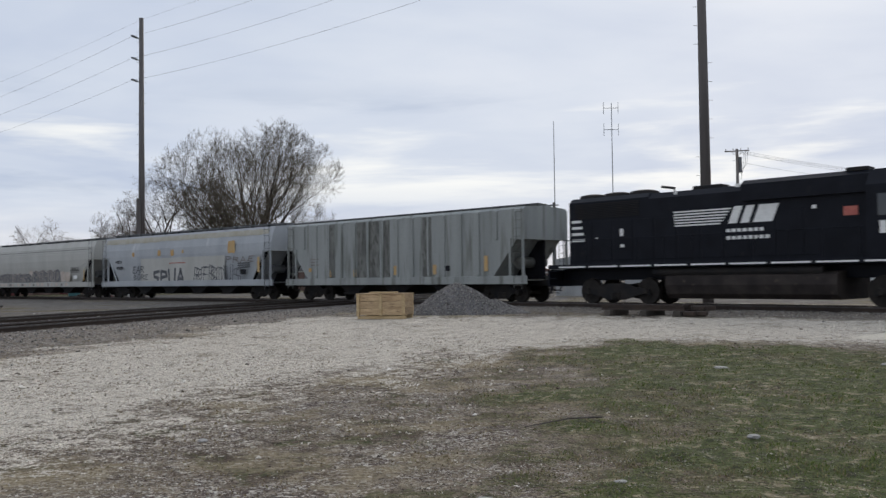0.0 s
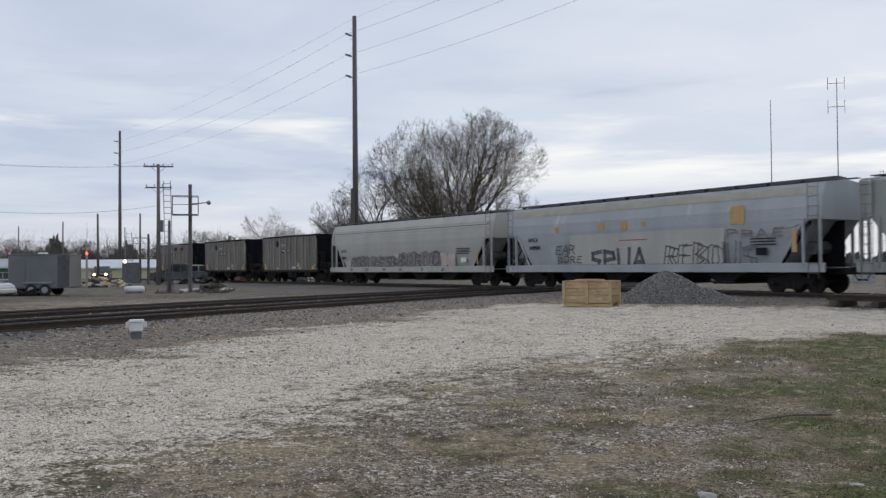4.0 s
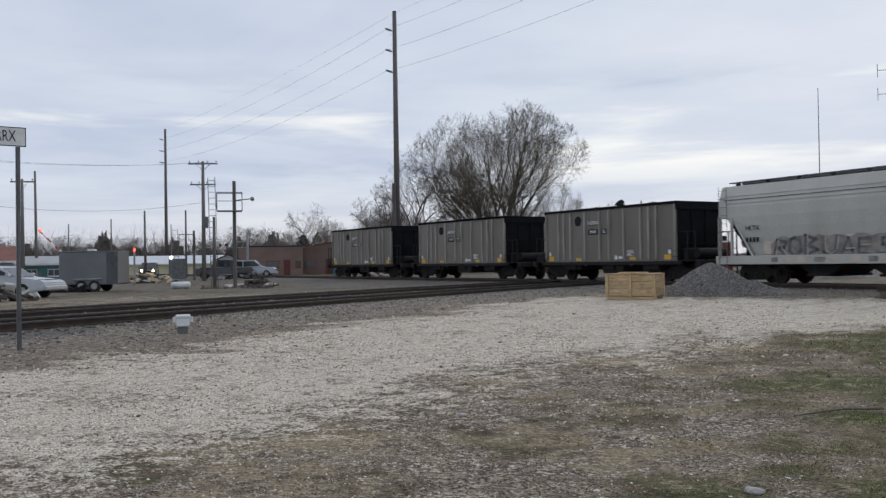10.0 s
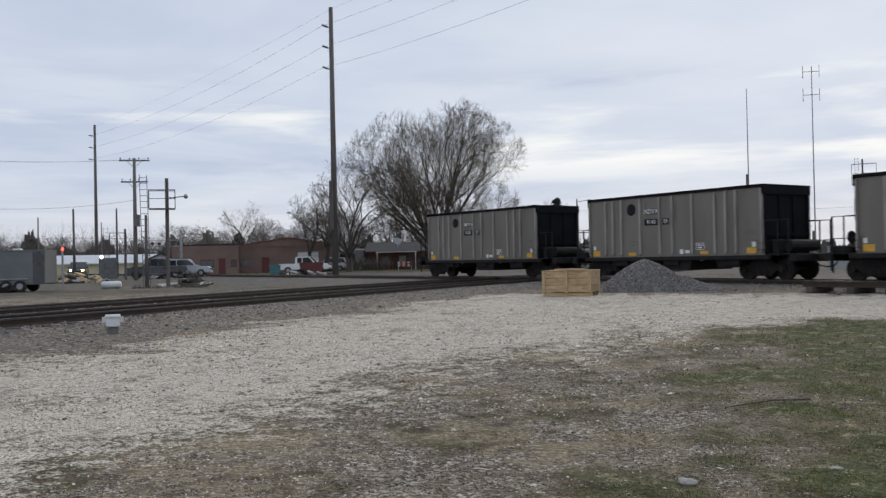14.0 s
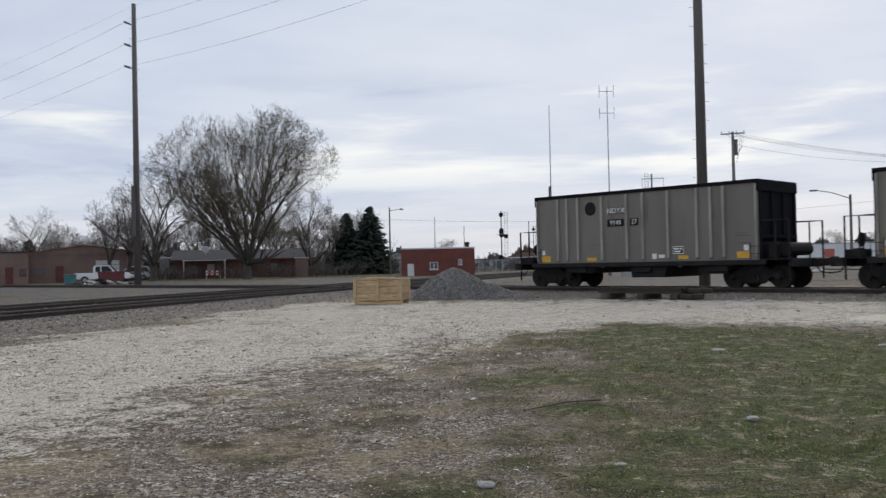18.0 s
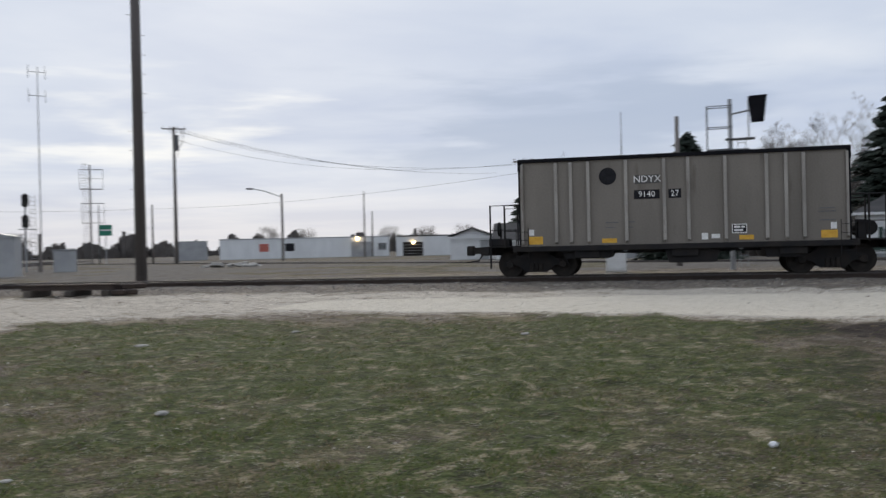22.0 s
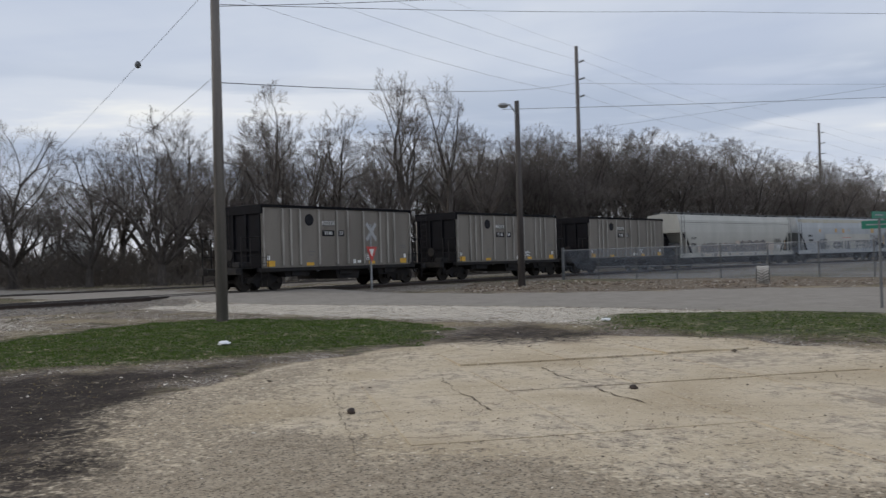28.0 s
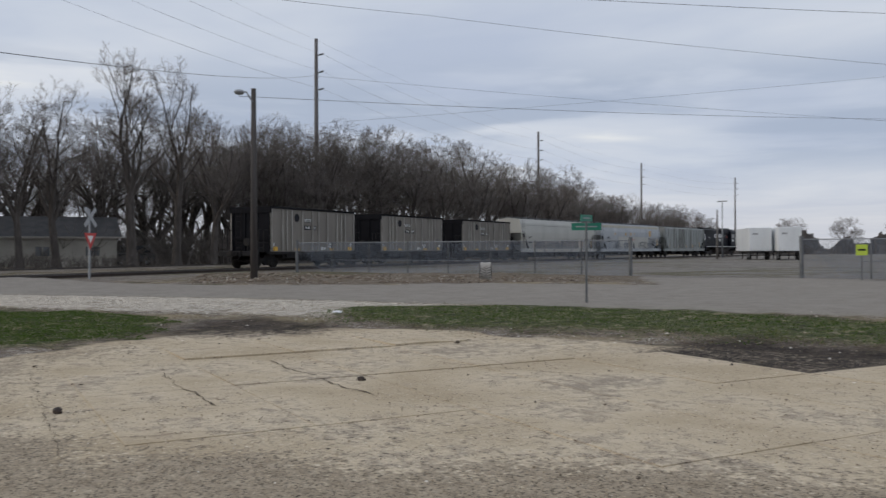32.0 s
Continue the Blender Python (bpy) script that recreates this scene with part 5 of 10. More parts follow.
def spray(car, name, rows, mat, w=1.63, label=""):
    """Sprayed strokes on the near side: each a chain of x, z points, and its width."""
    bm = bmesh.new()
    for wid, pts in rows:
        for (x0, z0), (x1, z1) in zip(pts[:-1], pts[1:]):
            d = Vector((x1 - x0, 0, z1 - z0)).normalized() * wid / 2
            nrm = Vector((-d.z, 0, d.x))
            a, b = Vector((x0, -w, z0)) - d, Vector((x1, -w, z1)) + d
            bm.faces.new([bm.verts.new(p) for p in (a - nrm, b - nrm, b + nrm, a + nrm)])
    return part(name, bm, mat, car, label)


GLYPHS = (
    (((0.0, 0.0), (0.05, 1.0)), ((0.05, 1.0), (0.7, 0.85), (0.6, 0.55), (0.1, 0.5)), ((0.3, 0.5), (0.8, 0.0))),
    (((0.75, 0.95), (0.15, 0.85), (0.2, 0.55), (0.7, 0.45), (0.65, 0.08), (0.0, 0.05)),),
    (((0.0, 0.95), (0.05, 0.2), (0.4, 0.0), (0.75, 0.2), (0.8, 1.0)),),
    (((0.0, 0.0), (0.35, 1.0), (0.8, 0.0)), ((0.2, 0.35), (0.65, 0.35))),
    (((0.05, 0.0), (0.0, 1.0), (0.6, 0.9), (0.7, 0.6), (0.1, 0.5)),),
    (((0.7, 0.95), (0.1, 0.9), (0.0, 0.1), (0.75, 0.02)), ((0.1, 0.5), (0.55, 0.52))),
    (((0.0, 0.0), (0.0, 1.0)), ((0.0, 1.0), (0.65, 0.8), (0.15, 0.52), (0.75, 0.28), (0.0, 0.0))),
    (((0.1, 0.9), (0.0, 0.3), (0.35, 0.0), (0.75, 0.3), (0.7, 0.85), (0.35, 1.0), (0.1, 0.9)),),
)


def tag_letters(x, z, wid, hgt, picks, seed, width):
    """Strokes of slanted hand-drawn letters: glyph numbers set side by side."""
    rnd = random.Random(seed)
    rows = []
    step = wid / len(picks)
    for i, g in enumerate(picks):
        h = hgt * rnd.uniform(0.86, 1.05)
        sl, dz = rnd.uniform(-0.05, 0.2), rnd.uniform(-0.05, 0.05) * hgt
        for st in GLYPHS[g]:
            rows.append((width, [(x + step * (i + 0.06 + 0.95 * u) + sl * v * h, z - hgt / 2 + dz + v * h) for u, v in st]))
    return rows


def blob_fill(car, name, x, z, wid, hgt, n, seed, mat, w=1.622, label=""):
    rnd = random.Random(seed)
    bm = bmesh.new()
    top, bot = [], []
    for i in range(n * 6 + 1):
        k = i / (n * 6)
        b = 0.72 + 0.28 * abs(math.sin(k * math.pi * n))
        edge = min(1.0, 6 * k + 0.4, 6 * (1 - k) + 0.4)
        top.append((x + wid * k, z + hgt * 0.5 * b * edge * rnd.uniform(0.92, 1.08)))
        bot.append((x + wid * k, z - hgt * 0.5 * (0.85 + 0.15 * b) * rnd.uniform(0.92, 1.05)))
    ring = [bm.verts.new((px, -w, pz)) for px, pz in bot + top[::-1]]
    bm.faces.new(ring)
    bmesh.ops.triangulate(bm, faces=bm.faces[:])
    return part(name, bm, mat, car, label)


def patch(car, name, x0, x1, z0, z1, mat, w=1.619, label="", seed=1):
    """A painted or stained patch with an uneven edge."""
    rnd = random.Random(seed)
    bm = bmesh.new()
    n = 14
    ring = []
    for i in range(n):
        a = 2 * math.pi * i / n
        kx, kz = math.cos(a), math.sin(a)
        s = 1 / max(abs(kx), abs(kz)) * 0.86 + 0.12
        s *= rnd.uniform(0.88, 1.06)
        ring.append(bm.verts.new(((x0 + x1) / 2 + kx * s * (x1 - x0) / 2, -w, (z0 + z1) / 2 + kz * s * (z1 - z0) / 2)))
    bm.faces.new(ring)
    return part(name, bm, mat, car, label)


def bar_rows(car, name, rows, mat, w=1.625, label=""):
    bm = bmesh.new()
    for x0, x1, z0, z1 in rows:
        box(bm, x0, x1, -w - 0.004, -w, z0, z1)
    return part(name, bm, mat, car, label)


def locomotive():
    """A black four-axle road switcher with a long hood; x = 0 at the hind end of its frame."""
    car = thing("locomotive", Matrix(), "black diesel freight locomotive with white stripes and lettering", "locomotive")
    L = 18.0
    bm = bmesh.new()
    box(bm, 0, L, -1.5, 1.5, 1.42, 1.6, 0.02)
    box(bm, 0.1, L - 0.1, -0.6, 0.6, 0.95, 1.42, 0.03)
    part("frame", bm, "black_paint", car)
    for s in (-1, 1):
        bm = bmesh.new()
        for k in range(11):
            box(bm, 0.6 + k * 1.54, 0.6 + k * 1.54 + 1.36, s * 1.51 - 0.012, s * 1.51 + 0.012, 1.47, 1.53)
        part("sill_stripe", bm, "decal_white", car, "white sill stripe")
    # long hood in stepped sections
    bm = bmesh.new()
    prism_x(bm, [(-0.95, 1.6), (-0.95, 4.18), (-0.72, 4.36), (0.72, 4.36), (0.95, 4.18), (0.95, 1.6)], 0.75, 4.6)
    part("radiator_hood", bm, "black_paint", car)
    bm = bmesh.new()
    prism_x(bm, [(-0.95, 1.6), (-0.95, 4.1), (-0.72, 4.32), (0.72, 4.32), (0.95, 4.1), (0.95, 1.6)], 4.6, 11.2)
    part("engine_hood", bm, "black_paint", car)
    bm = bmesh.new()
    prism_x(bm, [(-1.15, 3.72), (-1.15, 4.3), (-0.9, 4.46), (0.9, 4.46), (1.15, 4.3), (1.15, 3.72)], 8.6, 13.0)
    box(bm, 11.2, 13.0, -0.98, 0.98, 1.6, 4.2)
    part("blower_hood", bm, "black_paint", car)
    bm = bmesh.new()
    prism_x(bm, [(-1.5, 1.6), (-1.5, 3.9), (-1.1, 4.42), (1.1, 4.42), (1.5, 3.9), (1.5, 1.6)], 13.0, 15.4)
    cab = part("cab", bm, "black_paint", car)
    for s in (-1, 1):
        bm = bmesh.new()
        for x0, x1 in ((13.35, 14.1), (14.25, 14.95)):
            box(bm, x0, x1, s * 1.505 - 0.01, s * 1.505 + 0.01, 2.9, 3.6, 0.01)
        part("cab_window", bm, "glass", cab)
    bm = bmesh.new()
    box(bm, 15.4, 17.2, -0.95, 0.95, 1.6, 3.2, 0.08)
    part("short_hood", bm, "black_paint", car)
    for x in (1.35, 2.6, 3.85):
        bm = bmesh.new()
        tube(bm, (x, 0, 4.34), (x, 0, 4.5), 0.62, 0.58, 18)
        tube(bm, (x, 0, 4.5), (x, 0, 4.56), 0.58, 0.3, 18)
        part("cooling_fan", bm, "steel_dark", car)
    bm = bmesh.new()
    box(bm, 6.2, 7.4, -0.35, 0.35, 4.3, 4.5, 0.04)
    tube(bm, (5.1, 0.2, 4.55), (5.1, -0.7, 4.55), 0.05, n=8)
    tube(bm, (5.1, 0.2, 4.3), (5.1, 0.2, 4.55), 0.03, n=6)
    box(bm, 12.2, 12.9, -1.0, -0.4, 4.42, 4.56, 0.02)
    part("roof_gear", bm, "steel_dark", car)["kind"] = "stuff"
    bm = bmesh.new()
    box(bm, 13.6, 14.6, -0.6, 0.6, 4.42, 4.62, 0.05)
    part("air_conditioner", bm, "galv_dark", car)
    for i in range(11):
        x = 1.0 + i * 0.98
        for s in (-1, 1):
            bm = bmesh.new()
            box(bm, x, x + 0.9, s * 0.955 - 0.012, s * 0.955 + 0.012, 1.75, 3.35, 0.01)
            part("hood_door", bm, "black_paint", car)
    for s in (-1, 1):
        bm = bmesh.new()
        for i in range(9):
            box(bm, 1.1, 4.2, s * 0.957 - 0.02, s * 0.957 + 0.02, 3.5 + i * 0.07, 3.53 + i * 0.07)
        part("radiator_grille", bm, "steel_dark", car)
    rows = []
    for s in (-1.45, 1.45):
        for i in range(11):
            rows.append(((0.8 + i * 1.2, s, 1.6), (0.8 + i * 1.2, s, 2.6), 0.018))
        rows.append(((0.8, s, 2.6), (12.9, s, 2.6), 0.018))
    part("handrail", tubes(rows, 5), "black_paint", car)
    bm = bmesh.new()
    prism_x(bm, [(-1.1, 0.24), (-1.32, 0.42), (-1.42, 0.75), (-1.36, 1.08), (-1.1, 1.2), (1.1, 1.2), (1.36, 1.08), (1.42, 0.75), (1.32, 0.42), (1.1, 0.24)], 5.6, 12.0)
    part("fuel_tank", bm, "tank_dust", car, "dusty brown black fuel tank")
    bm = bmesh.new()
    for s in (-1, 1):
        tube(bm, (5.0, s * 1.2, 1.24), (11.5, s * 1.2, 1.24), 0.16, n=10)
    part("air_reservoir", bm, "steel_dark", car)
    for e, way in ((0.0, 1), (L, -1)):
        bm = bmesh.new()
        for s in (-1, 1):
            for k in range(4):
                box(bm, *sorted((e + way * 0.0, e + way * 0.45)), s * 1.42 - 0.1, s * 1.42 + 0.1, 0.42 + k * 0.3, 0.45 + k * 0.3)
            box(bm, *sorted((e + way * 0.0, e + way * 0.04)), s * 1.3 - 0.05, s * 1.3 + 0.05, 0.4, 1.5)
        box(bm, *sorted((e - way * 0.02, e + way * 0.06)), -1.5, 1.5, 0.7, 1.4)
        part("step_well", bm, "black_paint", car)
        coupler(car, e, -way)
    for x in (3.1, 14.6):
        truck(car, x, 2.75, 0.508)
    y = -0.972
    # striped emblem: six bars, block shapes, unreadable lines below
    def ex(v):
        return 5.75 + (v - 5.35) * 0.83

    def ez(v, drop=0.0):
        return 3.26 + (v - 3.37) * 0.83 - drop

    bm = bmesh.new()
    for i in range(6):
        box(bm, ex(5.35 + 0.012 * i), ex(8.2 - 0.10 * i), y - 0.004, y, ez(3.62 - i * 0.125), ez(3.685 - i * 0.125))
    part("stripe_emblem", bm, "decal_white", car, "white speed stripes")
    bm = bmesh.new()
    for pts in ([(8.05, 3.0), (8.45, 3.0), (8.75, 3.74), (8.35, 3.74)], [(8.62, 3.0), (9.0, 3.0), (9.3, 3.74), (8.92, 3.74)], [(9.2, 3.0), (10.06, 3.0), (10.36, 3.74), (9.5, 3.74)]):
        bm.faces.new([bm.verts.new((ex(px), y - 0.006, ez(pz))) for px, pz in pts])
    part("emblem_shape", bm, "decal_white", car, "white slanted block emblem")
    for row, z in (((0.18, 0.2, 0.17, 0.2, 0.2, 0.16, 0.19), 2.62), ((0.19, 0.18, 0.2, 0.18, 0.18, 0.16, 0.2, 0.2), 2.30)):
        x = 7.95
        bm = bmesh.new()
        for wd in row:
            box(bm, ex(x), ex(x + wd), y - 0.005, y, ez(z), ez(z + 0.15))
            x += wd + 0.07
        part("small_lettering", bm, "decal_white", car, "white lettering too small to read")["kind"] = "stuff"
    bm = bmesh.new()
    for i in range(4):
        box(bm, 0.9, 1.55 - 0.05 * i, y - 0.005, y, 2.55 + i * 0.26, 2.66 + i * 0.26)
    part("tail_stripe", bm, "decal_white", car, "white end stripes")
    for x, z, a, c in ((3.3, 2.7, 0.16, 0.3), (3.3, 2.25, 0.2, 0.12), (5.8, 4.18, 0.12, 0.1), (8.3, 4.25, 0.18, 0.12), (2.1, 2.65, 0.1, 0.04), (11.05, 3.3, 0.2, 0.12)):
        part("placard", boxes((x, x + a, y - 0.006, y, z, z + c)), "decal_white", car)
    bm = bmesh.new()
    box(bm, 12.1, 12.55, -0.995, -0.985, 3.0, 3.3)
    part("flag_decal", bm, "decal_red", car)
    bm = bmesh.new()
    x = 13.4
    for wd in (0.2, 0.12, 0.22, 0.2):
        box(bm, x, x + wd, -1.512, -1.505, 2.35, 2.75)
        x += wd + 0.1
    part("cab_number", bm, "decal_white", car, "white cab number")
    return car


hop_a = coal_hopper("grey open-top coal hopper with black ends, last car of the train", "27")
hop_b = coal_hopper("grey open-top coal hopper with black ends and grimy ribs", "59")
hop_c = coal_hopper("grey open-top coal hopper coupled behind a white covered hopper", "52")
cov_a = covered_hopper("white round-sided covered hopper with faded brown graffiti", 19.2, 4.62, "white_hopper", "galv_dark")
cov_b = covered_hopper("pale grey covered hopper with ochre dust and bubble graffiti", 19.4, 4.66, "grey_white", "galv_dark")
cov_c = covered_hopper("weathered light grey ribbed covered hopper with sooty panels", 16.9, 4.55, "old_grey", "old_grey_dark", False)
loco = locomotive()
# first white car: lettering and a long grey-brown throw-up with tan overspray
bar_rows(cov_a, "car_number", [(1.58 + i * 0.19, 1.71 + i * 0.19, 1.75, 1.95) for i in range(4)], "decal_dark")
words("reporting_mark", "HLTX", 0.30, "decal_dark", cov_a, pose(1.94, -1.63, 2.33, 90), label="dark stencilled HLTX")
rnd_s = random.Random(6)
for i in range(17):
    cx = 2.9 + i * 0.76 + rnd_s.uniform(-0.2, 0.2)
    patch(cov_a, "overspray", cx - rnd_s.uniform(0.3, 0.6), cx + rnd_s.uniform(0.3, 0.6), 1.19, rnd_s.uniform(1.85, 2.2) if 8.5 < cx < 14.4 else rnd_s.uniform(1.7, 1.98), "graffiti_tan", 1.612 + 0.0006 * (i % 3), "tan overspray", 50 + i)
    patch(cov_a, "overspray", cx - rnd_s.uniform(0.1, 0.35), cx + rnd_s.uniform(0.1, 0.35), 0.88, rnd_s.uniform(1.04, 1.17), "graffiti_tan" if i % 3 else "graffiti_mid", 1.662, "tan overspray on the sill", 90 + i)
blob_fill(cov_a, "graffiti_fill", 2.9, 1.52, 6.4, 0.86, 7, 5, "graffiti_mid", 1.622, "faded grey brown graffiti letters")
blob_fill(cov_a, "graffiti_fill", 9.2, 1.62, 5.0, 1.06, 4, 6, "graffiti_mid", 1.622, "faded grey brown graffiti letters")
HL = tag_letters(3.0, 1.52, 6.2, 0.74, (0, 7, 6, 2, 3, 5, 1, 6), 8, 0.13) + tag_letters(9.3, 1.62, 4.8, 0.94, (6, 7, 0, 2, 7), 18, 0.15)
spray(cov_a, "graffiti_line", HL, "graffiti_dark", 1.628, "dark graffiti outlines")
spray(cov_a, "graffiti_highlight", [(0.035, [(u + 0.09, v + 0.05) for u, v in p]) for _, p in HL[::2]], "graffiti_tan", 1.633, "pale graffiti highlights")
bar_rows(cov_a, "small_lettering", [(15.7, 17.1 - 0.12 * (i % 2), 2.22 - i * 0.1, 2.26 - i * 0.1) for i in range(4)], "decal_dark")
bar_rows(cov_a, "data_panel", [(16.2, 16.75, 1.42, 1.68)], "decal_white")
bar_rows(cov_a, "orange_mark", [(17.75, 17.87, 1.3, 2.1)], "decal_orange")
for z in (3.42, 3.58, 3.74):
    bm = bmesh.new()
    k = (z - 1.02) / (4.62 - 1.44)
    yy = 1.6 * math.cos((k - 0.62) / 0.38 * 0.62)
    box(bm, 0.3, 18.9, -yy - 0.014, -yy + 0.02, z, z + 0.03)
    part("seam", bm, "old_grey_dark" if z == 3.58 else "white_hopper", cov_a, "raised roof seam")
# second car: ochre dust along the roof, patched white field, orange spots, bubble letters
bar_rows(cov_b, "car_number", [(1.98 + i * 0.15, 2.08 + i * 0.15, 2.02, 2.20) for i in range(6)], "decal_dark")
words("reporting_mark", "AMCX", 0.30, "decal_dark", cov_b, pose(2.27, -1.63, 2.52, 90), label="dark stencilled AMCX")


def side_y(z, height=4.66, w=1.6):
    """How far out the curved side stands at height z."""
    k = (z - 1.02) / (height - 1.44)
    return w * math.cos((k - 0.62) / 0.38 * 0.62) if k > 0.62 else w


def dust(x0, x1, z0, z1, seed):
    rnd = random.Random(seed)
    bm = bmesh.new()
    n = int((x1 - x0) * 3)
    rows = []
    for i in range(n + 1):
        u = x0 + (x1 - x0) * i / n
        lo = z0 + (z1 - z0) * (0.30 + 0.06 * math.sin(u * 1.3 + seed) * math.sin(u * 3.1)) * rnd.uniform(0.9, 1.1)
        rows.append([bm.verts.new((u, -side_y(lo + (z1 - lo) * k / 4) - 0.014, lo + (z1 - lo) * k / 4)) for k in range(5)])
    for a, b in zip(rows[:-1], rows[1:]):
        for k in range(4):
            bm.faces.new((a[k], b[k], b[k + 1], a[k + 1]))
    return part("dust_streak", bm, "yellow_dust", cov_b, "ochre dust below the roof edge", smooth=True)


dust(0.3, 8.0, 3.62, 4.12, 1)
dust(8.02, 19.0, 3.66, 4.12, 2)
bar_rows(cov_b, "repaint_panel", [(5.2, 14.9, 1.2, 2.68)], "white_hopper", 1.621, "lighter repainted field")
bar_rows(cov_b, "red_stripe", [(8.76, 10.6, 2.30, 2.35)], "decal_red", 1.632)
for x, z, r in ((15.55, 3.17, 0.4), (9.07, 3.0, 0.22), (7.5, 3.02, 0.2), (10.3, 3.05, 0.12), (4.2, 3.0, 0.16)):
    patch(cov_b, "rust_spot", x - r, x + r, z - r, z + r, "decal_orange", 1.617 + 0.003 * (z > 3.1), "orange primer spot", int(x * 7))
RB = tag_letters(11.5, 1.56, 5.0, 1.1, (0, 5, 6, 7, 2, 1), 21, 0.06)
spray(cov_b, "graffiti_line", RB, "graffiti_dark", 1.634, "thin dark bubble letters")
spray(cov_b, "graffiti_line", [(0.06, [(u + 0.24, v - 0.04) for u, v in p]) for _, p in RB], "graffiti_dark", 1.637, "thin dark bubble letters")
spray(cov_b, "graffiti_line", tag_letters(6.65, 1.40, 3.95, 0.92, (1, 4, 2, 3), 33, 0.2), "graffiti_dark", 1.634, "thick dark letters")
spray(cov_b, "graffiti_line", tag_letters(4.1, 1.98, 1.6, 0.5, (5, 3, 0), 40, 0.07) + tag_letters(4.3, 1.45, 1.9, 0.36, (6, 7, 0, 5), 41, 0.06), "graffiti_dark", 1.636, "small dark tag")
spray(cov_b, "graffiti_line", tag_letters(15.0, 2.42, 2.9, 0.36, (4, 0, 3, 5), 44, 0.06), "graffiti_mid", 1.636, "faint grey tag")
bar_rows(cov_b, "small_lettering", [(16.2, 17.4, 2.14 - i * 0.12, 2.19 - i * 0.12) for i in range(3)], "decal_dark")
bar_rows(cov_b, "data_panel", [(16.45, 17.0, 1.5, 1.8)], "decal_dark")
bar_rows(cov_b, "orange_mark", [(18.1, 18.32, 1.6, 2.5)], "decal_orange")
bar_rows(cov_c, "small_lettering", [(2.1, 2.8 - 0.1 * (i % 2), 2.2 - i * 0.16, 2.26 - i * 0.16) for i in range(3)], "graffiti_mid", 1.625)
bar_rows(cov_c, "data_panel", [(12.1, 12.5, 1.45, 1.7)], "decal_dark", 1.625)
for mx0, mz0, mz1 in ((1.95, 1.55, 1.75), (3.6, 1.25, 1.6), (5.65, 1.25, 1.6), (8.7, 1.3, 1.75), (11.4, 1.3, 1.75), (14.6, 1.4, 2.1)):
    bar_rows(cov_c, "yellow_mark", [(mx0, mx0 + 0.22, mz0, mz1)], "decal_orange", 1.625)

# car, and where its body's hind end is ahead of the train's tail, and its bogie centres
CARS = [(hop_a, 0.0, 0.42, HB - 0.42), (hop_b, 13.7, 0.42, HB - 0.42), (hop_c, 27.4, 0.42, HB - 0.42), (cov_a, 39.8, 1.75, 17.45), (cov_b, 60.4, 1.75, 17.65), (cov_c, 81.3, 1.75, 15.15), (loco, 99.35, 3.1, 14.6)]


def car_pose(s, a, b):
    """A car whose x = 0 is at s along the track, carried by bogies at a and b."""
    ax, ay, _ = on_track(s + a)
    bx, by, _ = on_track(s + b)
    h = math.atan2(by - ay, bx - ax)
    return pose(ax - a * math.cos(h), ay - a * math.sin(h), RAIL_TOP, 0, 0, math.degrees(h))


def motions():
    times = [i * 0.5 for i in range(65)]
    for car, off, a, b in CARS:
        walk(car, [(t, car_pose(train_s(t) + off, a, b)) for t in times])
    fine = [i * 0.1 for i in range(321)]
    rolled = [train_s(t) for t in fine]
    for ws, x, r in SPINNING:
        walk(ws, [(t, pose(x, 0, r, 0, math.degrees((s - rolled[0]) / r), 0)) for t, s in zip(fine, rolled)])


# ---- trees ----
def pol(yaw, dist):
    """A place by its bearing from the lot, in degrees to the left of +y, and its distance."""
    return -math.sin(radians(yaw)) * dist, math.cos(radians(yaw)) * dist


def seg_mesh(name, segs, sides):
    """One mesh of tapered sticks (p, q, r0, r1)."""
    p = np.array([s[0] for s in segs])
    q = np.array([s[1] for s in segs])
    r0 = np.array([s[2] for s in segs])[:, None]
    r1 = np.array([s[3] for s in segs])[:, None]
    d = q - p
    d /= np.linalg.norm(d, axis=1)[:, None] + 1e-9
    ref = np.where(np.abs(d[:, 2:3]) > 0.9, np.array([[1.0, 0, 0]]), np.array([[0, 0, 1.0]]))
    a = np.cross(d, ref)
    a /= np.linalg.norm(a, axis=1)[:, None] + 1e-9
    b = np.cross(d, a)
    n, m = sides, len(segs)
    verts = np.zeros((m, 2, n, 3))
    for i in range(n):
        u = math.cos(2 * math.pi * i / n) * a + math.sin(2 * math.pi * i / n) * b
        verts[:, 0, i], verts[:, 1, i] = p + r0 * u, q + r1 * u
    base = (np.arange(m) * 2 * n)[:, None]
    faces = np.concatenate([np.stack([base[:, 0] + i, base[:, 0] + (i + 1) % n, base[:, 0] + n + (i + 1) % n, base[:, 0] + n + i], -1) for i in range(n)])
    me = bpy.data.meshes.new(name)
    me.from_pydata(verts.reshape(-1, 3).tolist(), [], faces.tolist())
    me.polygons.foreach_set("use_smooth", [True] * len(me.polygons))
    return me


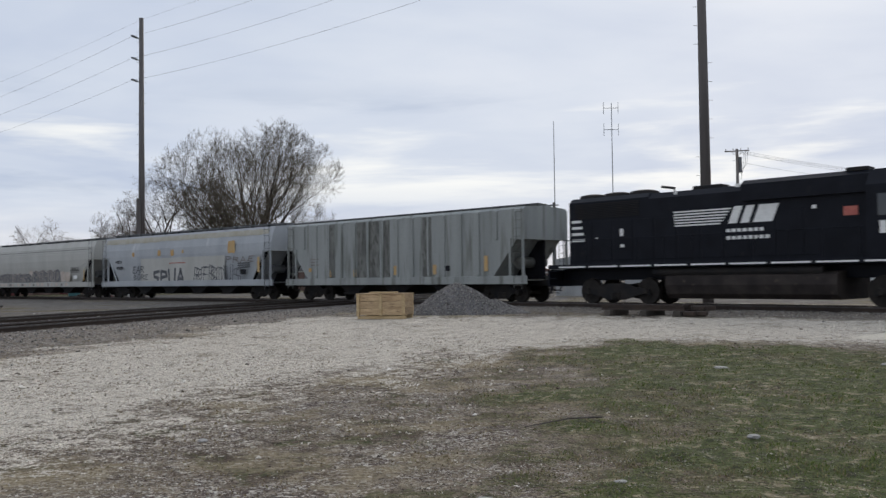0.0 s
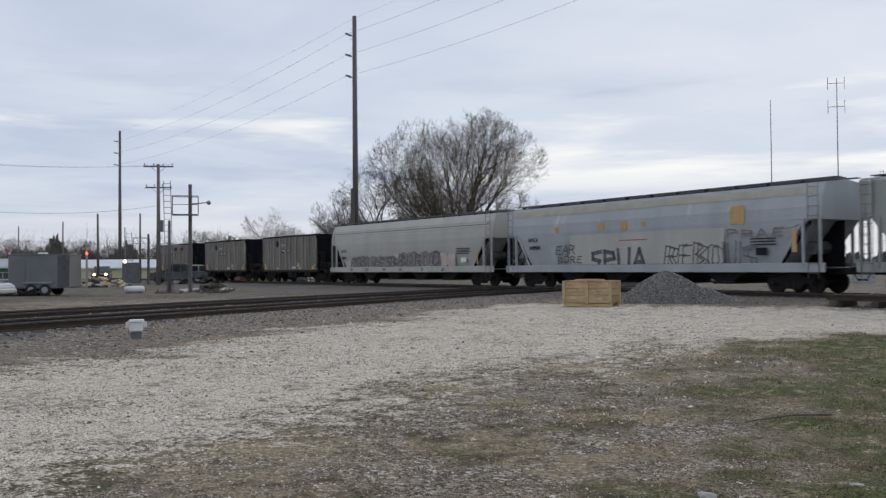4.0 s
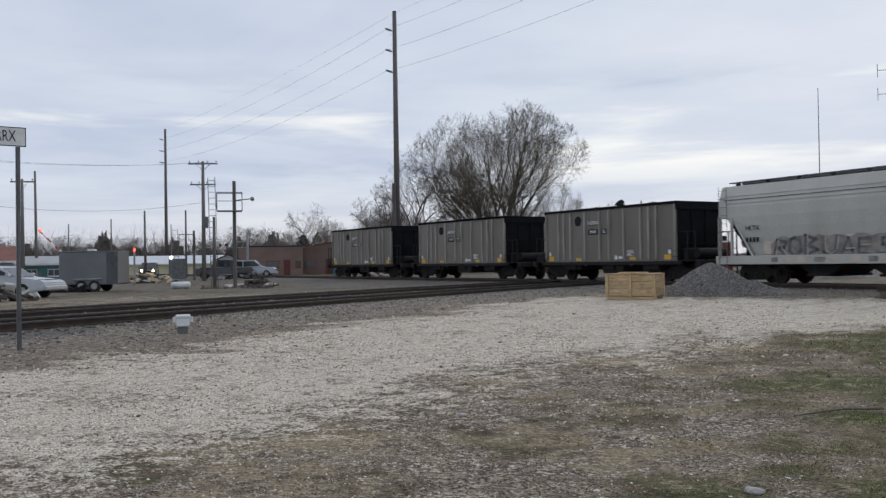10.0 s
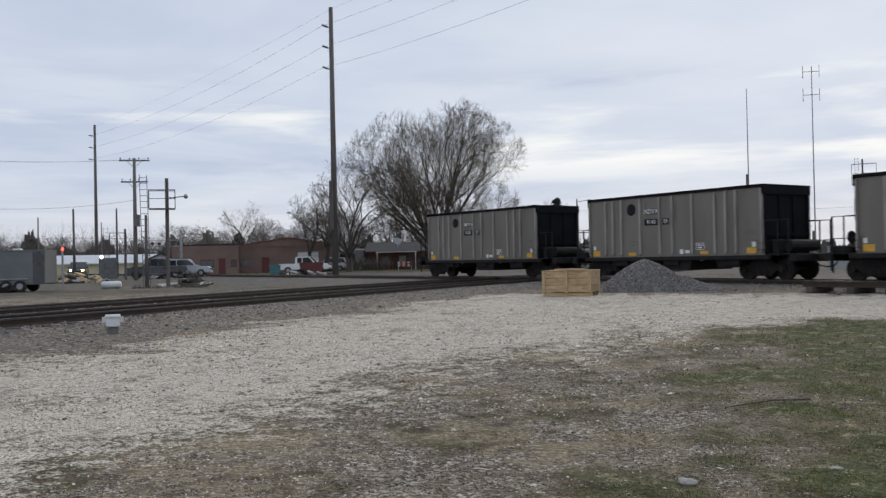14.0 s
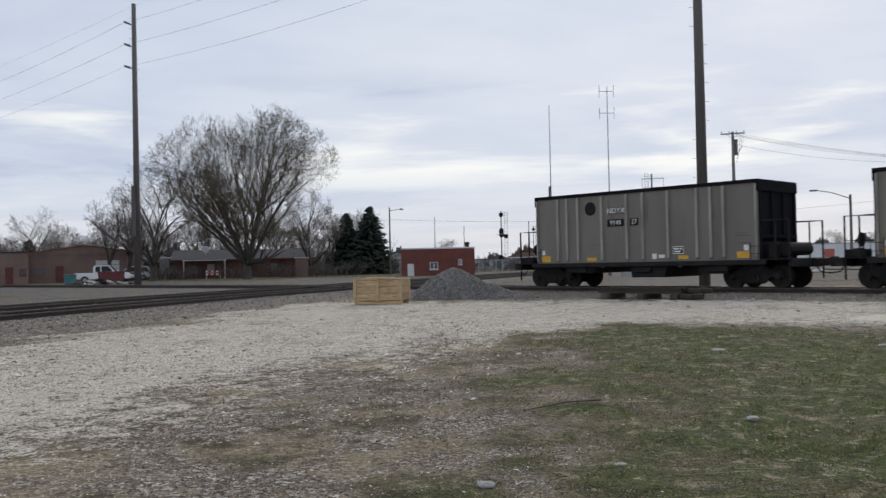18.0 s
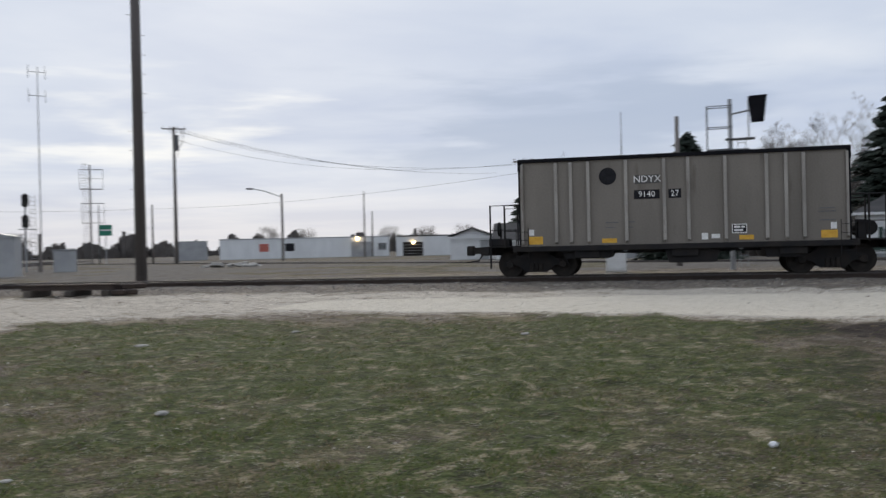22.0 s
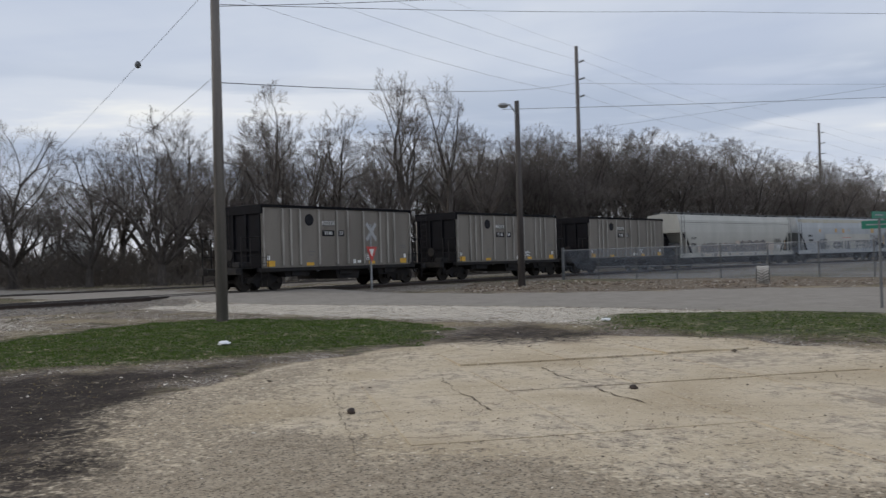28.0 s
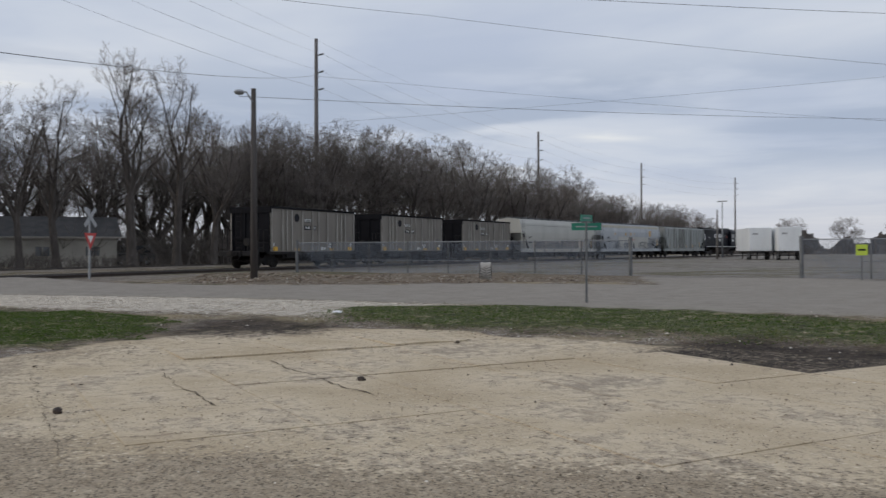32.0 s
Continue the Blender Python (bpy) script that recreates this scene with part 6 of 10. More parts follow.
def bare_tree(seed, height, lobes, fork, label, stems=4, spread=38, kids=(6, 6, 5, 5), girth=0.014, fine_r=0.011, twig="twig", name="bare_tree", group="", bend=1.0, lift=1.0, fan=(24, 52)):
    """A leafless tree: a trunk, rising limbs that run to the edge of a crown made of lobes (x, y, z, rx, ry, rz in parts of its height), and four orders of finer branches."""
    rng = np.random.default_rng(seed)
    H = height
    lob = np.array(lobes) * H
    segs = {"trunk": [], "limb": [], "crown": []}
    tops = []

    def reach(p, d, most):
        """How far a branch from p along d may run inside the crown."""
        f = np.linspace(0.1, 1.0, 10) * most
        q = p + d * f[:, None]
        inn = (((q[:, None] - lob[None, :, :3]) / lob[None, :, 3:]) ** 2).sum(2).min(1) < 1
        return float(f[inn].max()) * rng.uniform(0.8, 1.0) if inn.any() else most * 0.12

    def grow(p, d, length, r0, r1, level):
        n = (7, 5, 4, 3, 2)[level]
        step = length / n
        pts, dirs = [p], [d]
        for i in range(n):
            d = d + rng.normal(size=3) * (0.09, 0.13, 0.16, 0.16, 0.14)[level] * bend + np.array([0, 0, (0.05, 0.08, 0.07, 0.05, 0.03)[level] * lift])
            d = d / np.linalg.norm(d)
            pts.append(pts[-1] + d * step)
            dirs.append(d)
        for i in range(n):
            ra, rb = r0 + (r1 - r0) * i / n, r0 + (r1 - r0) * (i + 1) / n
            segs["limb" if level < 2 else "crown"].append((tuple(pts[i]), tuple(pts[i + 1]), ra, rb))
        tops.append(pts[-1][2])
        if level == 4:
            return
        m = kids[level]
        spin = rng.uniform(0, 6.28)
        for j in range(m):
            f = 0.22 + 0.78 * (j + rng.uniform(0.1, 0.9)) / m
            i = min(int(f * n), n - 1)
            base = pts[i] + (pts[i + 1] - pts[i]) * (f * n - i)
            dd = dirs[i + 1]
            side = np.cross(dd, (0.3, 0.2, 0.9) if abs(dd[2]) < 0.9 else (1, 0, 0))
            side /= np.linalg.norm(side)
            other = np.cross(dd, side)
            spin += 2.4
            ang = math.radians(rng.uniform(*fan))
            cd = dd * math.cos(ang) + (side * math.cos(spin) + other * math.sin(spin)) * math.sin(ang)
            cd = cd + np.array([0, 0, 0.16])
            cd /= np.linalg.norm(cd)
            most = length * (0.72, 0.66, 0.62, 0.62)[level] * (1.15 - 0.55 * f) * rng.uniform(0.75, 1.2)
            ln = reach(base, cd, most) if level < 3 else most
            if ln < H * 0.008:
                continue
            rr = max(fine_r, (r0 + (r1 - r0) * f) * (0.52, 0.5, 0.5, 0.6)[level])
            grow(base, cd, ln, rr, max(fine_r * 0.55, rr * 0.35), level + 1)

    r_t = girth * H * 1.5
    p, lean = np.array([0.0, 0.0, -0.15]), rng.normal(size=2) * 0.03
    for i in range(4):
        q = np.array([lean[0] * H * fork * (i + 1) / 4, lean[1] * H * fork * (i + 1) / 4, fork * H * (i + 1) / 4]) + np.append(rng.normal(size=2) * 0.006 * H * fork, 0)
        segs["trunk"].append((tuple(p), tuple(q), r_t * (1.45 if i == 0 else 1.08 - 0.05 * i), r_t * (1.03 - 0.05 * i)))
        p = q
    for s in range(stems):
        az = 2.4 * s + rng.uniform(-0.2, 0.2)
        an = math.radians(spread * (0.26, 0.56, 0.86)[s % 3] * rng.uniform(0.9, 1.1) if s else spread * 0.08)
        d = np.array([math.cos(az) * math.sin(an), math.sin(az) * math.sin(an), math.cos(an)])
        grow(p + np.array([0, 0, -rng.uniform(0, 0.12) * fork * H]), d, max(reach(p, d, H * 1.1), H * 0.3) * rng.uniform(0.92, 1.02), r_t * rng.uniform(0.5, 0.72), fine_r * 1.6, 0)
    ob = thing(name, Matrix(), label, "tree", group)
    for nm, sides, mat in (("trunk", 9, "bark"), ("limb", 5, "bark"), ("crown", 3, twig)):
        me = seg_mesh("limb_frame" if nm == "limb" else nm, segs[nm], sides)
        me.materials.append(M[mat])
        o = new("limb_frame" if nm == "limb" else nm, me)
        o.parent = ob
    return ob, float(np.quantile(tops, 0.992))


def spruce_tree(seed, height, radius, label):
    rnd = random.Random(seed)
    ob = thing("spruce_tree", Matrix(), label, "tree", "spruces")
    part("trunk", tubes([((0, 0, -0.1), (0, 0, height * 0.5), height * 0.016, height * 0.009), ((0, 0, height * 0.5), (0, 0, height * 0.98), height * 0.009, 0.02)], 8), "bark", ob)
    verts, faces = [], []
    z = height * 0.035
    while z < height * 0.985:
        k = z / height
        rr = radius * (1 - k) ** 0.76 * rnd.uniform(0.9, 1.06) + 0.12
        n = int(7 + 19 * (1 - k))
        for i in range(n):
            az = rnd.uniform(0, 2 * math.pi)
            ln = rr * rnd.uniform(0.55, 1.1)
            zb = z + height * rnd.uniform(-0.014, 0.014)
            m = max(4, int(ln * 6))
            ca, sa = math.cos(az), math.sin(az)
            for j in range(m):
                f = (j + 0.3) / m
                r = ln * f
                zz = zb - 0.22 * ln * f + 0.10 * ln * f * f + rnd.uniform(-0.08, 0.08)
                w = 0.40 * (1.1 - 0.5 * f) * rnd.uniform(0.7, 1.3)
                c = np.array([ca * r, sa * r, zz])
                side = np.array([-sa, ca, rnd.uniform(-0.4, 0.4)]) * w * rnd.choice((-1, 1))
                tip = np.array([ca, sa, -0.35]) * w * 1.5
                drop = np.array([0, 0, -w * rnd.uniform(0.4, 1.1)])
                b = len(verts)
                verts += [tuple(c), tuple(c + side + drop * 0.6), tuple(c + tip + drop * 0.4), tuple(c - side * 0.7 + drop)]
                faces += [(b, b + 1, b + 2), (b, b + 2, b + 3)]
        z += height * 0.019 * rnd.uniform(0.7, 1.3)
    me = bpy.data.meshes.new("crown")
    me.from_pydata(verts, [], faces)
    me.materials.append(M["spruce"])
    o = new("crown", me)
    o.parent = ob
    return ob


def plant(src, top, yaw, dist, height, turn, label="", width=1.0):
    x, y = pol(yaw, dist)
    k = height / top
    o = copy_thing(src, pose(x, y, rise(x, y) - 0.05, 0, 0, turn))
    o.scale = (k * width, k * width, k)
    if label:
        o["label"] = label
    return o


big_tree, big_top = bare_tree(4, 19.0, [(0.0, 0.0, 0.58, 0.52, 0.5, 0.40), (0.30, 0.0, 0.62, 0.30, 0.3, 0.28), (-0.30, 0.0, 0.60, 0.32, 0.3, 0.28), (0.12, 0.0, 0.76, 0.30, 0.3, 0.23), (-0.14, 0.0, 0.74, 0.30, 0.3, 0.24)], 0.09, "huge spreading leafless tree with budding crown beside a brick house", 14, 96, (10, 9, 7, 5), 0.0165, 0.0095, "twig_tan", lift=0.7, bend=1.0, fan=(28, 58))
bx, by = pol(12.2, 101)
big_tree.matrix_basis = pose(bx, by, 0.15, 0, 0, 12)
big_tree.scale = (0.94, 0.94, 18.7 / big_top)
WOODS = "bare trees along the line"
tall_a, top_a = bare_tree(11, 17.0, [(0.02, 0.0, 0.74, 0.15, 0.15, 0.28), (-0.12, 0.05, 0.58, 0.14, 0.14, 0.18), (0.14, -0.04, 0.56, 0.15, 0.14, 0.2)], 0.30, "tall leafless tree with upright limbs", 5, 34, (7, 6, 5, 4), 0.013, 0.010, group=WOODS, bend=1.15, lift=0.8, fan=(28, 60))
tall_b, top_b = bare_tree(12, 16.0, [(-0.24, 0.0, 0.72, 0.16, 0.16, 0.18), (0.0, 0.08, 0.60, 0.22, 0.2, 0.22), (0.22, 0.0, 0.80, 0.15, 0.15, 0.2), (0.3, -0.1, 0.55, 0.14, 0.14, 0.14)], 0.20, "leafless tree with wide forked limbs", 5, 52, (7, 6, 5, 5), 0.016, 0.010, group=WOODS, bend=1.5, lift=0.7, fan=(28, 62))
tall_c, top_c = bare_tree(13, 15.0, [(0.0, 0.0, 0.64, 0.17, 0.17, 0.34), (0.1, 0.05, 0.46, 0.18, 0.18, 0.2)], 0.24, "slender leafless tree with dense twigs", 5, 40, (7, 6, 5, 4), 0.012, 0.010, group=WOODS, bend=1.15, lift=0.7, fan=(28, 60))
tall_d, top_d = bare_tree(17, 15.0, [(0.0, 0.0, 0.62, 0.32, 0.3, 0.36), (-0.26, 0.0, 0.46, 0.22, 0.2, 0.24), (0.26, 0.05, 0.5, 0.24, 0.22, 0.28)], 0.12, "low-branching leafless tree with spreading limbs", 7, 66, (7, 6, 5, 5), 0.016, 0.010, group=WOODS, bend=1.3, lift=0.55, fan=(28, 62))
thin_a, top_ta = bare_tree(21, 13.0, [(0.0, 0.0, 0.62, 0.30, 0.30, 0.36), (0.1, 0.0, 0.4, 0.28, 0.28, 0.25)], 0.2, "thin leafless tree in the wood", 6, 52, (7, 6, 5, 4), 0.010, 0.011, group=WOODS, bend=1.15, lift=0.7, fan=(28, 62))
thin_b, top_tb = bare_tree(22, 13.0, [(0.0, 0.05, 0.62, 0.28, 0.28, 0.36), (-0.14, 0.0, 0.45, 0.26, 0.26, 0.26)], 0.25, "slim leafless tree in the wood", 6, 48, (7, 6, 5, 4), 0.010, 0.011, group=WOODS, bend=1.15, lift=0.7, fan=(28, 62))
TALL = ((tall_a, top_a), (tall_b, top_b), (tall_c, top_c), (tall_d, top_d))
THIN = ((thin_a, top_ta), (thin_b, top_tb))
# templates take the first places
for (src, top), (yaw, dist, hgt, turn) in zip(TALL + THIN, ((-103.6, 72, 17.0, 20), (-95.3, 70, 14.8, 0), (-99.4, 73, 14.0, 130), (-88.2, 72, 13.0, 40), (-112, 92, 14.8, 10), (-115.2, 97, 14.4, 70))):
    x, y = pol(yaw, dist)
    src.matrix_basis = pose(x, y, 0.15, 0, 0, turn)
    src.scale = (hgt / top,) * 3
# single trees: kind, bearing, distance, height, turn
for (src, top), yaw, dist, hgt, turn, wid in (
        (TALL[3], 17.9, 104, 13.6, 15, 1.05), (TALL[2], 19.4, 110, 11.0, 75, 1.2), (TALL[1], 20.4, 108, 9.6, 200, 0.8), (TALL[3], 8.2, 112, 11.6, 80, 0.9), (TALL[1], 6.9, 122, 9.0, 300, 0.9),
        (TALL[1], 14.6, 132, 10.5, 120, 1.0), (THIN[0], 10.0, 135, 10.0, 50, 1.1),
        (TALL[3], -43.7, 118, 12.4, 60, 0.75), (TALL[2], -57.4, 84, 11.4, 60, 1.5), (TALL[3], -59.9, 82, 12.4, 160, 0.9), (TALL[0], -56.2, 90, 11.0, 30, 1.5), (TALL[1], -55.2, 104, 11.0, 250, 1.0),
        (TALL[3], -70.8, 84, 15.6, 300, 1.05), (TALL[2], -67.9, 82, 14.6, 120, 1.5), (TALL[3], -74.5, 84, 14.8, 45, 0.95), (TALL[1], -69.3, 78, 18.0, 90, 0.9), (TALL[0], -72.6, 82, 16.8, 230, 1.1), (TALL[1], -76.2, 74, 17.0, 20, 1.0), (TALL[3], -79.8, 80, 14.4, 310, 1.0),
        (TALL[3], -84.0, 76, 11.6, 170, 1.0), (TALL[3], -91.4, 78, 12.6, 260, 0.9), (TALL[0], -93.4, 80, 12.6, 40, 0.9), (TALL[2], -97.4, 70, 12.4, 200, 1.0),
        (TALL[0], -106.2, 75, 16.4, 140, 0.9), (TALL[2], -101.6, 84, 13.8, 300, 1.0), (TALL[2], -108.4, 80, 13.6, 15, 1.1), (TALL[3], -105.0, 90, 13.0, 210, 1.0)):
    plant(src, top, yaw, dist, hgt, turn, width=wid)
rnd_w = random.Random(77)
# the wood behind the line, receding
for i in range(46):
    yaw = -109.5 - 30.0 * (i / 45) ** 0.9 + rnd_w.uniform(-0.5, 0.5)
    el = float(np.interp(-yaw, (109, 112, 117, 126, 132, 137, 140), (9.0, 8.6, 7.7, 6.2, 4.3, 2.8, 2.0)))
    dist = 13.4 / math.tan(radians(el)) * rnd_w.uniform(0.96, 1.2)
    src, top = (TALL[2], TALL[0], THIN[0], THIN[1])[i % 4] if i < 22 else THIN[i % 2]
    plant(src, top, yaw, dist, 14.8 * rnd_w.uniform(0.84, 1.07), rnd_w.uniform(0, 360), width=1.25)
for i in range(26):
    yaw = -108.0 - 31.0 * (i / 25) ** 0.9 + rnd_w.uniform(-0.5, 0.5)
    el = float(np.interp(-yaw, (108, 112, 117, 126, 132, 137, 140), (9.0, 8.4, 7.5, 6.0, 4.2, 2.8, 2.0)))
    src, top = (TALL[2], THIN[0], TALL[0], THIN[1], TALL[1])[i % 5]
    plant(src, top, yaw, 13.4 / math.tan(radians(el)) * rnd_w.uniform(1.15, 1.35), 15.6 * rnd_w.uniform(0.85, 1.1), rnd_w.uniform(0, 360), width=1.3)
for i in range(15):
    yaw = -86.0 - 23.0 * i / 14 + rnd_w.uniform(-0.6, 0.6)
    src, top = (TALL[2], TALL[3], TALL[0], TALL[1])[i % 4]
    plant(src, top, yaw, rnd_w.uniform(84, 104), rnd_w.uniform(11.5, 15.5), rnd_w.uniform(0, 360), width=1.25)
# trees behind the brick house and the workshop
for i in range(16):
    yaw = 24.0 - 19.0 * i / 15 + rnd_w.uniform(-0.5, 0.5)
    src, top = (TALL[3], THIN[0], TALL[1], THIN[1])[i % 4]
    plant(src, top, yaw, rnd_w.uniform(126, 150), rnd_w.uniform(7.5, 11), rnd_w.uniform(0, 360), width=1.2)
for i in range(20):
    yaw = -66.0 - 46.0 * i / 19 + rnd_w.uniform(-1, 1)
    src, top = THIN[i % 2]
    plant(src, top, yaw, rnd_w.uniform(92, 112), rnd_w.uniform(9, 13), rnd_w.uniform(0, 360), width=1.3)
for i in range(28):
    src, top = (THIN[0], TALL[2], THIN[1], TALL[3])[i % 4]
    plant(src, top, -42.0 - 25.0 * i / 27 + rnd_w.uniform(-0.6, 0.6), rnd_w.uniform(102, 128), rnd_w.uniform(7.5, 11.5), rnd_w.uniform(0, 360), width=1.3)
# scattered trees on the skyline, beyond the buildings
for i, (yaw, dist, hgt) in enumerate(((39.0, 190, 7.6), (37.6, 200, 6.5), (35.4, 210, 8.0), (28.6, 180, 9.0), (27.2, 190, 9.0), (25.6, 200, 8.6), (23.4, 190, 8.0), (21.4, 200, 8.4), (19.0, 190, 7.0), (43.0, 180, 7.2),
                                       (33.5, 200, 6.6), (31.0, 205, 7.0), (-0.6, 210, 7.0), (-9.6, 220, 6.4), (-24.2, 220, 7.0), (-26.5, 230, 6.6), (-32.0, 230, 6.8), (-34.5, 220, 6.4), (-36.8, 220, 6.6), (-144.4, 250, 9.5), (-147.5, 240, 9.0), (-150.5, 240, 8.5))):
    plant(*THIN[i % 2], yaw, dist, hgt, i * 67, "small leafless tree on the skyline", 1.5)
for i, (yaw, dist, hgt, rad, turn) in enumerate(((-62.5, 76, 12.4, 5.4, 0), (-71.4, 68, 13.0, 5.0, 40), (-51.0, 62, 8.7, 3.7, 90), (-40.9, 112, 8.8, 3.6, 20), (5.9, 124, 8.8, 3.4, 50), (4.4, 122, 9.6, 4.2, 100), (36.9, 190, 7.0, 3.6, 10), (24.9, 170, 7.2, 3.4, 60))):
    s = spruce_tree(31 + i, hgt, rad, "dark green conical spruce" + (" near the white house" if i < 2 else ""))
    x, y = pol(yaw, dist)
    s.matrix_basis = pose(x, y, 0.1, 0, 0, turn)


def brush(name, label, spots, mat, thick=0.035):
    """Dense undergrowth of thin stems: spots of x, y, radius, height, count."""
    rnd = random.Random(5)
    segs = []
    for x, y, rad, hgt, n in spots:
        for _ in range(n):
            a, r = rnd.uniform(0, 2 * math.pi), rad * math.sqrt(rnd.random())
            p = Vector((x + math.cos(a) * r, y + math.sin(a) * r, 0.05))
            d = Vector((rnd.gauss(0, 0.35), rnd.gauss(0, 0.35), 1)).normalized()
            h = hgt * rnd.uniform(0.35, 1.0)
            q = p + d * h * 0.5
            segs.append((tuple(p), tuple(q), thick, thick * 0.7))
            for _ in range(3):
                e = (d + Vector((rnd.gauss(0, 0.6), rnd.gauss(0, 0.6), rnd.gauss(0, 0.3)))).normalized()
                segs.append((tuple(q), tuple(q + e * h * rnd.uniform(0.3, 0.55)), thick * 0.7, thick * 0.25))
    me = seg_mesh(name, segs, 3)
    me.materials.append(M[mat])
    return tagged(new(name, me), label, "undergrowth", kind="stuff")


spots = []
for i in range(34):
    yaw = -80 - 58 * i / 33
    dist = float(np.interp(-yaw, (80, 108, 117, 126, 132, 138), (84, 88, 108, 130, 195, 300)))
    low = 0.85 if yaw > -107 else 1.0
    spots.append((*pol(yaw, dist), 6 + dist * 0.03, 5.2 * low, 95))
    spots.append((*pol(yaw - 0.6, dist + 14), 8 + dist * 0.03, 6.4 * low, 80))
spots += [(*pol(yaw, 98 + (yaw % 5) * 3), 6, 4.6 + 1.4 * math.sin(yaw * 1.3), 190) for yaw in range(-84, -50, 2)]
brush("undergrowth", "tangled brown brush under the bare trees", spots, "shrub", 0.05)
spots = [(*pol(yaw, 118 + (yaw % 3) * 4), 4, 3.4, 70) for yaw in range(-4, 22, 2)] + [(*pol(yaw, 98), 4, 3.2, 60) for yaw in range(-60, -46, 2)] + [(*pol(yaw, 128 + (yaw % 4) * 3), 5, 6.5, 120) for yaw in range(5, 24)] + [(*pol(yaw, 176), 7, 8.5 + 2.0 * math.sin(yaw * 1.7), 170) for yaw in range(22, 50)] + [*[(*pol(y2, 109 + (y2 % 3)), 2.2, 2.6, 45) for y2 in (7, 9, 10, 13, 16, 17, 18)], *[(*pol(-y2, 71 + (y2 % 3)), 2.4, 1.5, 60) for y2 in range(88, 106, 2)], (*pol(42, 60), 1.8, 1.6, 120), (*pol(27.6, 51), 0.9, 0.5, 60), (*pol(30.2, 52), 1.0, 0.45, 60)]
spots += [(*pol(-52.5 - 0.75 * k, 71 + (k * 7 % 5) * 1.6), 2.6, 4.2 + 1.3 * math.sin(k * 1.9), 230) for k in range(11)] + [(*pol(-65.0 - 0.8 * k, 70 + k % 3), 2.2, 3.4, 160) for k in range(9)]
brush("shrubs", "brown leafless shrubs between the buildings", spots, "shrub", 0.03)


def far_woods():
    rnd = random.Random(9)
    verts, faces = [], []
    for i in range(16000):
        yaw = rnd.uniform(-152, 62)
        if -141 < yaw < -82:
            continue
        dist = rnd.uniform(230, 330)
        clump = 0.45 + 0.55 * abs(math.sin(yaw * 0.9) * math.sin(yaw * 0.37 + 1)) + 0.25 * math.sin(yaw * 3.1)
        h = max(0.5, (10.0 if yaw > 16 else 6.5) * clump * rnd.uniform(0.25, 1.0)) * dist / 260
        x, y = pol(yaw, dist)
        a = rnd.uniform(0, math.pi)
        w = rnd.uniform(0.4, 1.3)
        dx, dy = math.cos(a) * w, math.sin(a) * w
        b = len(verts)
        verts += [(x - dx, y - dy, 0.1), (x + dx, y + dy, 0.1), (x + dx * rnd.uniform(0.2, 1.2), y + dy, h * rnd.uniform(0.7, 1)), (x - dx * rnd.uniform(0, 0.8), y - dy, h)]
        faces.append((b, b + 1, b + 2, b + 3))
    me = bpy.data.meshes.new("far_woods")
    me.from_pydata(verts, [], faces)
    me.materials.append(M["far_wood"])
    return tagged(new("far_woods", me), "low brown woods along the skyline", "woods", kind="stuff")


far_woods()


# ---- poles and wires ----
def pole(name, x, y, h, r, mat, label, category="utility pole", group="", lean=0.0):
    ob = thing(name, pose(x, y, rise(x, y) - 0.05, lean, 0, 0), label, category, group)
    part("shaft", tubes([((0, 0, -0.3), (0, 0, h), r, r * 0.62)], 14), mat, ob, smooth=True)
    return ob


def stubs(ob, zs, way, r=0.05, length=1.0):
    """Short insulator arms on one side of a steel pole."""
    d = Vector((math.cos(radians(way)), math.sin(radians(way)), 0))
    for z in zs:
        bm = bmesh.new()
        tube(bm, (0, 0, z), tuple(d * length + Vector((0, 0, z + 0.18))), r, r * 0.8, 6)
        for k in range(4):
            c = d * length * (0.45 + 0.14 * k) + Vector((0, 0, z + 0.08 + 0.025 * k))
            tube(bm, tuple(c - d * 0.03), tuple(c + d * 0.03), 0.11, 0.09, 8)
        part("insulator_arm", bm, "galv_dark", ob)


def crossarm(ob, z, half, way, pins=4):
    d = Vector((math.cos(radians(way)), math.sin(radians(way)), 0))
    bm = bmesh.new()
    box(bm, -half, half, -0.05, 0.05, -0.06, 0.06, 0.01, Matrix.Translation((0, 0, z)) @ pose(0, 0, 0, 0, 0, way))
    tube(bm, tuple(d * half * 0.5 + Vector((0, 0, z - 0.03))), (0, 0, z - 0.6), 0.02, n=5)
    tube(bm, tuple(-d * half * 0.5 + Vector((0, 0, z - 0.03))), (0, 0, z - 0.6), 0.02, n=5)
    arm = part("crossarm", bm, "pole_wood", ob)
    for i in range(pins):
        k = -1 + 2 * (i + 0.15) / (pins - 0.7)
        bm = bmesh.new()
        c = d * half * k
        tube(bm, (c.x, c.y, z + 0.05), (c.x, c.y, z + 0.16), 0.02, n=5)
        tube(bm, (c.x, c.y, z + 0.14), (c.x, c.y, z + 0.26), 0.06, 0.04, 8)
        part("insulator", bm, "galv_dark", arm)


def wire(a, b, sag, r=0.011, name="overhead_wire", label="dark overhead power line", group="overhead wires"):
    a, b = Vector(a), Vector(b)
    n = 14
    pts = [a.lerp(b, i / n) - Vector((0, 0, sag * 4 * (i / n) * (1 - i / n))) for i in range(n + 1)]
    bm = bmesh.new()
    poly_tube(bm, pts, r, 4)
    return tagged(add(name, bm, "wire", None, "", None), label, "power line", group)


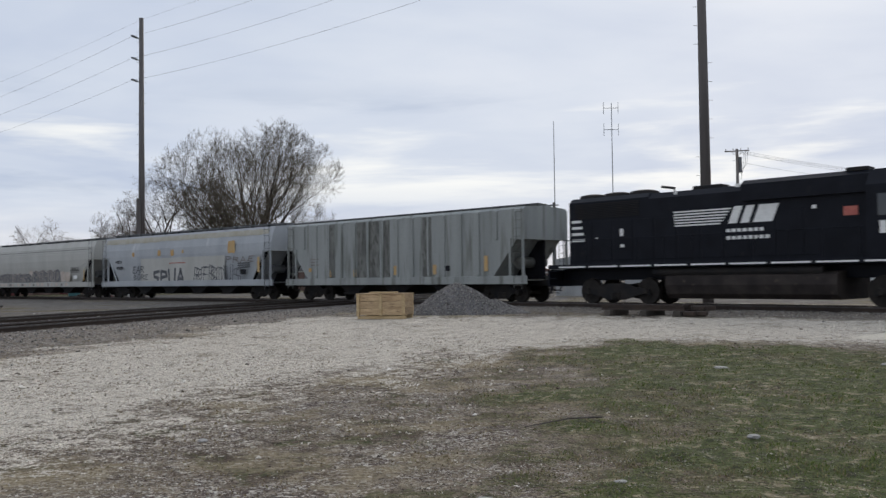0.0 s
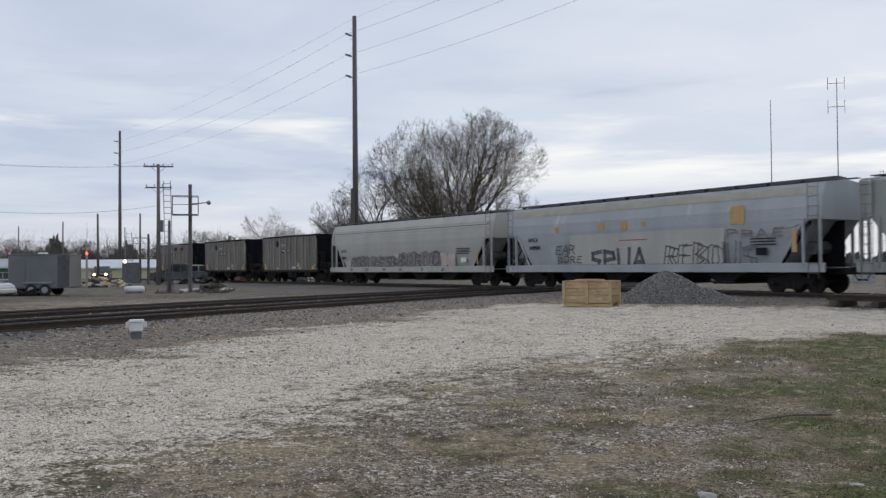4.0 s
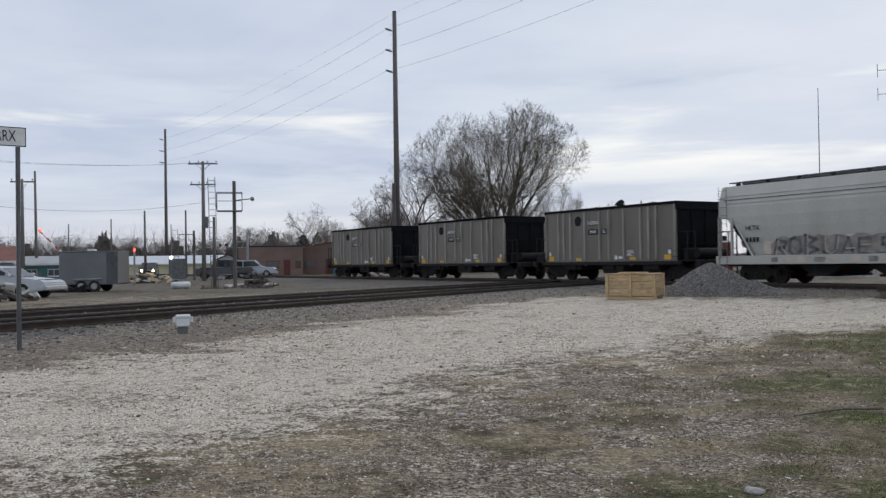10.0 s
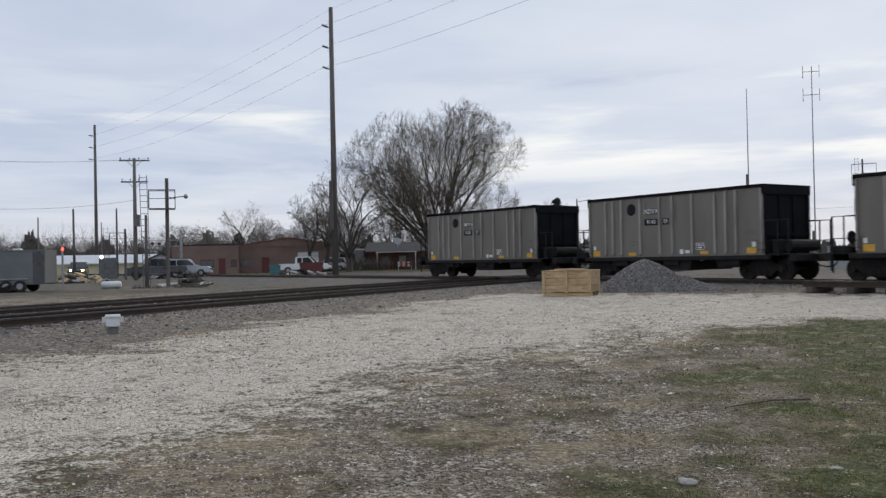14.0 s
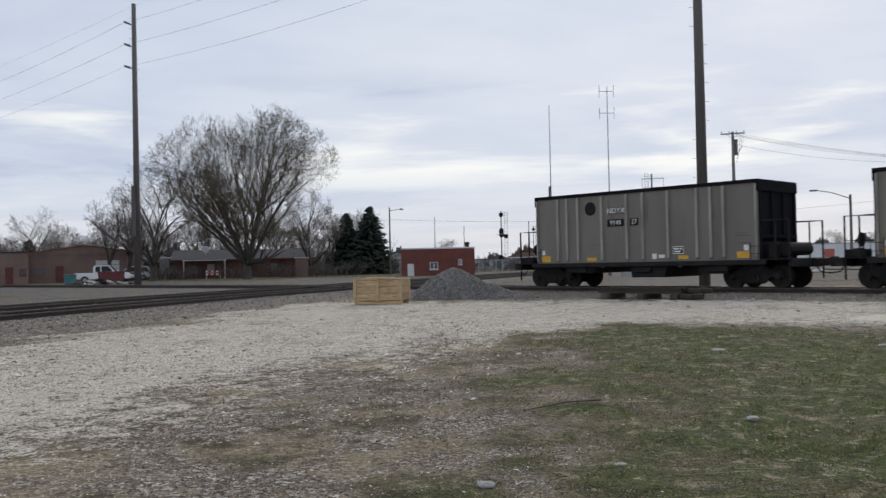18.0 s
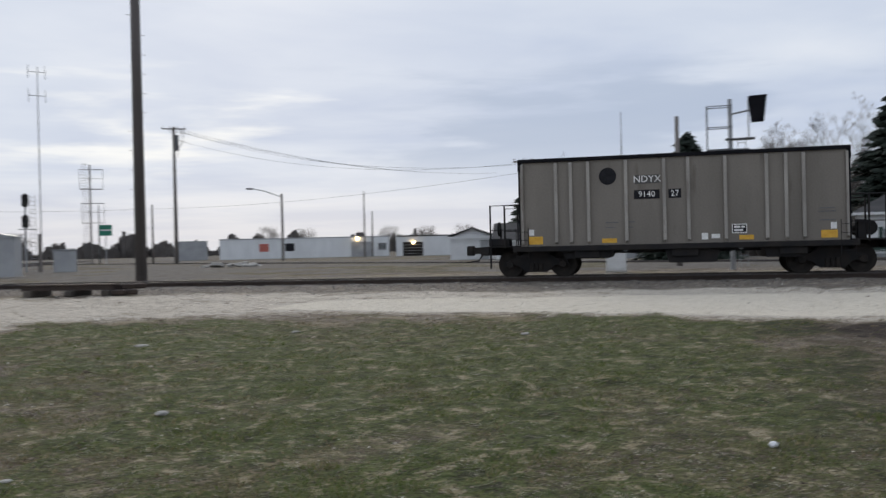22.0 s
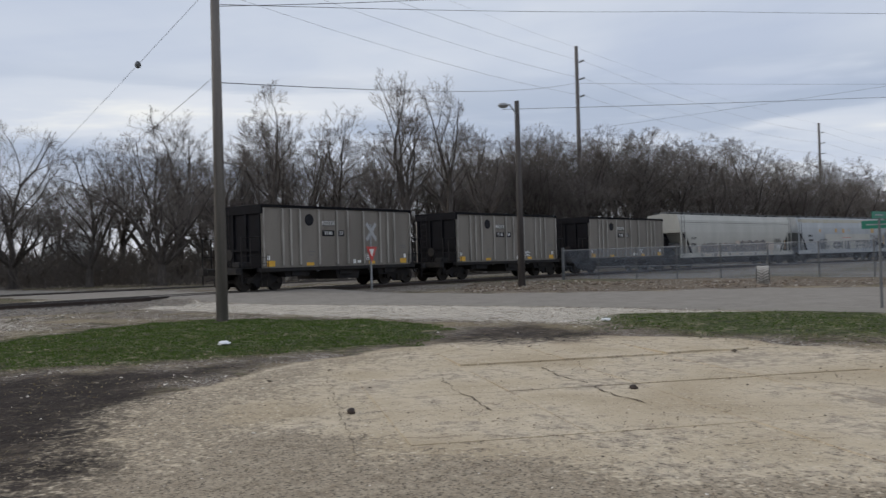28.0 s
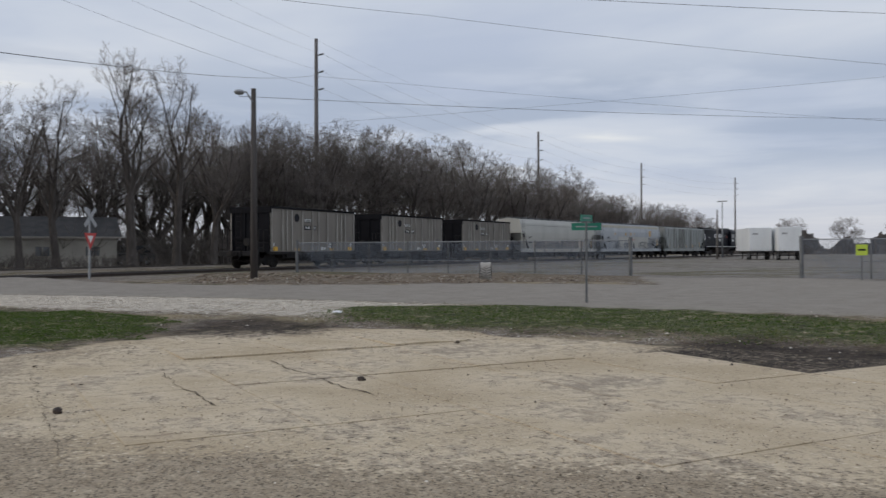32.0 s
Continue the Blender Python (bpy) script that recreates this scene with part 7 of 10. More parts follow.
LINE_POLES = [(pol(33.3, 152), 24.0), (pol(18.75, 80.5), 24.4), ((12.7, 41.9), 24.6), ((42.6, 13.6), 24.4), (pol(-114.8, 98), 24.6), (pol(-129.1, 173), 24.4), (pol(-135.6, 240), 24.2), (pol(-141.25, 300), 24.4)]
BIG = "tall steel line poles"
line_obs = []
for i, ((x, y), h) in enumerate(LINE_POLES):
    o = pole("power_pole", x, y, h, 0.27 if i in (2, 3) else 0.3, "pole_dark", "very tall dark steel power pole beside the track", group=BIG)
    way = -40 - 90 if i < 4 else -58 - 90
    stubs(o, (h - 1.9, h - 3.8, h - 5.7), way)
    line_obs.append((x, y, h, way))
    bm = bmesh.new()
    k = 2.5
    while k < h - 1:
        s = 1 if int(k * 2) % 2 else -1
        tube(bm, (0.2 * s, 0, k), (0.42 * s, 0, k), 0.012, n=4)
        k += 0.9
    part("climbing_steps", bm, "galv_dark", o)["kind"] = "stuff"
part("cable_box", boxes((-0.3, 0.0, -0.5, -0.2, 4.2, 8.6), bev=0.02), "pole_dark", bpy.data.objects["power_pole.001"])
for (x0, y0, h0, w0), (x1, y1, h1, w1) in zip(line_obs[:-1], line_obs[1:]):
    for k in (1.9, 3.8, 5.7):
        a = Vector((x0 + math.cos(radians(w0)), y0 + math.sin(radians(w0)), h0 - k + 0.2))
        b = Vector((x1 + math.cos(radians(w1)), y1 + math.sin(radians(w1)), h1 - k + 0.2))
        wire(a, b, 1.1 * (b - a).length / 70, 0.012)
    wire((x0, y0, h0), (x1, y1, h1), 0.6 * math.hypot(x1 - x0, y1 - y0) / 70, 0.008, label="thin shield wire along the pole tops")

# wooden poles left of the crossing track
x3, y3 = pol(31.0, 79)
p3 = pole("utility_pole", x3, y3, 10.4, 0.2, "pole_wood", "weathered grey wooden utility pole with two crossarms")
crossarm(p3, 10.2, 1.25, 20)
crossarm(p3, 8.4, 1.1, 20)
bm = bmesh.new()
tube(bm, (0.28, -0.1, 4.6), (0.28, -0.1, 5.6), 0.24, n=12)
part("transformer", bm, "galv_dark", p3)
for yaw, d, el, r, mat in ((40.6, 95, 5.7, 0.16, "pole_wood"), (41.3, 80, 5.2, 0.16, "pole_wood"), (34.5, 96, 3.4, 0.15, "pole_dark"), (32.1, 100, 3.45, 0.14, "pole_dark"), (43.4, 120, 3.8, 0.15, "pole_wood"), (36.5, 140, 2.9, 0.14, "pole_wood"), (33.0, 150, 2.6, 0.12, "galv_dark"), (38.9, 130, 2.6, 0.12, "galv_dark")):
    x, y = pol(yaw, d)
    o = pole("utility_pole", x, y, 1.4 + d * math.tan(radians(el)), r, mat, "plain wooden pole beyond the track", lean=random.uniform(-1, 1))
    if yaw in (41.3, 43.4):
        crossarm(o, 1.2 + d * math.tan(radians(el)), 0.9, 30, 3)
xa, ya = pol(46.5, 70)
for k, z in ((0.0, 10.5), (0.9, 10.5)):
    wire((x3 + k, y3 + 0.3 * k, z), (xa + k, ya, 9.4), 0.5, 0.008)
wire((x3, y3, 7.0), (xa, ya, 6.6), 0.9, 0.012)
wire((*pol(46, 118), 5.6), (*pol(18.7, 112), 5.0), 0.6, 0.012)
wire((*pol(18.7, 112), 5.0), (*pol(3.1, 108), 7.0), 0.6, 0.012)
wire((*pol(3.1, 108), 7.0), (*pol(-17.3, 105), 6.4), 0.5, 0.012)
wire((*pol(-17.3, 105), 6.4), (*pol(-40.8, 71), 7.2), 0.6, 0.012)

# slim poles and masts beyond the crossing
for yaw, d, el, r, mat, lab in ((3.1, 108, 3.66, 0.13, "pole_wood", "wooden pole with a short street lamp arm"), (0.2, 150, 3.0, 0.09, "galv_dark", "thin grey metal pole far off"), (-1.7, 170, 2.4, 0.1, "galv_dark", "thin grey metal pole far off"), (-5.9, 160, 2.6, 0.14, "galv", "pale metal light pole"), (-17.3, 105, 2.9, 0.13, "pole_wood", "short plain wooden pole"), (-14.2, 120, 2.9, 0.1, "galv_dark", "thin grey metal pole far off"), (-30.4, 115, 3.6, 0.12, "pole_wood", "wooden pole by the white building"), (-50.45, 47, 7.6, 0.16, "pole_wood", "wooden pole in front of a spruce"), (-30.9, 120, 2.3, 0.12, "pole_wood", "short plain wooden pole")):
    x, y = pol(yaw, d)
    o = pole("utility_pole", x, y, 1.4 + d * math.tan(radians(el)), r, mat, lab)
    if yaw == 3.1:
        part("lamp_arm", tubes([((0, 0, 7.9), (1.3, 0, 8.1), 0.04), ((1.3, 0, 8.1), (1.7, 0, 8.05), 0.09)], 6), "galv_dark", o)
xt, yt = pol(-18.7, 95)
tp = pole("utility_pole", xt, yt, 14.2, 0.22, "pole_wood", "wooden utility pole with crossarm and hanging cables")
crossarm(tp, 14.0, 1.2, -20)
for z in (13.1, 12.3):
    part("transformer", tubes([((0.32, 0.1, z - 0.5), (0.32, 0.1, z + 0.3), 0.2)], 10), "galv_dark", tp)
bm = bmesh.new()
for k in range(3):
    poly_tube(bm, [(1.0 - k * 0.2, -0.3, 13.9), (0.9 - k * 0.15, -0.3, 12.6), (0.3, -0.1, 12.0 - k * 0.5)], 0.02, 4)
part("hanging_cable", bm, "wire", tp)
x2, y2 = pol(-40.8, 71)
t2 = pole("utility_pole", x2, y2, 8.0, 0.17, "pole_wood", "wooden utility pole with a short crossarm before a spruce")
crossarm(t2, 7.9, 0.8, -40, 3)
for k in (-0.8, 0.0, 0.8):
    wire((xt + k, yt, 14.1), (*pol(-39, 118), 11.0), 1.4)
for k, z in ((0.7, 13.9), (-0.4, 13.2)):
    wire((xt + k, yt, z), (x2 + k, y2, 7.9), 1.6)
# two radio masts
for yaw, d, el, thick in ((-7.35, 84, 9.95, 4.76), (-11.05, 74, 10.92, 1.2)):
    x, y = pol(yaw, d)
    h, hb = 1.4 + d * math.tan(radians(el)), 1.4 + d * math.tan(radians(thick))
    o = thing("radio_mast", pose(x, y, 0.15), "slim radio antenna mast rising from a thicker base pole", "antenna", "radio masts")
    part("base_pole", tubes([((0, 0, -0.1), (0, 0, hb), 0.17, 0.13)], 10), "pole_wood", o)
    part("whip", tubes([((0.1, 0, hb - 1.5), (0.1, 0, h), 0.055, 0.03)], 6), "galv", o)
    if thick < 2:
        for z in (h - 0.4, h - 2.2):
            part("dipole", tubes([((-0.55, 0, z), (0.65, 0, z), 0.025), ((-0.55, 0, z - 0.5), (-0.55, 0, z + 0.5), 0.025), ((0.65, 0, z - 0.5), (0.65, 0, z + 0.5), 0.02)], 5), "galv", o)
x, y = pol(-47.0, 120)
o = thing("radio_mast", pose(x, y, 0.15), "distant thin lattice radio mast", "antenna", "radio masts")
part("base_pole", tubes([((0, 0, -0.1), (0, 0, 12), 0.14, 0.12)], 8), "galv", o)
part("whip", tubes([((0, 0, 12), (0, 0, 18.6), 0.1, 0.05)], 6), "galv", o)

# street lamp before the white building
x, y = pol(-25.2, 101)
o = thing("street_lamp", pose(x, y, 0.15, 0, 0, -25), "grey street lamp with a long curved arm", "street lamp")
part("post", tubes([((0, 0, -0.1), (0, 0, 7.6), 0.16, 0.12)], 10), "pole_wood", o)
part("arm", tubes([((0, 0, 7.2), (-1.8, 0, 7.9), 0.05), ((-1.8, 0, 7.9), (-3.2, 0, 8.2), 0.045)], 6), "galv", o)
part("lamp_head", boxes((-3.9, -3.1, -0.14, 0.14, 8.1, 8.28), bev=0.04), "galv_dark", o)

# poles on the right
x, y = 22.6, -0.88
bp = pole("utility_pole", x, y, 11.5, 0.15, "pole_wood", "weathered wooden utility pole standing in a grass strip")
bm = bmesh.new()
for z in (7.3, 7.6):
    box(bm, 0.14, 0.34, -0.08, 0.08, z, z + 0.14, 0.02)
part("cable_clamp", bm, "galv_dark", bp)
part("ground_wire", tubes([((0.24, 0, 5.2), (0.26, 0, 10.5), 0.012)], 4), "wire", bp)
EL = 1.45


def sight(yaw, dist, el):
    px, py = pol(yaw, dist)
    return px, py, EL + dist * math.tan(radians(el))


wire((x, y, 8.05), sight(-122, 46, 14.9), 0.1, 0.010)
wire(sight(-122, 46, 14.9), sight(-160, 60, 8.6), 0.3, 0.010)
wire((x, y, 8.0), sight(-114, 40, 16.75), 0.1, 0.011)
wire(sight(-114, 40, 16.75), sight(-160, 44, 11.6), 0.2, 0.011)
wire((x, y, 6.1), sight(-114.6, 96, 11.1), 0.5, 0.013)
wire(sight(-114.6, 96, 11.1), sight(-158, 120, 6.2), 0.4, 0.013)
wire(sight(-110.1, 44, 9.7), sight(-158, 110, 6.9), 0.5, 0.013)
wire(sight(-114.6, 96, 8.1), sight(-160, 120, 9.9), 0.3, 0.011)
gx, gy = pol(-79, 52)
wire((x, y, 8.6), (gx, gy, 4.6), 0.1, 0.008, label="thin guy wire from the wooden pole")
bm = bmesh.new()
ball(bm, Vector((x, y, 8.6)).lerp(Vector((gx, gy, 4.6)), 0.2) - Vector((0, 0, 0.064)), 0.1, 1, 1, 1.2, 8)
tagged(add("guy_insulator", bm, "galv_dark"), "small grey strain insulator on a guy wire", "insulator")
wire((x, y, 6.3), (*pol(-80, 60), 3.4), 0.1, 0.008, label="thin guy wire from the wooden pole")
sx, sy = 36.6, -14.1
sp = pole("street_lamp", sx, sy, 8.35, 0.165, "pole_black", "dark wooden street lamp pole beside the road", "street lamp")
part("lamp_arm", tubes([((0, 0, 7.7), (-0.45, 0.5, 8.1), 0.03), ((-0.45, 0.5, 8.1), (-0.75, 0.85, 8.0), 0.03)], 6), "galv", sp)
bm = bmesh.new()
ball(bm, (-0.85, 0.95, 7.98), 0.2, 1.2, 1.2, 0.6, 8)
part("lamp_head", bm, "galv", sp)
x, y = pol(-140.5, 140)
o = pole("light_mast", x, y, 8.6, 0.12, "galv", "yard light mast with two lamps", "street lamp")
part("lamp_bar", boxes((-0.9, 0.9, -0.08, 0.08, 8.5, 8.66), bev=0.03), "galv", o)
x, y = pol(-140.2, 118)
pole("utility_pole", x, y, 6.4, 0.14, "pole_wood", "short wooden pole in the yard")


# ---- buildings ----
def opening_wall(bm, u0, u1, z0, z1, holes, y0, y1):
    """A wall of real thickness along x with rectangular holes (u0, u1, z0, z1)."""
    us = sorted({u0, u1, *(h[0] for h in holes), *(h[1] for h in holes)})
    zs = sorted({z0, z1, *(h[2] for h in holes), *(h[3] for h in holes)})
    made = {}

    def vert(u, v, y):
        key = (round(u, 4), round(y, 4), round(v, 4))
        if key not in made:
            made[key] = bm.verts.new((u, y, v))
        return made[key]

    def solid(i, j):
        if not (0 <= i < len(us) - 1 and 0 <= j < len(zs) - 1):
            return False
        mu, mz = (us[i] + us[i + 1]) / 2, (zs[j] + zs[j + 1]) / 2
        return not any(h[0] < mu < h[1] and h[2] < mz < h[3] for h in holes)

    for i in range(len(us) - 1):
        for j in range(len(zs) - 1):
            if not solid(i, j):
                continue
            a, b, c, d = us[i], us[i + 1], zs[j], zs[j + 1]
            bm.faces.new((vert(a, c, y0), vert(b, c, y0), vert(b, d, y0), vert(a, d, y0)))
            bm.faces.new((vert(a, d, y1), vert(b, d, y1), vert(b, c, y1), vert(a, c, y1)))
            for di, dj, p, q in ((-1, 0, (a, d), (a, c)), (1, 0, (b, c), (b, d)), (0, -1, (a, c), (b, c)), (0, 1, (b, d), (a, d))):
                if not solid(i + di, j + dj):
                    bm.faces.new((vert(*p, y0), vert(*p, y1), vert(*q, y1), vert(*q, y0)))
    bmesh.ops.recalc_face_normals(bm, faces=bm.faces[:])
    return bm


def building(name, yaw, dist, w, depth, h, wall, label, category="building", roof="flat", roof_mat="roof_dark", ridge=0.0, windows=(), doors=(), turn=0.0, eave=0.35, trim="siding_white", group="", side_windows=()):
    """A building whose front faces the lot; x from -w/2 to w/2 along the front, depth behind it."""
    x, y = pol(yaw, dist)
    ob = thing(name, pose(x, y, 0.12, 0, 0, yaw + turn), label, category, group)
    holes = [(a, b, c, d) for a, b, c, d, *_ in tuple(windows) + tuple(doors)]
    bm = bmesh.new()
    opening_wall(bm, -w / 2, w / 2, -0.15, h, holes, 0, 0.2)
    part("front_wall", bm, wall, ob)
    part("back_wall", boxes((-w / 2, w / 2, depth - 0.2, depth, -0.15, h)), wall, ob)
    for s in (-1, 1):
        bm = bmesh.new()
        box(bm, *sorted((s * w / 2, s * (w / 2 - 0.2))), 0.2, depth - 0.2, -0.15, h)
        part("side_wall", bm, wall, ob)
    for a, b, c, d, *_ in windows:
        bm = bmesh.new()
        for r in ((a, b, c, c + 0.07), (a, b, d - 0.07, d), (a, a + 0.07, c, d), (b - 0.07, b, c, d), ((a + b) / 2 - 0.03, (a + b) / 2 + 0.03, c, d)):
            box(bm, r[0], r[1], 0.04, 0.12, r[2], r[3])
        wn = part("window", bm, trim, ob)
        part("pane", boxes((a, b, 0.075, 0.085, c, d)), "glass_sky", wn)
        part("sill", boxes((a - 0.06, b + 0.06, -0.06, 0.04, c - 0.07, c - 0.002)), trim, wn)
    for a, b, c, d, *mat in doors:
        dr = part("door", boxes((a, b, 0.08, 0.13, c, d)), mat[0] if mat else trim, ob)
        if b - a > 2:
            bm = bmesh.new()
            for k in range(1, 5):
                z = c + (d - c) * k / 5
                box(bm, a + 0.05, b - 0.05, 0.06, 0.08, z - 0.02, z + 0.02)
            part("door_rib", bm, trim, dr)
        else:
            bm = bmesh.new()
            ball(bm, (b - 0.1, 0.05, c + (d - c) * 0.48), 0.04)
            part("handle", bm, "galv_dark", dr)
    e = eave
    if roof == "flat":
        part("roof", boxes((-w / 2 - 0.05, w / 2 + 0.05, -0.05, depth + 0.05, h, h + 0.16), bev=0.02), roof_mat, ob)
    elif roof == "gable_x":  # ridge along the front
        bm = bmesh.new()
        prism_x(bm, [(-e, h - 0.05), (depth / 2, h + ridge), (depth + e, h - 0.05), (depth + e, h + 0.07), (depth / 2, h + ridge + 0.14), (-e, h + 0.07)], -w / 2 - e, w / 2 + e)
        part("roof", bm, roof_mat, ob)
        for s in (-1, 1):
            bm = bmesh.new()
            prism_x(bm, [(0, h), (depth, h), (depth / 2, h + ridge)], *sorted((s * w / 2, s * (w / 2 - 0.2))))
            part("gable", bm, wall, ob)
    elif roof == "gable_y":  # gable towards the lot
        bm = bmesh.new()
        prism(bm, [(-w / 2 - e, h - 0.05), (0, h + ridge), (w / 2 + e, h - 0.05), (w / 2 + e, h + 0.07), (0, h + ridge + 0.14), (-w / 2 - e, h + 0.07)], -e, depth + e)
        part("roof", bm, roof_mat, ob)
        for y0 in (0, depth - 0.2):
            bm = bmesh.new()
            prism(bm, [(-w / 2, h), (w / 2, h), (0, h + ridge)], y0, y0 + 0.2)
            part("gable", bm, wall, ob)
    elif roof == "hip":
        bm = bmesh.new()
        k = min(w, depth) / 2 * 0.85
        lo = [bm.verts.new(p) for p in ((-w / 2 - e, -e, h), (w / 2 + e, -e, h), (w / 2 + e, depth + e, h), (-w / 2 - e, depth + e, h))]
        up = [bm.verts.new(p) for p in ((-w / 2 + k, depth / 2, h + ridge), (w / 2 - k, depth / 2, h + ridge))]
        for f in ((lo[0], lo[1], up[1], up[0]), (lo[1], lo[2], up[1]), (lo[2], lo[3], up[0], up[1]), (lo[3], lo[0], up[0]), (lo[3], lo[2], lo[1], lo[0])):
            bm.faces.new(f)
        part("roof", bm, roof_mat, ob)
    if roof != "flat":
        part("fascia", boxes((-w / 2 - e, w / 2 + e, -e - 0.03, -e - 0.003, h - 0.1, h + 0.06)), trim, ob)
    return ob


# tan block workshop: a flat office end and a gabled hall
building("workshop", 26.9, 108, 7.6, 10, 3.5, "brick_tan", "dusty pink-brown block office end of a workshop", "workshop", "flat", "roof_dark",
         windows=((-3.3, -2.9, 0.9, 1.8), (-2.4, -1.9, 0.9, 1.8), (-0.6, 1.0, 1.0, 1.8), (2.9, 3.6, 1.0, 1.8)), doors=((1.5, 2.3, 0, 1.95, "maroon"),), trim="maroon")
building("workshop", 21.8, 112, 12.8, 20, 3.45, "brick_tan", "dusty pink-brown workshop hall with a white roll-up door", "workshop", "gable_y", "roof_red", 0.85,
         windows=((-5.9, -4.4, 1.0, 1.8),), doors=((-3.2, -2.3, 0, 2.0, "maroon"), (1.2, 3.8, 0, 2.6, "siding_white")), trim="brick_tan", eave=0.1)
# yellow shed with a pale metal roof, and neighbours
building("shed", 32.6, 138, 14.5, 9, 1.7, "siding_yellow", "long pale yellow shed with a white metal roof", "shed", "gable_x", "roof_metal", 1.15, windows=((3.0, 4.0, 0.5, 1.2),), trim="siding_white")
building("shed", 29.6, 118, 3.4, 6, 1.9, "siding_white", "white building behind parked pickups", "building", "gable_y", "roof_dark", 0.8, windows=((-0.6, 0.6, 0.8, 1.5),))
building("store", 44.6, 84, 8.2, 9, 2.0, "siding_grey", "grey storefront with a wide dark brown roof", "building", "gable_x", "roof_red", 1.3, windows=((-3.2, -1.8, 0.7, 1.5), (-0.8, 0.6, 0.7, 1.5), (1.4, 2.8, 0.7, 1.5)), trim="siding_white")
building("store", 40.2, 92, 4.8, 8, 1.75, "teal", "blue-green storefront with a mauve-grey roof", "building", "gable_x", "siding_grey", 0.7, windows=((-1.6, -0.6, 0.6, 1.3), (0.3, 1.4, 0.6, 1.3)), trim="siding_white")
# brick house behind the great tree
building("brick_house", 12.4, 116, 17.5, 9, 2.45, "brick_brown", "low dark red brick house with boarded windows", "house", "gable_x", "roof_dark", 1.2,
         windows=((-6.9, -5.9, 0.8, 1.9), (3.2, 4.2, 0.8, 1.9)), doors=((-4.6, -3.7, 0.7, 1.9, "siding_tan"), (5.4, 6.3, 0, 2.0)), trim="brick_red")
# a dark door panel stands for the shade inside the garage's open bay
building("garage", 18.0, 122, 4.4, 7, 2.9, "siding_grey", "narrow grey garage with a dark panel as its open bay's shade", "garage", "gable_y", "roof_dark", 0.9, doors=((-1.0, 1.0, 0, 2.3, "steel_dark"),))
part("porch_roof", boxes((-7.6, -2.2, -1.4, 0.0, 2.35, 2.45)), "siding_white", bpy.data.objects["brick_house"])
for k in (-7.4, -2.4):
    part("porch_post", boxes((k - 0.06, k + 0.06, -1.35, -1.23, -0.1, 2.35)), "siding_white", bpy.data.objects["brick_house"])
# dish on the roof
bm = bmesh.new()
tube(bm, (-4.8, 1.0, 3.0), (-4.8, 1.0, 3.7), 0.04, n=6)
tube(bm, (-4.8, 0.95, 3.8), (-4.8, 0.82, 3.85), 0.1, 0.5, 14)
part("satellite_dish", bm, "galv", bpy.data.objects["brick_house"])
# small red building with a white door
building("brick_building", 0.0, 95, 7.9, 6, 2.95, "brick_red", "small flat-roofed red brick building with a white door", "building", "flat", "siding_white",
         windows=((-0.9, 0.0, 0.75, 1.55), (2.2, 2.6, 1.2, 1.8)), doors=((-3.3, -2.6, 0, 1.4),))
bm = bmesh.new()
tube(bm, (3.2, 1.0, 3.1), (3.2, 1.0, 3.4), 0.22, n=10)
ball(bm, (3.2, 1.0, 3.5), 0.26, 1.2, 1.2, 0.7)
part("roof_vent", bm, "steel_dark", bpy.data.objects["brick_building"])
building("house", 5.2, 140, 5.2, 6, 2.6, "siding_white", "white frame house behind spruces", "house", "gable_x", "roof_dark", 1.1, windows=((-1.8, -1.0, 0.8, 1.8), (0.6, 1.4, 0.8, 1.8)))
building("house", 2.7, 150, 4.0, 6, 2.5, "siding_grey", "small grey frame house", "house", "gable_y", "roof_dark", 1.0, windows=((-0.5, 0.5, 0.8, 1.8),))
# depot beyond the crossing
building("depot", -5.9, 150, 6.6, 6, 2.1, "brick_tan", "brown depot house with a dark gable roof", "house", "gable_y", "roof_red", 1.6, windows=((-1.6, -0.8, 0.7, 1.5), (-0.3, 0.5, 0.7, 1.5), (1.2, 2.0, 0.7, 1.5)))
building("depot", -3.3, 165, 8.0, 6, 1.9, "siding_grey", "low long building with a flat awning", "building", "flat", "roof_dark", windows=((-3.0, -2.0, 0.5, 1.4), (-1.0, 0.0, 0.5, 1.4)), doors=((1.4, 2.2, 0, 1.6, "teal"), (2.8, 3.6, 0, 1.6, "maroon")))
# white warehouses
building("warehouse", -26.6, 128, 24.0, 12, 2.85, "white_paint", "long white warehouse with a pale flat roof", "warehouse", "flat", "siding_grey", doors=((6.5, 9.5, 0, 2.2, "siding_grey"),), windows=((10.4, 11.6, 1.0, 2.0),), trim="siding_grey")
building("warehouse", -35.0, 122, 11.0, 10, 2.75, "white_paint", "white shop with a covered filling bay", "warehouse", "flat", "roof_dark", doors=((-4.6, -1.8, 0, 2.0, "steel_dark"),), trim="siding_grey")
building("warehouse", -19.5, 132, 4.6, 10, 2.7, "siding_grey", "grey shed joined to a white warehouse", "warehouse", "flat", "siding_grey")
for k, mat in ((-6.5, "decal_red"), (-2.9, "decal_dark")):
    part("wall_sign", boxes((k, k + 1.3, -0.05, -0.003, 1.1, 2.2)), mat, bpy.data.objects["warehouse"])
bm = bmesh.new()
ball(bm, (7.4, -0.3, 2.7), 0.26)
part("flood_lamp", bm, "lamp_warm", bpy.data.objects["warehouse"], "lit warm flood lamp")
bm = bmesh.new()
ball(bm, (-3.1, -0.25, 1.9), 0.2)
part("flood_lamp", bm, "lamp_warm", bpy.data.objects["warehouse.001"], "lit warm lamp")
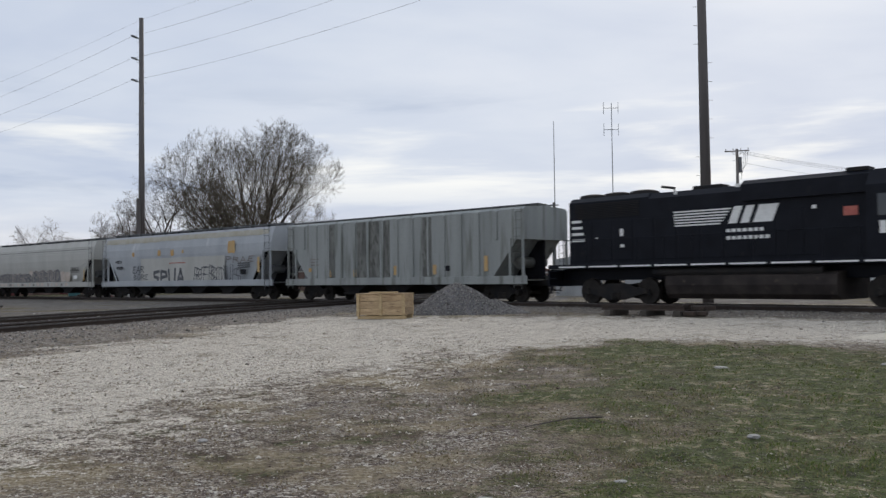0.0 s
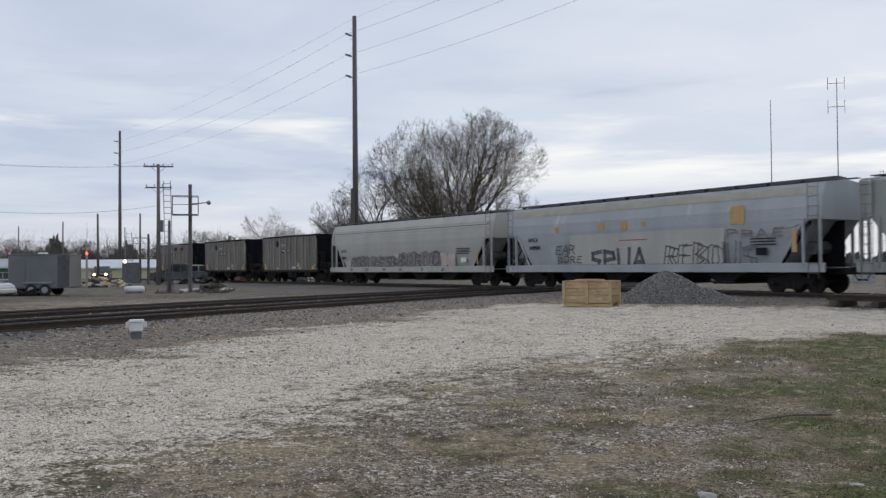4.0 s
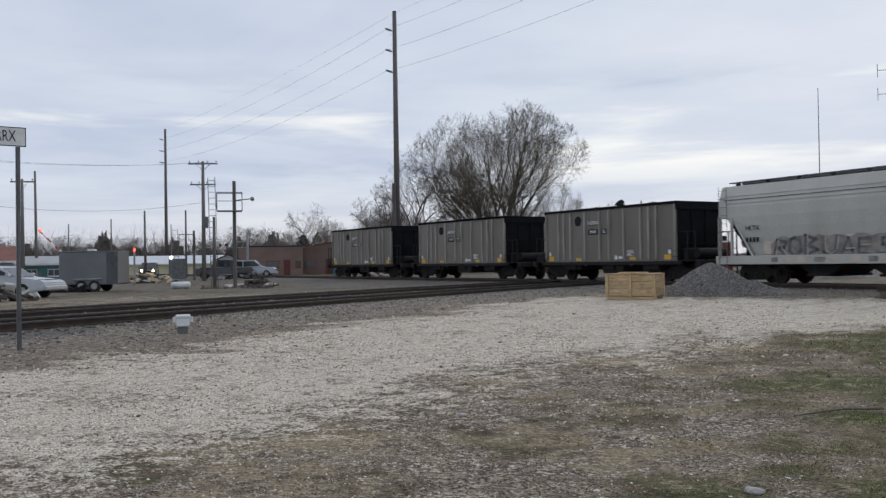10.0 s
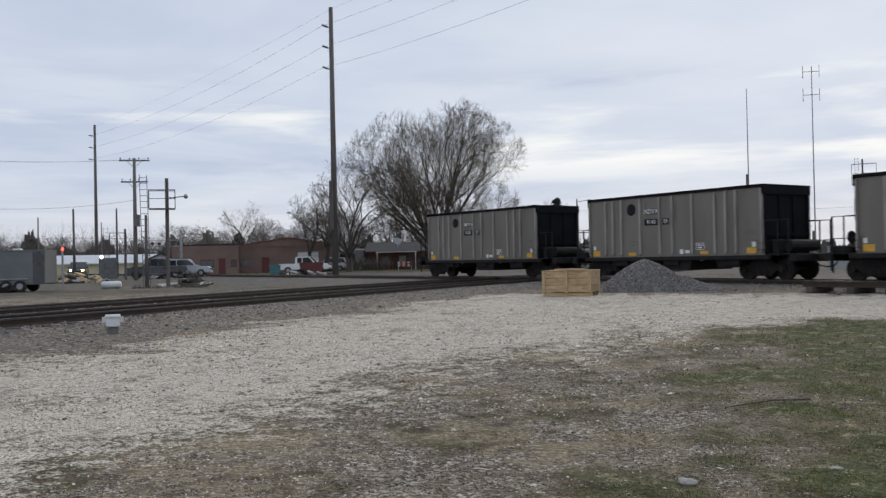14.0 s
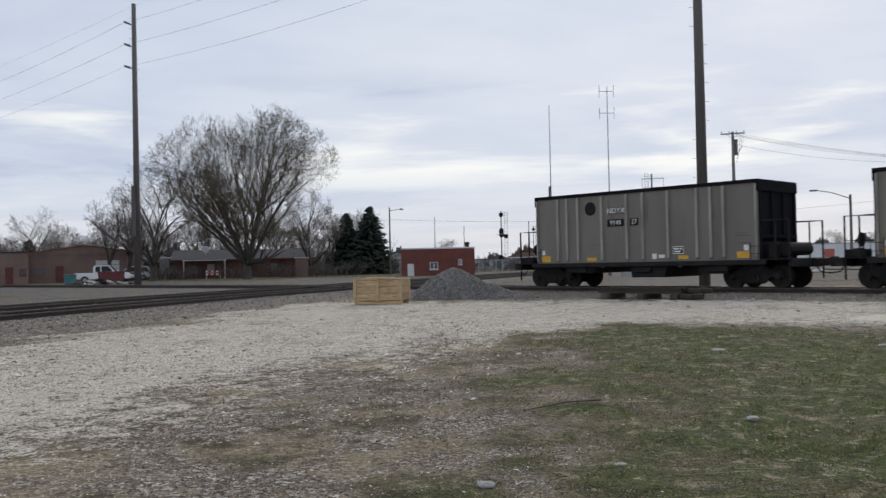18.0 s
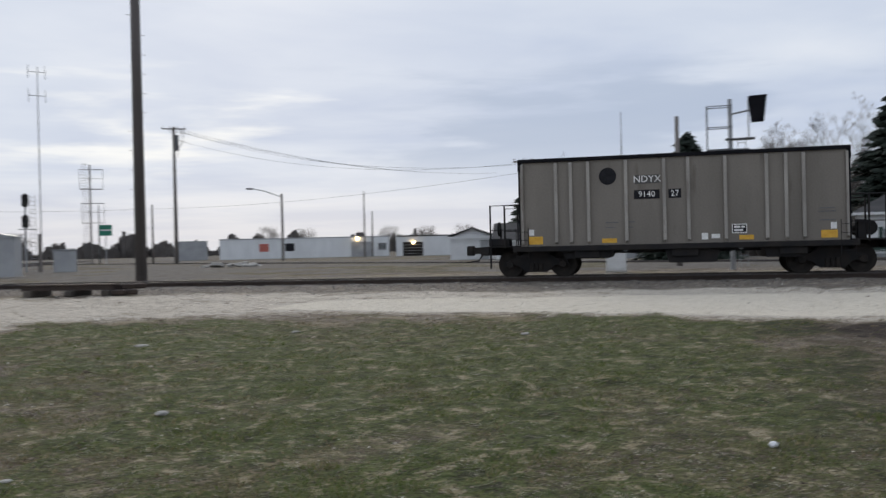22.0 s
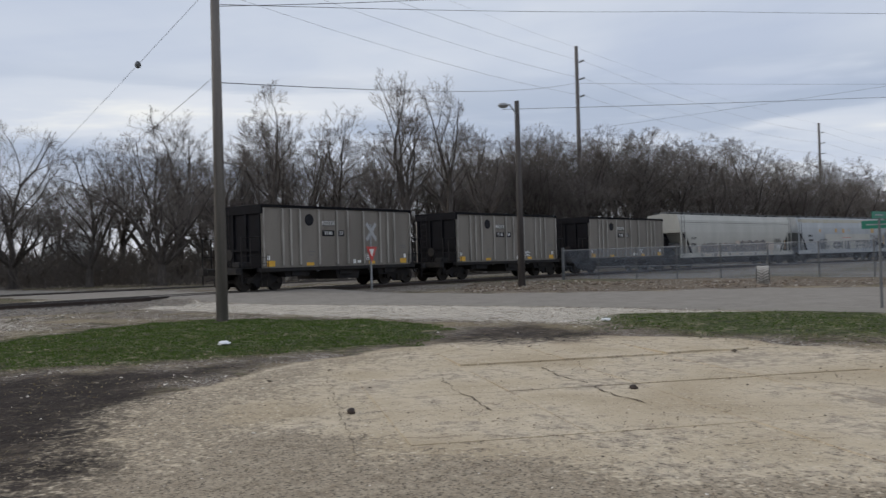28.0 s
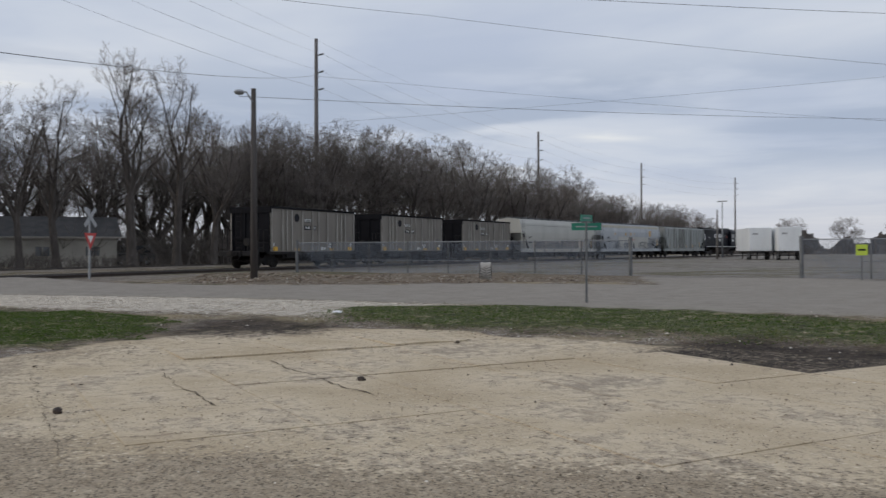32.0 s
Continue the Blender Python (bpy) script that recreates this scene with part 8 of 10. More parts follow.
# white houses beyond the track
building("garage", -37.4, 80, 4.0, 6, 2.1, "siding_white", "white garage with a dark gable roof", "garage", "gable_y", "roof_dark", 0.75, doors=((0.7, 1.5, 0, 1.8, "siding_grey"),))
building("house", -42.5, 76, 9.6, 8, 1.65, "siding_white", "low white house with a dark roof patched in red", "house", "gable_x", "roof_dark", 1.5, windows=((-3.4, -2.6, 0.5, 1.2), (1.0, 1.8, 0.5, 1.2)), doors=((-4.4, -3.7, 0, 1.5, "roof_dark"),))
part("roof_patch", (lambda bm: prism_x(bm, [(0.9, 2.25), (4.0, 3.33), (4.0, 3.38), (0.9, 2.31)], -1.6, 4.9))(bmesh.new()), "roof_red", bpy.data.objects["house.002"], "rusty red roof section")
wh = building("house", -63.55, 60, 6.4, 7.5, 2.75, "siding_white", "white bungalow with a grey hip roof and green shutters", "house", "hip", "roof_dark", 1.95, windows=((-1.75, -0.75, 0.95, 1.85), (0.6, 1.7, 0.85, 1.9)), doors=((2.5, 3.05, 0.25, 2.0, "siding_grey"),))
part("awning", (lambda bm: prism_x(bm, [(-0.02, 2.5), (-0.5, 2.32), (-0.5, 2.27), (-0.02, 2.27)], -0.3, 0.75))(bmesh.new()), "green_sign", wh, "green canvas awning")
part("door_hood", (lambda bm: prism_x(bm, [(-0.02, 2.4), (-0.55, 2.12), (-0.55, 2.05), (-0.02, 2.12)], 2.2, 3.15))(bmesh.new()), "siding_grey", wh)
for a in (-1.98, -0.73, 0.32, 1.72):
    part("shutter", boxes((a, a + 0.24, -0.03, -0.003, 0.85, 1.92), bev=0.008), "hedge_dark", wh, "dark green shutter")
part("chimney", boxes((-0.2, 0.4, 4.0, 4.5, 3.9, 5.5), bev=0.02), "brick_brown", wh)
part("plinth", boxes((-3.2, 3.2, -0.02, -0.003, -0.15, 0.3)), "siding_grey", wh)
bx2, by2 = pol(-61.4, 58.6)
bench = thing("garden_bench", pose(bx2, by2, ground_z(bx2, by2), 0, 0, -61.4), "green painted garden bench before the bungalow", "bench")
part("seat", boxes((-0.95, 0.95, -0.22, 0.22, 0.38, 0.44), bev=0.01), "hedge_dark", bench)
part("backrest", boxes((-0.95, 0.95, 0.2, 0.25, 0.46, 0.86), bev=0.01), "hedge_dark", bench)
for k in (-0.8, 0.8):
    part("leg", boxes((k - 0.04, k + 0.04, -0.2, 0.2, -0.05, 0.38)), "hedge_dark", bench)
building("lean_to", -59.4, 61, 2.5, 4, 1.6, "siding_white", "small white lean-to shed beside the bungalow", "shed", "gable_y", "roof_dark", 0.55, windows=((-0.9, -0.3, 0.4, 1.2),))
building("shed", -48.5, 70, 3.6, 4, 1.6, "siding_grey", "small weathered shed beside a spruce", "shed", "gable_y", "roof_dark", 0.9, doors=((-0.5, 0.5, 0, 1.4, "siding_white"),))
building("house", -98.0, 79, 13.0, 8, 2.5, "siding_tan", "long tan ranch house behind bare trees", "house", "gable_x", "roof_dark", 1.7, windows=((-3.6, -2.4, 0.9, 1.8), (0.2, 1.4, 0.9, 1.8), (4.0, 5.2, 0.9, 1.8)), doors=((-5.0, -4.1, 0.1, 2.0, "siding_white"),), trim="siding_tan")
# the two dark doors are painted shade for the porch's interior
ph = building("porch", -93.2, 76, 3.2, 3.2, 2.0, "siding_tan", "small gabled ranch house porch with doors darkened as interior shade", "porch", "gable_y", "roof_dark", 0.7, doors=((-1.3, -0.2, 0, 1.8, "roof_dark"), (0.2, 1.3, 0, 1.8, "roof_dark")))
building("house", -83.2, 122, 7.5, 7, 4.2, "siding_white", "two-storey white frame house among trees", "house", "gable_y", "roof_dark", 2.2, windows=((-2.6, -1.7, 0.8, 2.0), (-0.4, 0.5, 0.8, 2.0), (1.6, 2.5, 0.8, 2.0), (-1.6, -0.7, 3.0, 4.0), (0.8, 1.7, 3.0, 4.0)))

# signal huts and cabinets
x, y = pol(-8.8, 60.5)
hut = thing("signal_hut", pose(x, y, 0.15, 0, 0, -24), "weathered aluminium signal hut with a low peaked roof", "signal hut")
part("wall", boxes((-1.25, 1.25, -0.9, 0.9, 0.1, 2.45), bev=0.02), "aluminium_hut", hut)
bm = bmesh.new()
prism(bm, [(-1.35, 2.452), (1.35, 2.452), (1.35, 2.52), (0, 2.76), (-1.35, 2.52)], -1.0, 1.0)
part("roof", bm, "aluminium_hut", hut)
part("door", boxes((-0.95, -0.05, -0.93, -0.902, 0.25, 2.25), bev=0.008), "aluminium_hut", hut)
part("plinth", boxes((-1.35, 1.35, -1.0, 1.0, -0.1, 0.098)), "concrete", hut)
x, y = pol(-12.4, 72)
o = thing("relay_cabinet", pose(x, y, 0.15, 0, 0, -12), "small pale grey relay cabinet", "cabinet")
part("body", boxes((-0.8, 0.8, -0.5, 0.5, 0, 1.65), bev=0.02), "aluminium_hut", o)
part("roof", boxes((-0.88, 0.88, -0.58, 0.58, 1.653, 1.73), bev=0.02), "galv", o)
x, y = pol(-46.6, 39.2)
o = thing("relay_cabinet", pose(x, y, 0.15, 0, 0, -46), "tall white trackside relay cabinet", "cabinet")
part("body", boxes((-0.42, 0.42, -0.3, 0.3, 0.12, 2.15), bev=0.015), "white_paint", o)
part("door", boxes((-0.37, 0.37, -0.325, -0.302, 0.2, 2.05), bev=0.006), "white_paint", o)
part("roof", boxes((-0.5, 0.5, -0.38, 0.38, 2.153, 2.24), bev=0.015), "galv", o)
part("plinth", boxes((-0.46, 0.46, -0.34, 0.34, -0.1, 0.118)), "concrete", o)
x, y = pol(32.6, 92)
o = thing("utility_box", pose(x, y, 0.15, 0, 0, 32), "grey metal utility enclosure beside a pole", "cabinet")
part("body", boxes((-0.85, 0.85, -0.5, 0.5, 0, 2.1), bev=0.02), "galv_dark", o)
part("door", boxes((-0.75, -0.03, -0.53, -0.502, 0.1, 2.0), bev=0.006), "galv_dark", o)
part("door", boxes((0.03, 0.75, -0.53, -0.502, 0.1, 2.0), bev=0.006), "galv_dark", o)
bm = bmesh.new()
ball(bm, (-0.6, -0.6, 2.2), 0.16)
part("lamp", bm, "lamp_white", o, "lit white lamp")
# small white junction box on a short post near the crossing track
x, y = -10.28, 16.5
o = thing("junction_box", pose(x, y, ground_z(x, y), 0, 0, 30), "small white junction box with side ears on a stump", "junction box")
o.scale = (0.82, 0.82, 0.9)
part("stump", boxes((-0.13, 0.13, -0.1, 0.1, -0.1, 0.16), bev=0.01), "galv_dark", o)
part("body", boxes((-0.16, 0.16, -0.14, 0.14, 0.16, 0.36), bev=0.02), "white_paint", o)
part("lid", boxes((-0.18, 0.18, -0.16, 0.16, 0.363, 0.43), bev=0.015), "white_paint", o)
for s in (-1, 1):
    part("hinge_ear", boxes((*sorted((s * 0.162, s * 0.25)), -0.05, 0.05, 0.25, 0.38), bev=0.01), "white_paint", o)


# ---- railway signals ----
def signal_head(ob, x, y, z, lamps, facing, lit=None):
    """A signal head: black plate, and a hood and lens for each lamp; it looks along facing degrees."""
    m = Matrix.Translation((x, y, z)) @ pose(0, 0, 0, 0, 0, facing)
    h = 0.26 * lamps
    bm = bmesh.new()
    prism(bm, [(0.25 * math.cos(k * math.pi / 8), math.copysign(max(h - 0.25, 0.0), math.sin(k * math.pi / 8 + 0.01)) + 0.25 * math.sin(k * math.pi / 8)) for k in range(16)], -0.06, 0.06)
    hd = part("signal_head", bm, "steel_dark", ob, "", m)
    for i in range(lamps):
        bm = bmesh.new()
        zz = h - 0.26 - i * 0.52
        tube(bm, (0, -0.3, zz), (0, -0.06, zz), 0.15, 0.15, 10, False)
        part("hood", bm, "steel_dark", hd)
        bm = bmesh.new()
        tube(bm, (0, -0.08, zz), (0, -0.065, zz), 0.11, n=10)
        part("lens", bm, "lamp_red" if lit == i else "glass", hd)
    return hd


def mast_signal(yaw, dist, h, heads, label, facing=180):
    x, y = pol(yaw, dist)
    ob = thing("railway_signal", pose(x, y, 0.15, 0, 0, yaw), label, "railway signal")
    part("mast", tubes([((0, 0, -0.1), (0, 0, h), 0.08, 0.07)], 10), "galv", ob)
    ladder(ob, ((0.35, 0, 0), (0.35, 0, h)), ((0.7, 0, 0), (0.7, 0, h)), int(h / 0.3), 0.02, "galv", "ladder")
    for k, (dx, z, n, face) in enumerate(heads):
        signal_head(ob, dx, -0.12, z, n, face)
    part("platform", boxes((-0.5, 0.8, -0.4, 0.4, h - 2.6, h - 2.55)), "galv", ob)
    return ob


mast_signal(-4.15, 98, 7.0, ((0, 6.6, 1, 180), (0, 4.6, 2, 150), (0.5, 4.2, 1, 200), (-0.1, 1.9, 1, 180)), "railway signal mast with ladder and clustered heads")
mast_signal(-10.3, 74, 5.9, ((0, 5.5, 2, 180), (0, 3.9, 2, 180)), "railway signal mast with two dark heads")
mast_signal(-6.2, 140, 7.0, ((0, 6.4, 1, 180),), "distant signal mast seen from behind")


def cage_signal(x, y, h, yaw, label, tiers, arms, tall=1.05):
    """An old signal mast: a pole with guarded platforms."""
    ob = thing("railway_signal", pose(x, y, 0.15, 0, 0, yaw), label, "railway signal")
    part("mast", tubes([((0, 0, -0.1), (0, 0, h), 0.12, 0.1)], 10), "pole_dark", ob)
    for z, a, b in tiers:
        rows = [((a, -0.4, z + tall), (b, -0.4, z + tall), 0.025), ((a, 0.4, z + tall), (b, 0.4, z + tall), 0.025), ((a, -0.4, z + tall * 0.52), (b, -0.4, z + tall * 0.52), 0.02)]
        for k in (a, b):
            for s in (-0.4, 0.4):
                rows.append(((k, s, z), (k, s, z + tall), 0.025))
        for row in rows:
            part("guard_bar", tubes([row], 5), "galv_dark", ob)
        part("platform", boxes((a, b, -0.4, 0.4, z - 0.06, z), bev=0.005), "pole_dark", ob)
    ladder(ob, ((arms, 0.0, 0), (arms - 0.15, 0.0, h + 0.2)), ((arms + 0.4, 0.0, 0), (arms + 0.25, 0.0, h + 0.2)), int(h / 0.32), 0.02, "galv_dark")
    return ob


# derelict frame beside the crossing track: two posts, platform, side lamp
x, y = pol(29.05, 53.5)
fr = cage_signal(x, y, 6.35, 29, "old signal post with ladder, guarded platform and a side lamp", ((4.6, -1.0, 0.45),), -1.35)
part("side_arm", tubes([((0, 0, 5.2), (0.95, 0, 5.3), 0.03)], 6), "galv_dark", fr)
bm = bmesh.new()
ball(bm, (1.05, 0, 5.3), 0.14)
part("side_lamp", bm, "galv", fr)
x, y = pol(30.3, 53.0)
pole("stump_pole", x, y, 4.2, 0.12, "pole_dark", "short dark post beside the signal frame", "pole")
x, y = pol(31.6, 84)
cage_signal(x, y, 4.6, 31, "small signal with a guarded platform behind a pole", ((3.2, -1.3, 0.1),), -1.7)
# crossing gantry behind
x, y = pol(29.3, 96)
o = thing("crossing_gantry", pose(x, y, 0.1, 0, 0, 29), "grey cantilever gantry with unlit crossing lights", "crossing signal")
part("post", tubes([((1.6, 0, 0), (1.6, 0, 4.6), 0.14)], 10), "galv", o)
rows = [((-2.6, 0, 3.3), (1.6, 0, 3.3), 0.05), ((-2.6, 0, 3.9), (1.6, 0, 3.9), 0.05)] + [((-2.6 + k * 0.6, 0, 3.3), (-2.3 + k * 0.6, 0, 3.9), 0.03) for k in range(7)]
part("truss_arm", tubes(rows, 5), "galv", o)
for k in (-1.2, -0.6):
    bm = bmesh.new()
    tube(bm, (k, -0.2, 3.55), (k, -0.1, 3.55), 0.17, n=12)
    part("flasher", bm, "maroon", o, "dark unlit flasher")
x, y = pol(-13.75, 118)
cage_signal(x, y, 12.4, -14, "tall signal mast with two guarded platforms", ((9.4, -1.2, 1.5), (5.2, -1.0, 1.6)), -0.7, 2.4)
x, y = pol(-14.6, 104)
o = thing("road_sign", pose(x, y, 0.15, 0, 0, -14), "green road name sign at a crossing", "road sign")
part("post", tubes([((0, 0.05, 0), (0, 0.05, 4.2), 0.05)], 8), "galv", o)
part("sign_plate", boxes((-0.65, 0.65, -0.03, 0.0, 3.3, 4.5)), "green_sign", o)
part("letter_bar", boxes((-0.5, 0.5, -0.036, -0.031, 3.85, 3.98)), "decal_white", o)

# cantilever signal beyond the track, black shield turned to the line
x, y = pol(-53.6, 40.3)
cs = thing("railway_signal", pose(x, y, 0.15, 0, 0, -54), "galvanised signal mast with cage and a large black shielded head", "railway signal")
part("mast", tubes([((0, 0, -0.1), (0, 0, 7.35), 0.11, 0.09)], 12), "galv", cs)
rows = []
for z in (5.2, 6.15, 7.05):
    rows += [((-0.95, -0.3, z), (0.1, -0.3, z), 0.022), ((-0.95, 0.3, z), (0.1, 0.3, z), 0.022), ((-0.95, -0.3, z), (-0.95, 0.3, z), 0.022)]
for s in (-0.3, 0.3):
    rows.append(((-0.95, s, 5.2), (-0.95, s, 7.05), 0.025))
for row in rows:
    part("guard_bar", tubes([row], 5), "galv_dark", cs)
part("platform", boxes((-0.95, 0.75, -0.35, 0.35, 5.12, 5.19), bev=0.005), "galv_dark", cs)
part("platform", boxes((-0.2, 1.0, -0.3, 0.3, 5.6, 5.65), bev=0.005), "galv_dark", cs)
ladder(cs, ((0.3, -0.1, 0.2), (0.3, -0.1, 5.6)), ((0.62, -0.1, 0.2), (0.62, -0.1, 5.6)), 18, 0.016, "galv")
bm = bmesh.new()
prism(bm, [(-0.24, -0.56), (0.26, -0.56), (0.4, 0.56), (-0.36, 0.56)], -0.07, 0.07)
hd = part("signal_shield", bm, "matte_black", cs, "black signal backing plate", pose(1.1, -0.2, 6.85, 0, 0, -12))
part("signal_bracket", tubes([((0, 0, 6.7), (1.1, -0.2, 6.85), 0.04), ((0.75, -0.1, 5.6), (0.75, -0.1, 7.3), 0.03)], 6), "galv", cs)
for k in range(3):
    bm = bmesh.new()
    tube(bm, (0, 0.04, 0.38 - k * 0.38), (0, 0.28, 0.38 - k * 0.38), 0.14, 0.13, 10, False)
    part("hood", bm, "steel_dark", hd)
# short post with two small lamps beside the white cabinet mast (old relay stand)
x, y = pol(-57.2, 58)
o = pole("street_lamp", x, y, 5.2, 0.09, "galv", "slender lamp post with twin arms", "street lamp")
part("lamp_arm", tubes([((-0.8, 0, 5.1), (0.8, 0, 5.1), 0.035)], 6), "galv", o)
for s in (-0.8, 0.8):
    part("lamp_head", boxes((s - 0.25, s + 0.25, -0.1, 0.1, 5.05, 5.16), bev=0.02), "galv", o)


# ---- vehicles ----
def wheel(parent, x, y, r, out):
    bm = bmesh.new()
    tube(bm, (0, -0.1, 0), (0, 0.1, 0), r, n=18)
    w = part("tyre", bm, "rubber", parent, "", (x, y, r))
    bm = bmesh.new()
    tube(bm, (0, out * 0.09, 0), (0, out * 0.108, 0), r * 0.62, r * 0.5, 14)
    part("rim", bm, "galv", w)
    return w


def vehicle(name, m, paint, label, category, kind):
    """A car or pickup; front towards +x, ground at z = 0."""
    ob = thing(name, m, label, category)
    if kind == "pickup":
        L, w, r, h = 5.6, 0.96, 0.38, 1.85
        low = [(-2.75, 0.5), (-2.75, 1.08), (0.2, 1.1), (1.55, 1.12), (2.6, 1.02), (2.75, 0.85), (2.75, 0.48), (2.2, 0.42), (-2.2, 0.42)]
        cabin = [(-1.0, 1.1), (-0.95, 1.78), (-0.6, 1.86), (0.55, 1.84), (1.25, 1.13)]
        wx = (-1.75, 1.8)
    elif kind == "suv":
        L, w, r, h = 4.7, 0.92, 0.36, 1.75
        low = [(-2.3, 0.5), (-2.32, 1.0), (1.0, 1.05), (2.1, 0.98), (2.35, 0.8), (2.35, 0.45), (1.9, 0.38), (-1.9, 0.38)]
        cabin = [(-2.28, 1.02), (-2.0, 1.7), (-1.6, 1.76), (0.2, 1.74), (1.1, 1.06)]
        wx = (-1.4, 1.45)
    else:
        L, w, r, h = 5.2, 0.92, 0.33, 1.45
        low = [(-2.55, 0.45), (-2.6, 0.85), (-1.5, 0.95), (1.0, 0.96), (2.3, 0.82), (2.6, 0.68), (2.6, 0.38), (2.1, 0.3), (-2.1, 0.3)]
        cabin = [(-1.75, 0.94), (-1.0, 1.4), (-0.6, 1.45), (0.35, 1.43), (1.2, 0.96)]
        wx = (-1.5, 1.55)
    bm = bmesh.new()
    prism(bm, low, -w, w)
    bmesh.ops.bevel(bm, geom=bm.edges[:], offset=0.05, segments=2, affect="EDGES")
    part("body", bm, paint, ob)
    bm = bmesh.new()
    prism(bm, cabin, -w * 0.86, w * 0.86)
    bmesh.ops.bevel(bm, geom=bm.edges[:], offset=0.05, segments=2, affect="EDGES")
    part("cabin", bm, paint, ob)
    (x0, z0), (x1, z1), (x2, z2), (x3, z3), (x4, z4) = cabin
    for s in (-1, 1):
        bm = bmesh.new()
        yy = s * (w * 0.86 + 0.004)
        for quad in ([(x0 + 0.25, z0 + 0.08), (x1 + 0.22, z1 - 0.08), ((x1 + x3) / 2 - 0.05, z2 - 0.12), ((x1 + x3) / 2 - 0.05, z0 + 0.08)], [((x1 + x3) / 2 + 0.05, z0 + 0.08), ((x1 + x3) / 2 + 0.05, z2 - 0.12), (x3 - 0.05, z3 - 0.1), (x4 - 0.22, z4 + 0.08)]):
            prism(bm, quad, yy - 0.006, yy + 0.006)
        part("side_window", bm, "glass", ob)
    for (xa, za), (xb, zb), nm in (((x3, z3), (x4, z4), "windscreen"), ((x1, z1), (x0, z0), "rear_window")):
        bm = bmesh.new()
        d = Vector((xb - xa, 0, zb - za))
        nrm = Vector((-d.z, 0, d.x)).normalized() * (0.008 if d.x < 0 else 0.008)
        if nrm.z < 0:
            nrm = -nrm
        a, b = Vector((xa, 0, za)) + d * 0.12 + nrm, Vector((xa, 0, za)) + d * 0.9 + nrm
        bm.faces.new([bm.verts.new((p.x, s * w * k, p.z)) for p, s, k in ((a, -1, 0.72), (b, -1, 0.78), (b, 1, 0.78), (a, 1, 0.72))])
        part(nm, bm, "glass", ob)
    if kind == "pickup":
        part("load_bed", boxes((-2.6, -1.1, -w + 0.12, w - 0.12, 1.082, 1.09)), "steel_dark", ob)
    fx = low[4][0] if kind != "pickup" else 2.7
    for s in (-1, 1):
        part("headlight", boxes((fx - 0.06, fx + 0.03, s * w * 0.72 - 0.2, s * w * 0.72 + 0.2, low[4][1] - 0.12, low[4][1] + 0.02), bev=0.02), "glass_sky", ob)
        part("taillight", boxes((low[0][0] - 0.03, low[0][0] + 0.05, s * w * 0.8 - 0.12, s * w * 0.8 + 0.12, 0.7, 0.9), bev=0.01), "maroon", ob)
        part("mirror", boxes((x4 - 0.35, x4 - 0.2, *sorted((s * w * 0.9, s * (w + 0.16))), z4 + 0.02, z4 + 0.16), bev=0.02), paint, ob)
    part("grille", boxes((fx, fx + 0.045, -w * 0.45, w * 0.45, low[4][1] - 0.16, low[4][1] + 0.02), bev=0.01), "steel_dark", ob)
    part("bumper", boxes((low[5][0] - 0.1, low[5][0] + 0.08, -w * 0.95, w * 0.95, low[6][1] - 0.02, low[6][1] + 0.16), bev=0.03), "galv" if kind == "pickup" else paint, ob)
    for x in wx:
        for s in (-1, 1):
            wheel(ob, x, s * (w - 0.09), r, s)
    return ob


def on_ground(yaw, dist, turn):
    x, y = pol(yaw, dist)
    return pose(x, y, ground_z(x, y), 0, 0, turn)


vehicle("sedan", on_ground(42.35, 44.6, 10), "car_silver", "silver-blue sedan parked among rubble behind the tracks", "car", "sedan")
vehicle("pickup_truck", on_ground(29.8, 88, 205), "car_dark", "dark grey pickup truck parked by a shed", "truck", "pickup")
vehicle("suv", on_ground(28.0, 92, 20), "car_silver", "silver car with its front towards the road", "car", "suv")
vehicle("pickup_truck", on_ground(20.7, 98, 12), "car_white", "white crew-cab pickup truck before the workshop", "truck", "pickup")
vehicle("suv", on_ground(19.2, 112, 200), "car_white", "white car behind the tall pole", "car", "suv")
vehicle("suv", on_ground(17.4, 124, 10), "car_white", "white car beside the grey garage", "car", "suv")
v = vehicle("van", on_ground(34.3, 105, 300), "car_dark", "dark van with its headlights on", "car", "suv")
for s in (-0.6, 0.6):
    bm = bmesh.new()
    ball(bm, (2.42, s, 0.85), 0.13)
    part("lit_headlight", bm, "lamp_warm", v, "lit headlight")
vehicle("suv", on_ground(-103.3, 82, 120), "car_dark", "dark car parked beside the ranch house", "car", "suv")
vehicle("suv", on_ground(-4.7, 135, 90), "car_dark", "small dark car at the far crossing", "car", "suv")
# enclosed cargo trailer
x, y = pol(37.35, 52.3)
tr = thing("cargo_trailer", pose(x, y, ground_z(x, y), 0, 0, 18), "silver-grey enclosed cargo trailer on twin axles", "trailer")
part("body", boxes((-1.55, 1.6, -0.98, 0.98, 0.42, 2.2), bev=0.05), "trailer_grey", tr)
part("roof_rail", boxes((-1.57, 1.62, -1.0, 1.0, 2.14, 2.22), bev=0.02), "galv_dark", tr)
part("side_door", boxes((-1.4, -0.65, -1.0, -0.982, 0.5, 2.05), bev=0.008), "trailer_grey", tr)
part("corner_panel", boxes((1.0, 1.59, -1.0, -0.982, 0.45, 2.15)), "car_dark", tr)
part("skirt", boxes((-1.55, 1.6, -0.995, -0.97, 0.4, 0.5)), "galv_dark", tr)
part("roof_vent", boxes((-0.3, 0.1, -0.2, 0.2, 2.22, 2.32), bev=0.03), "white_paint", tr)
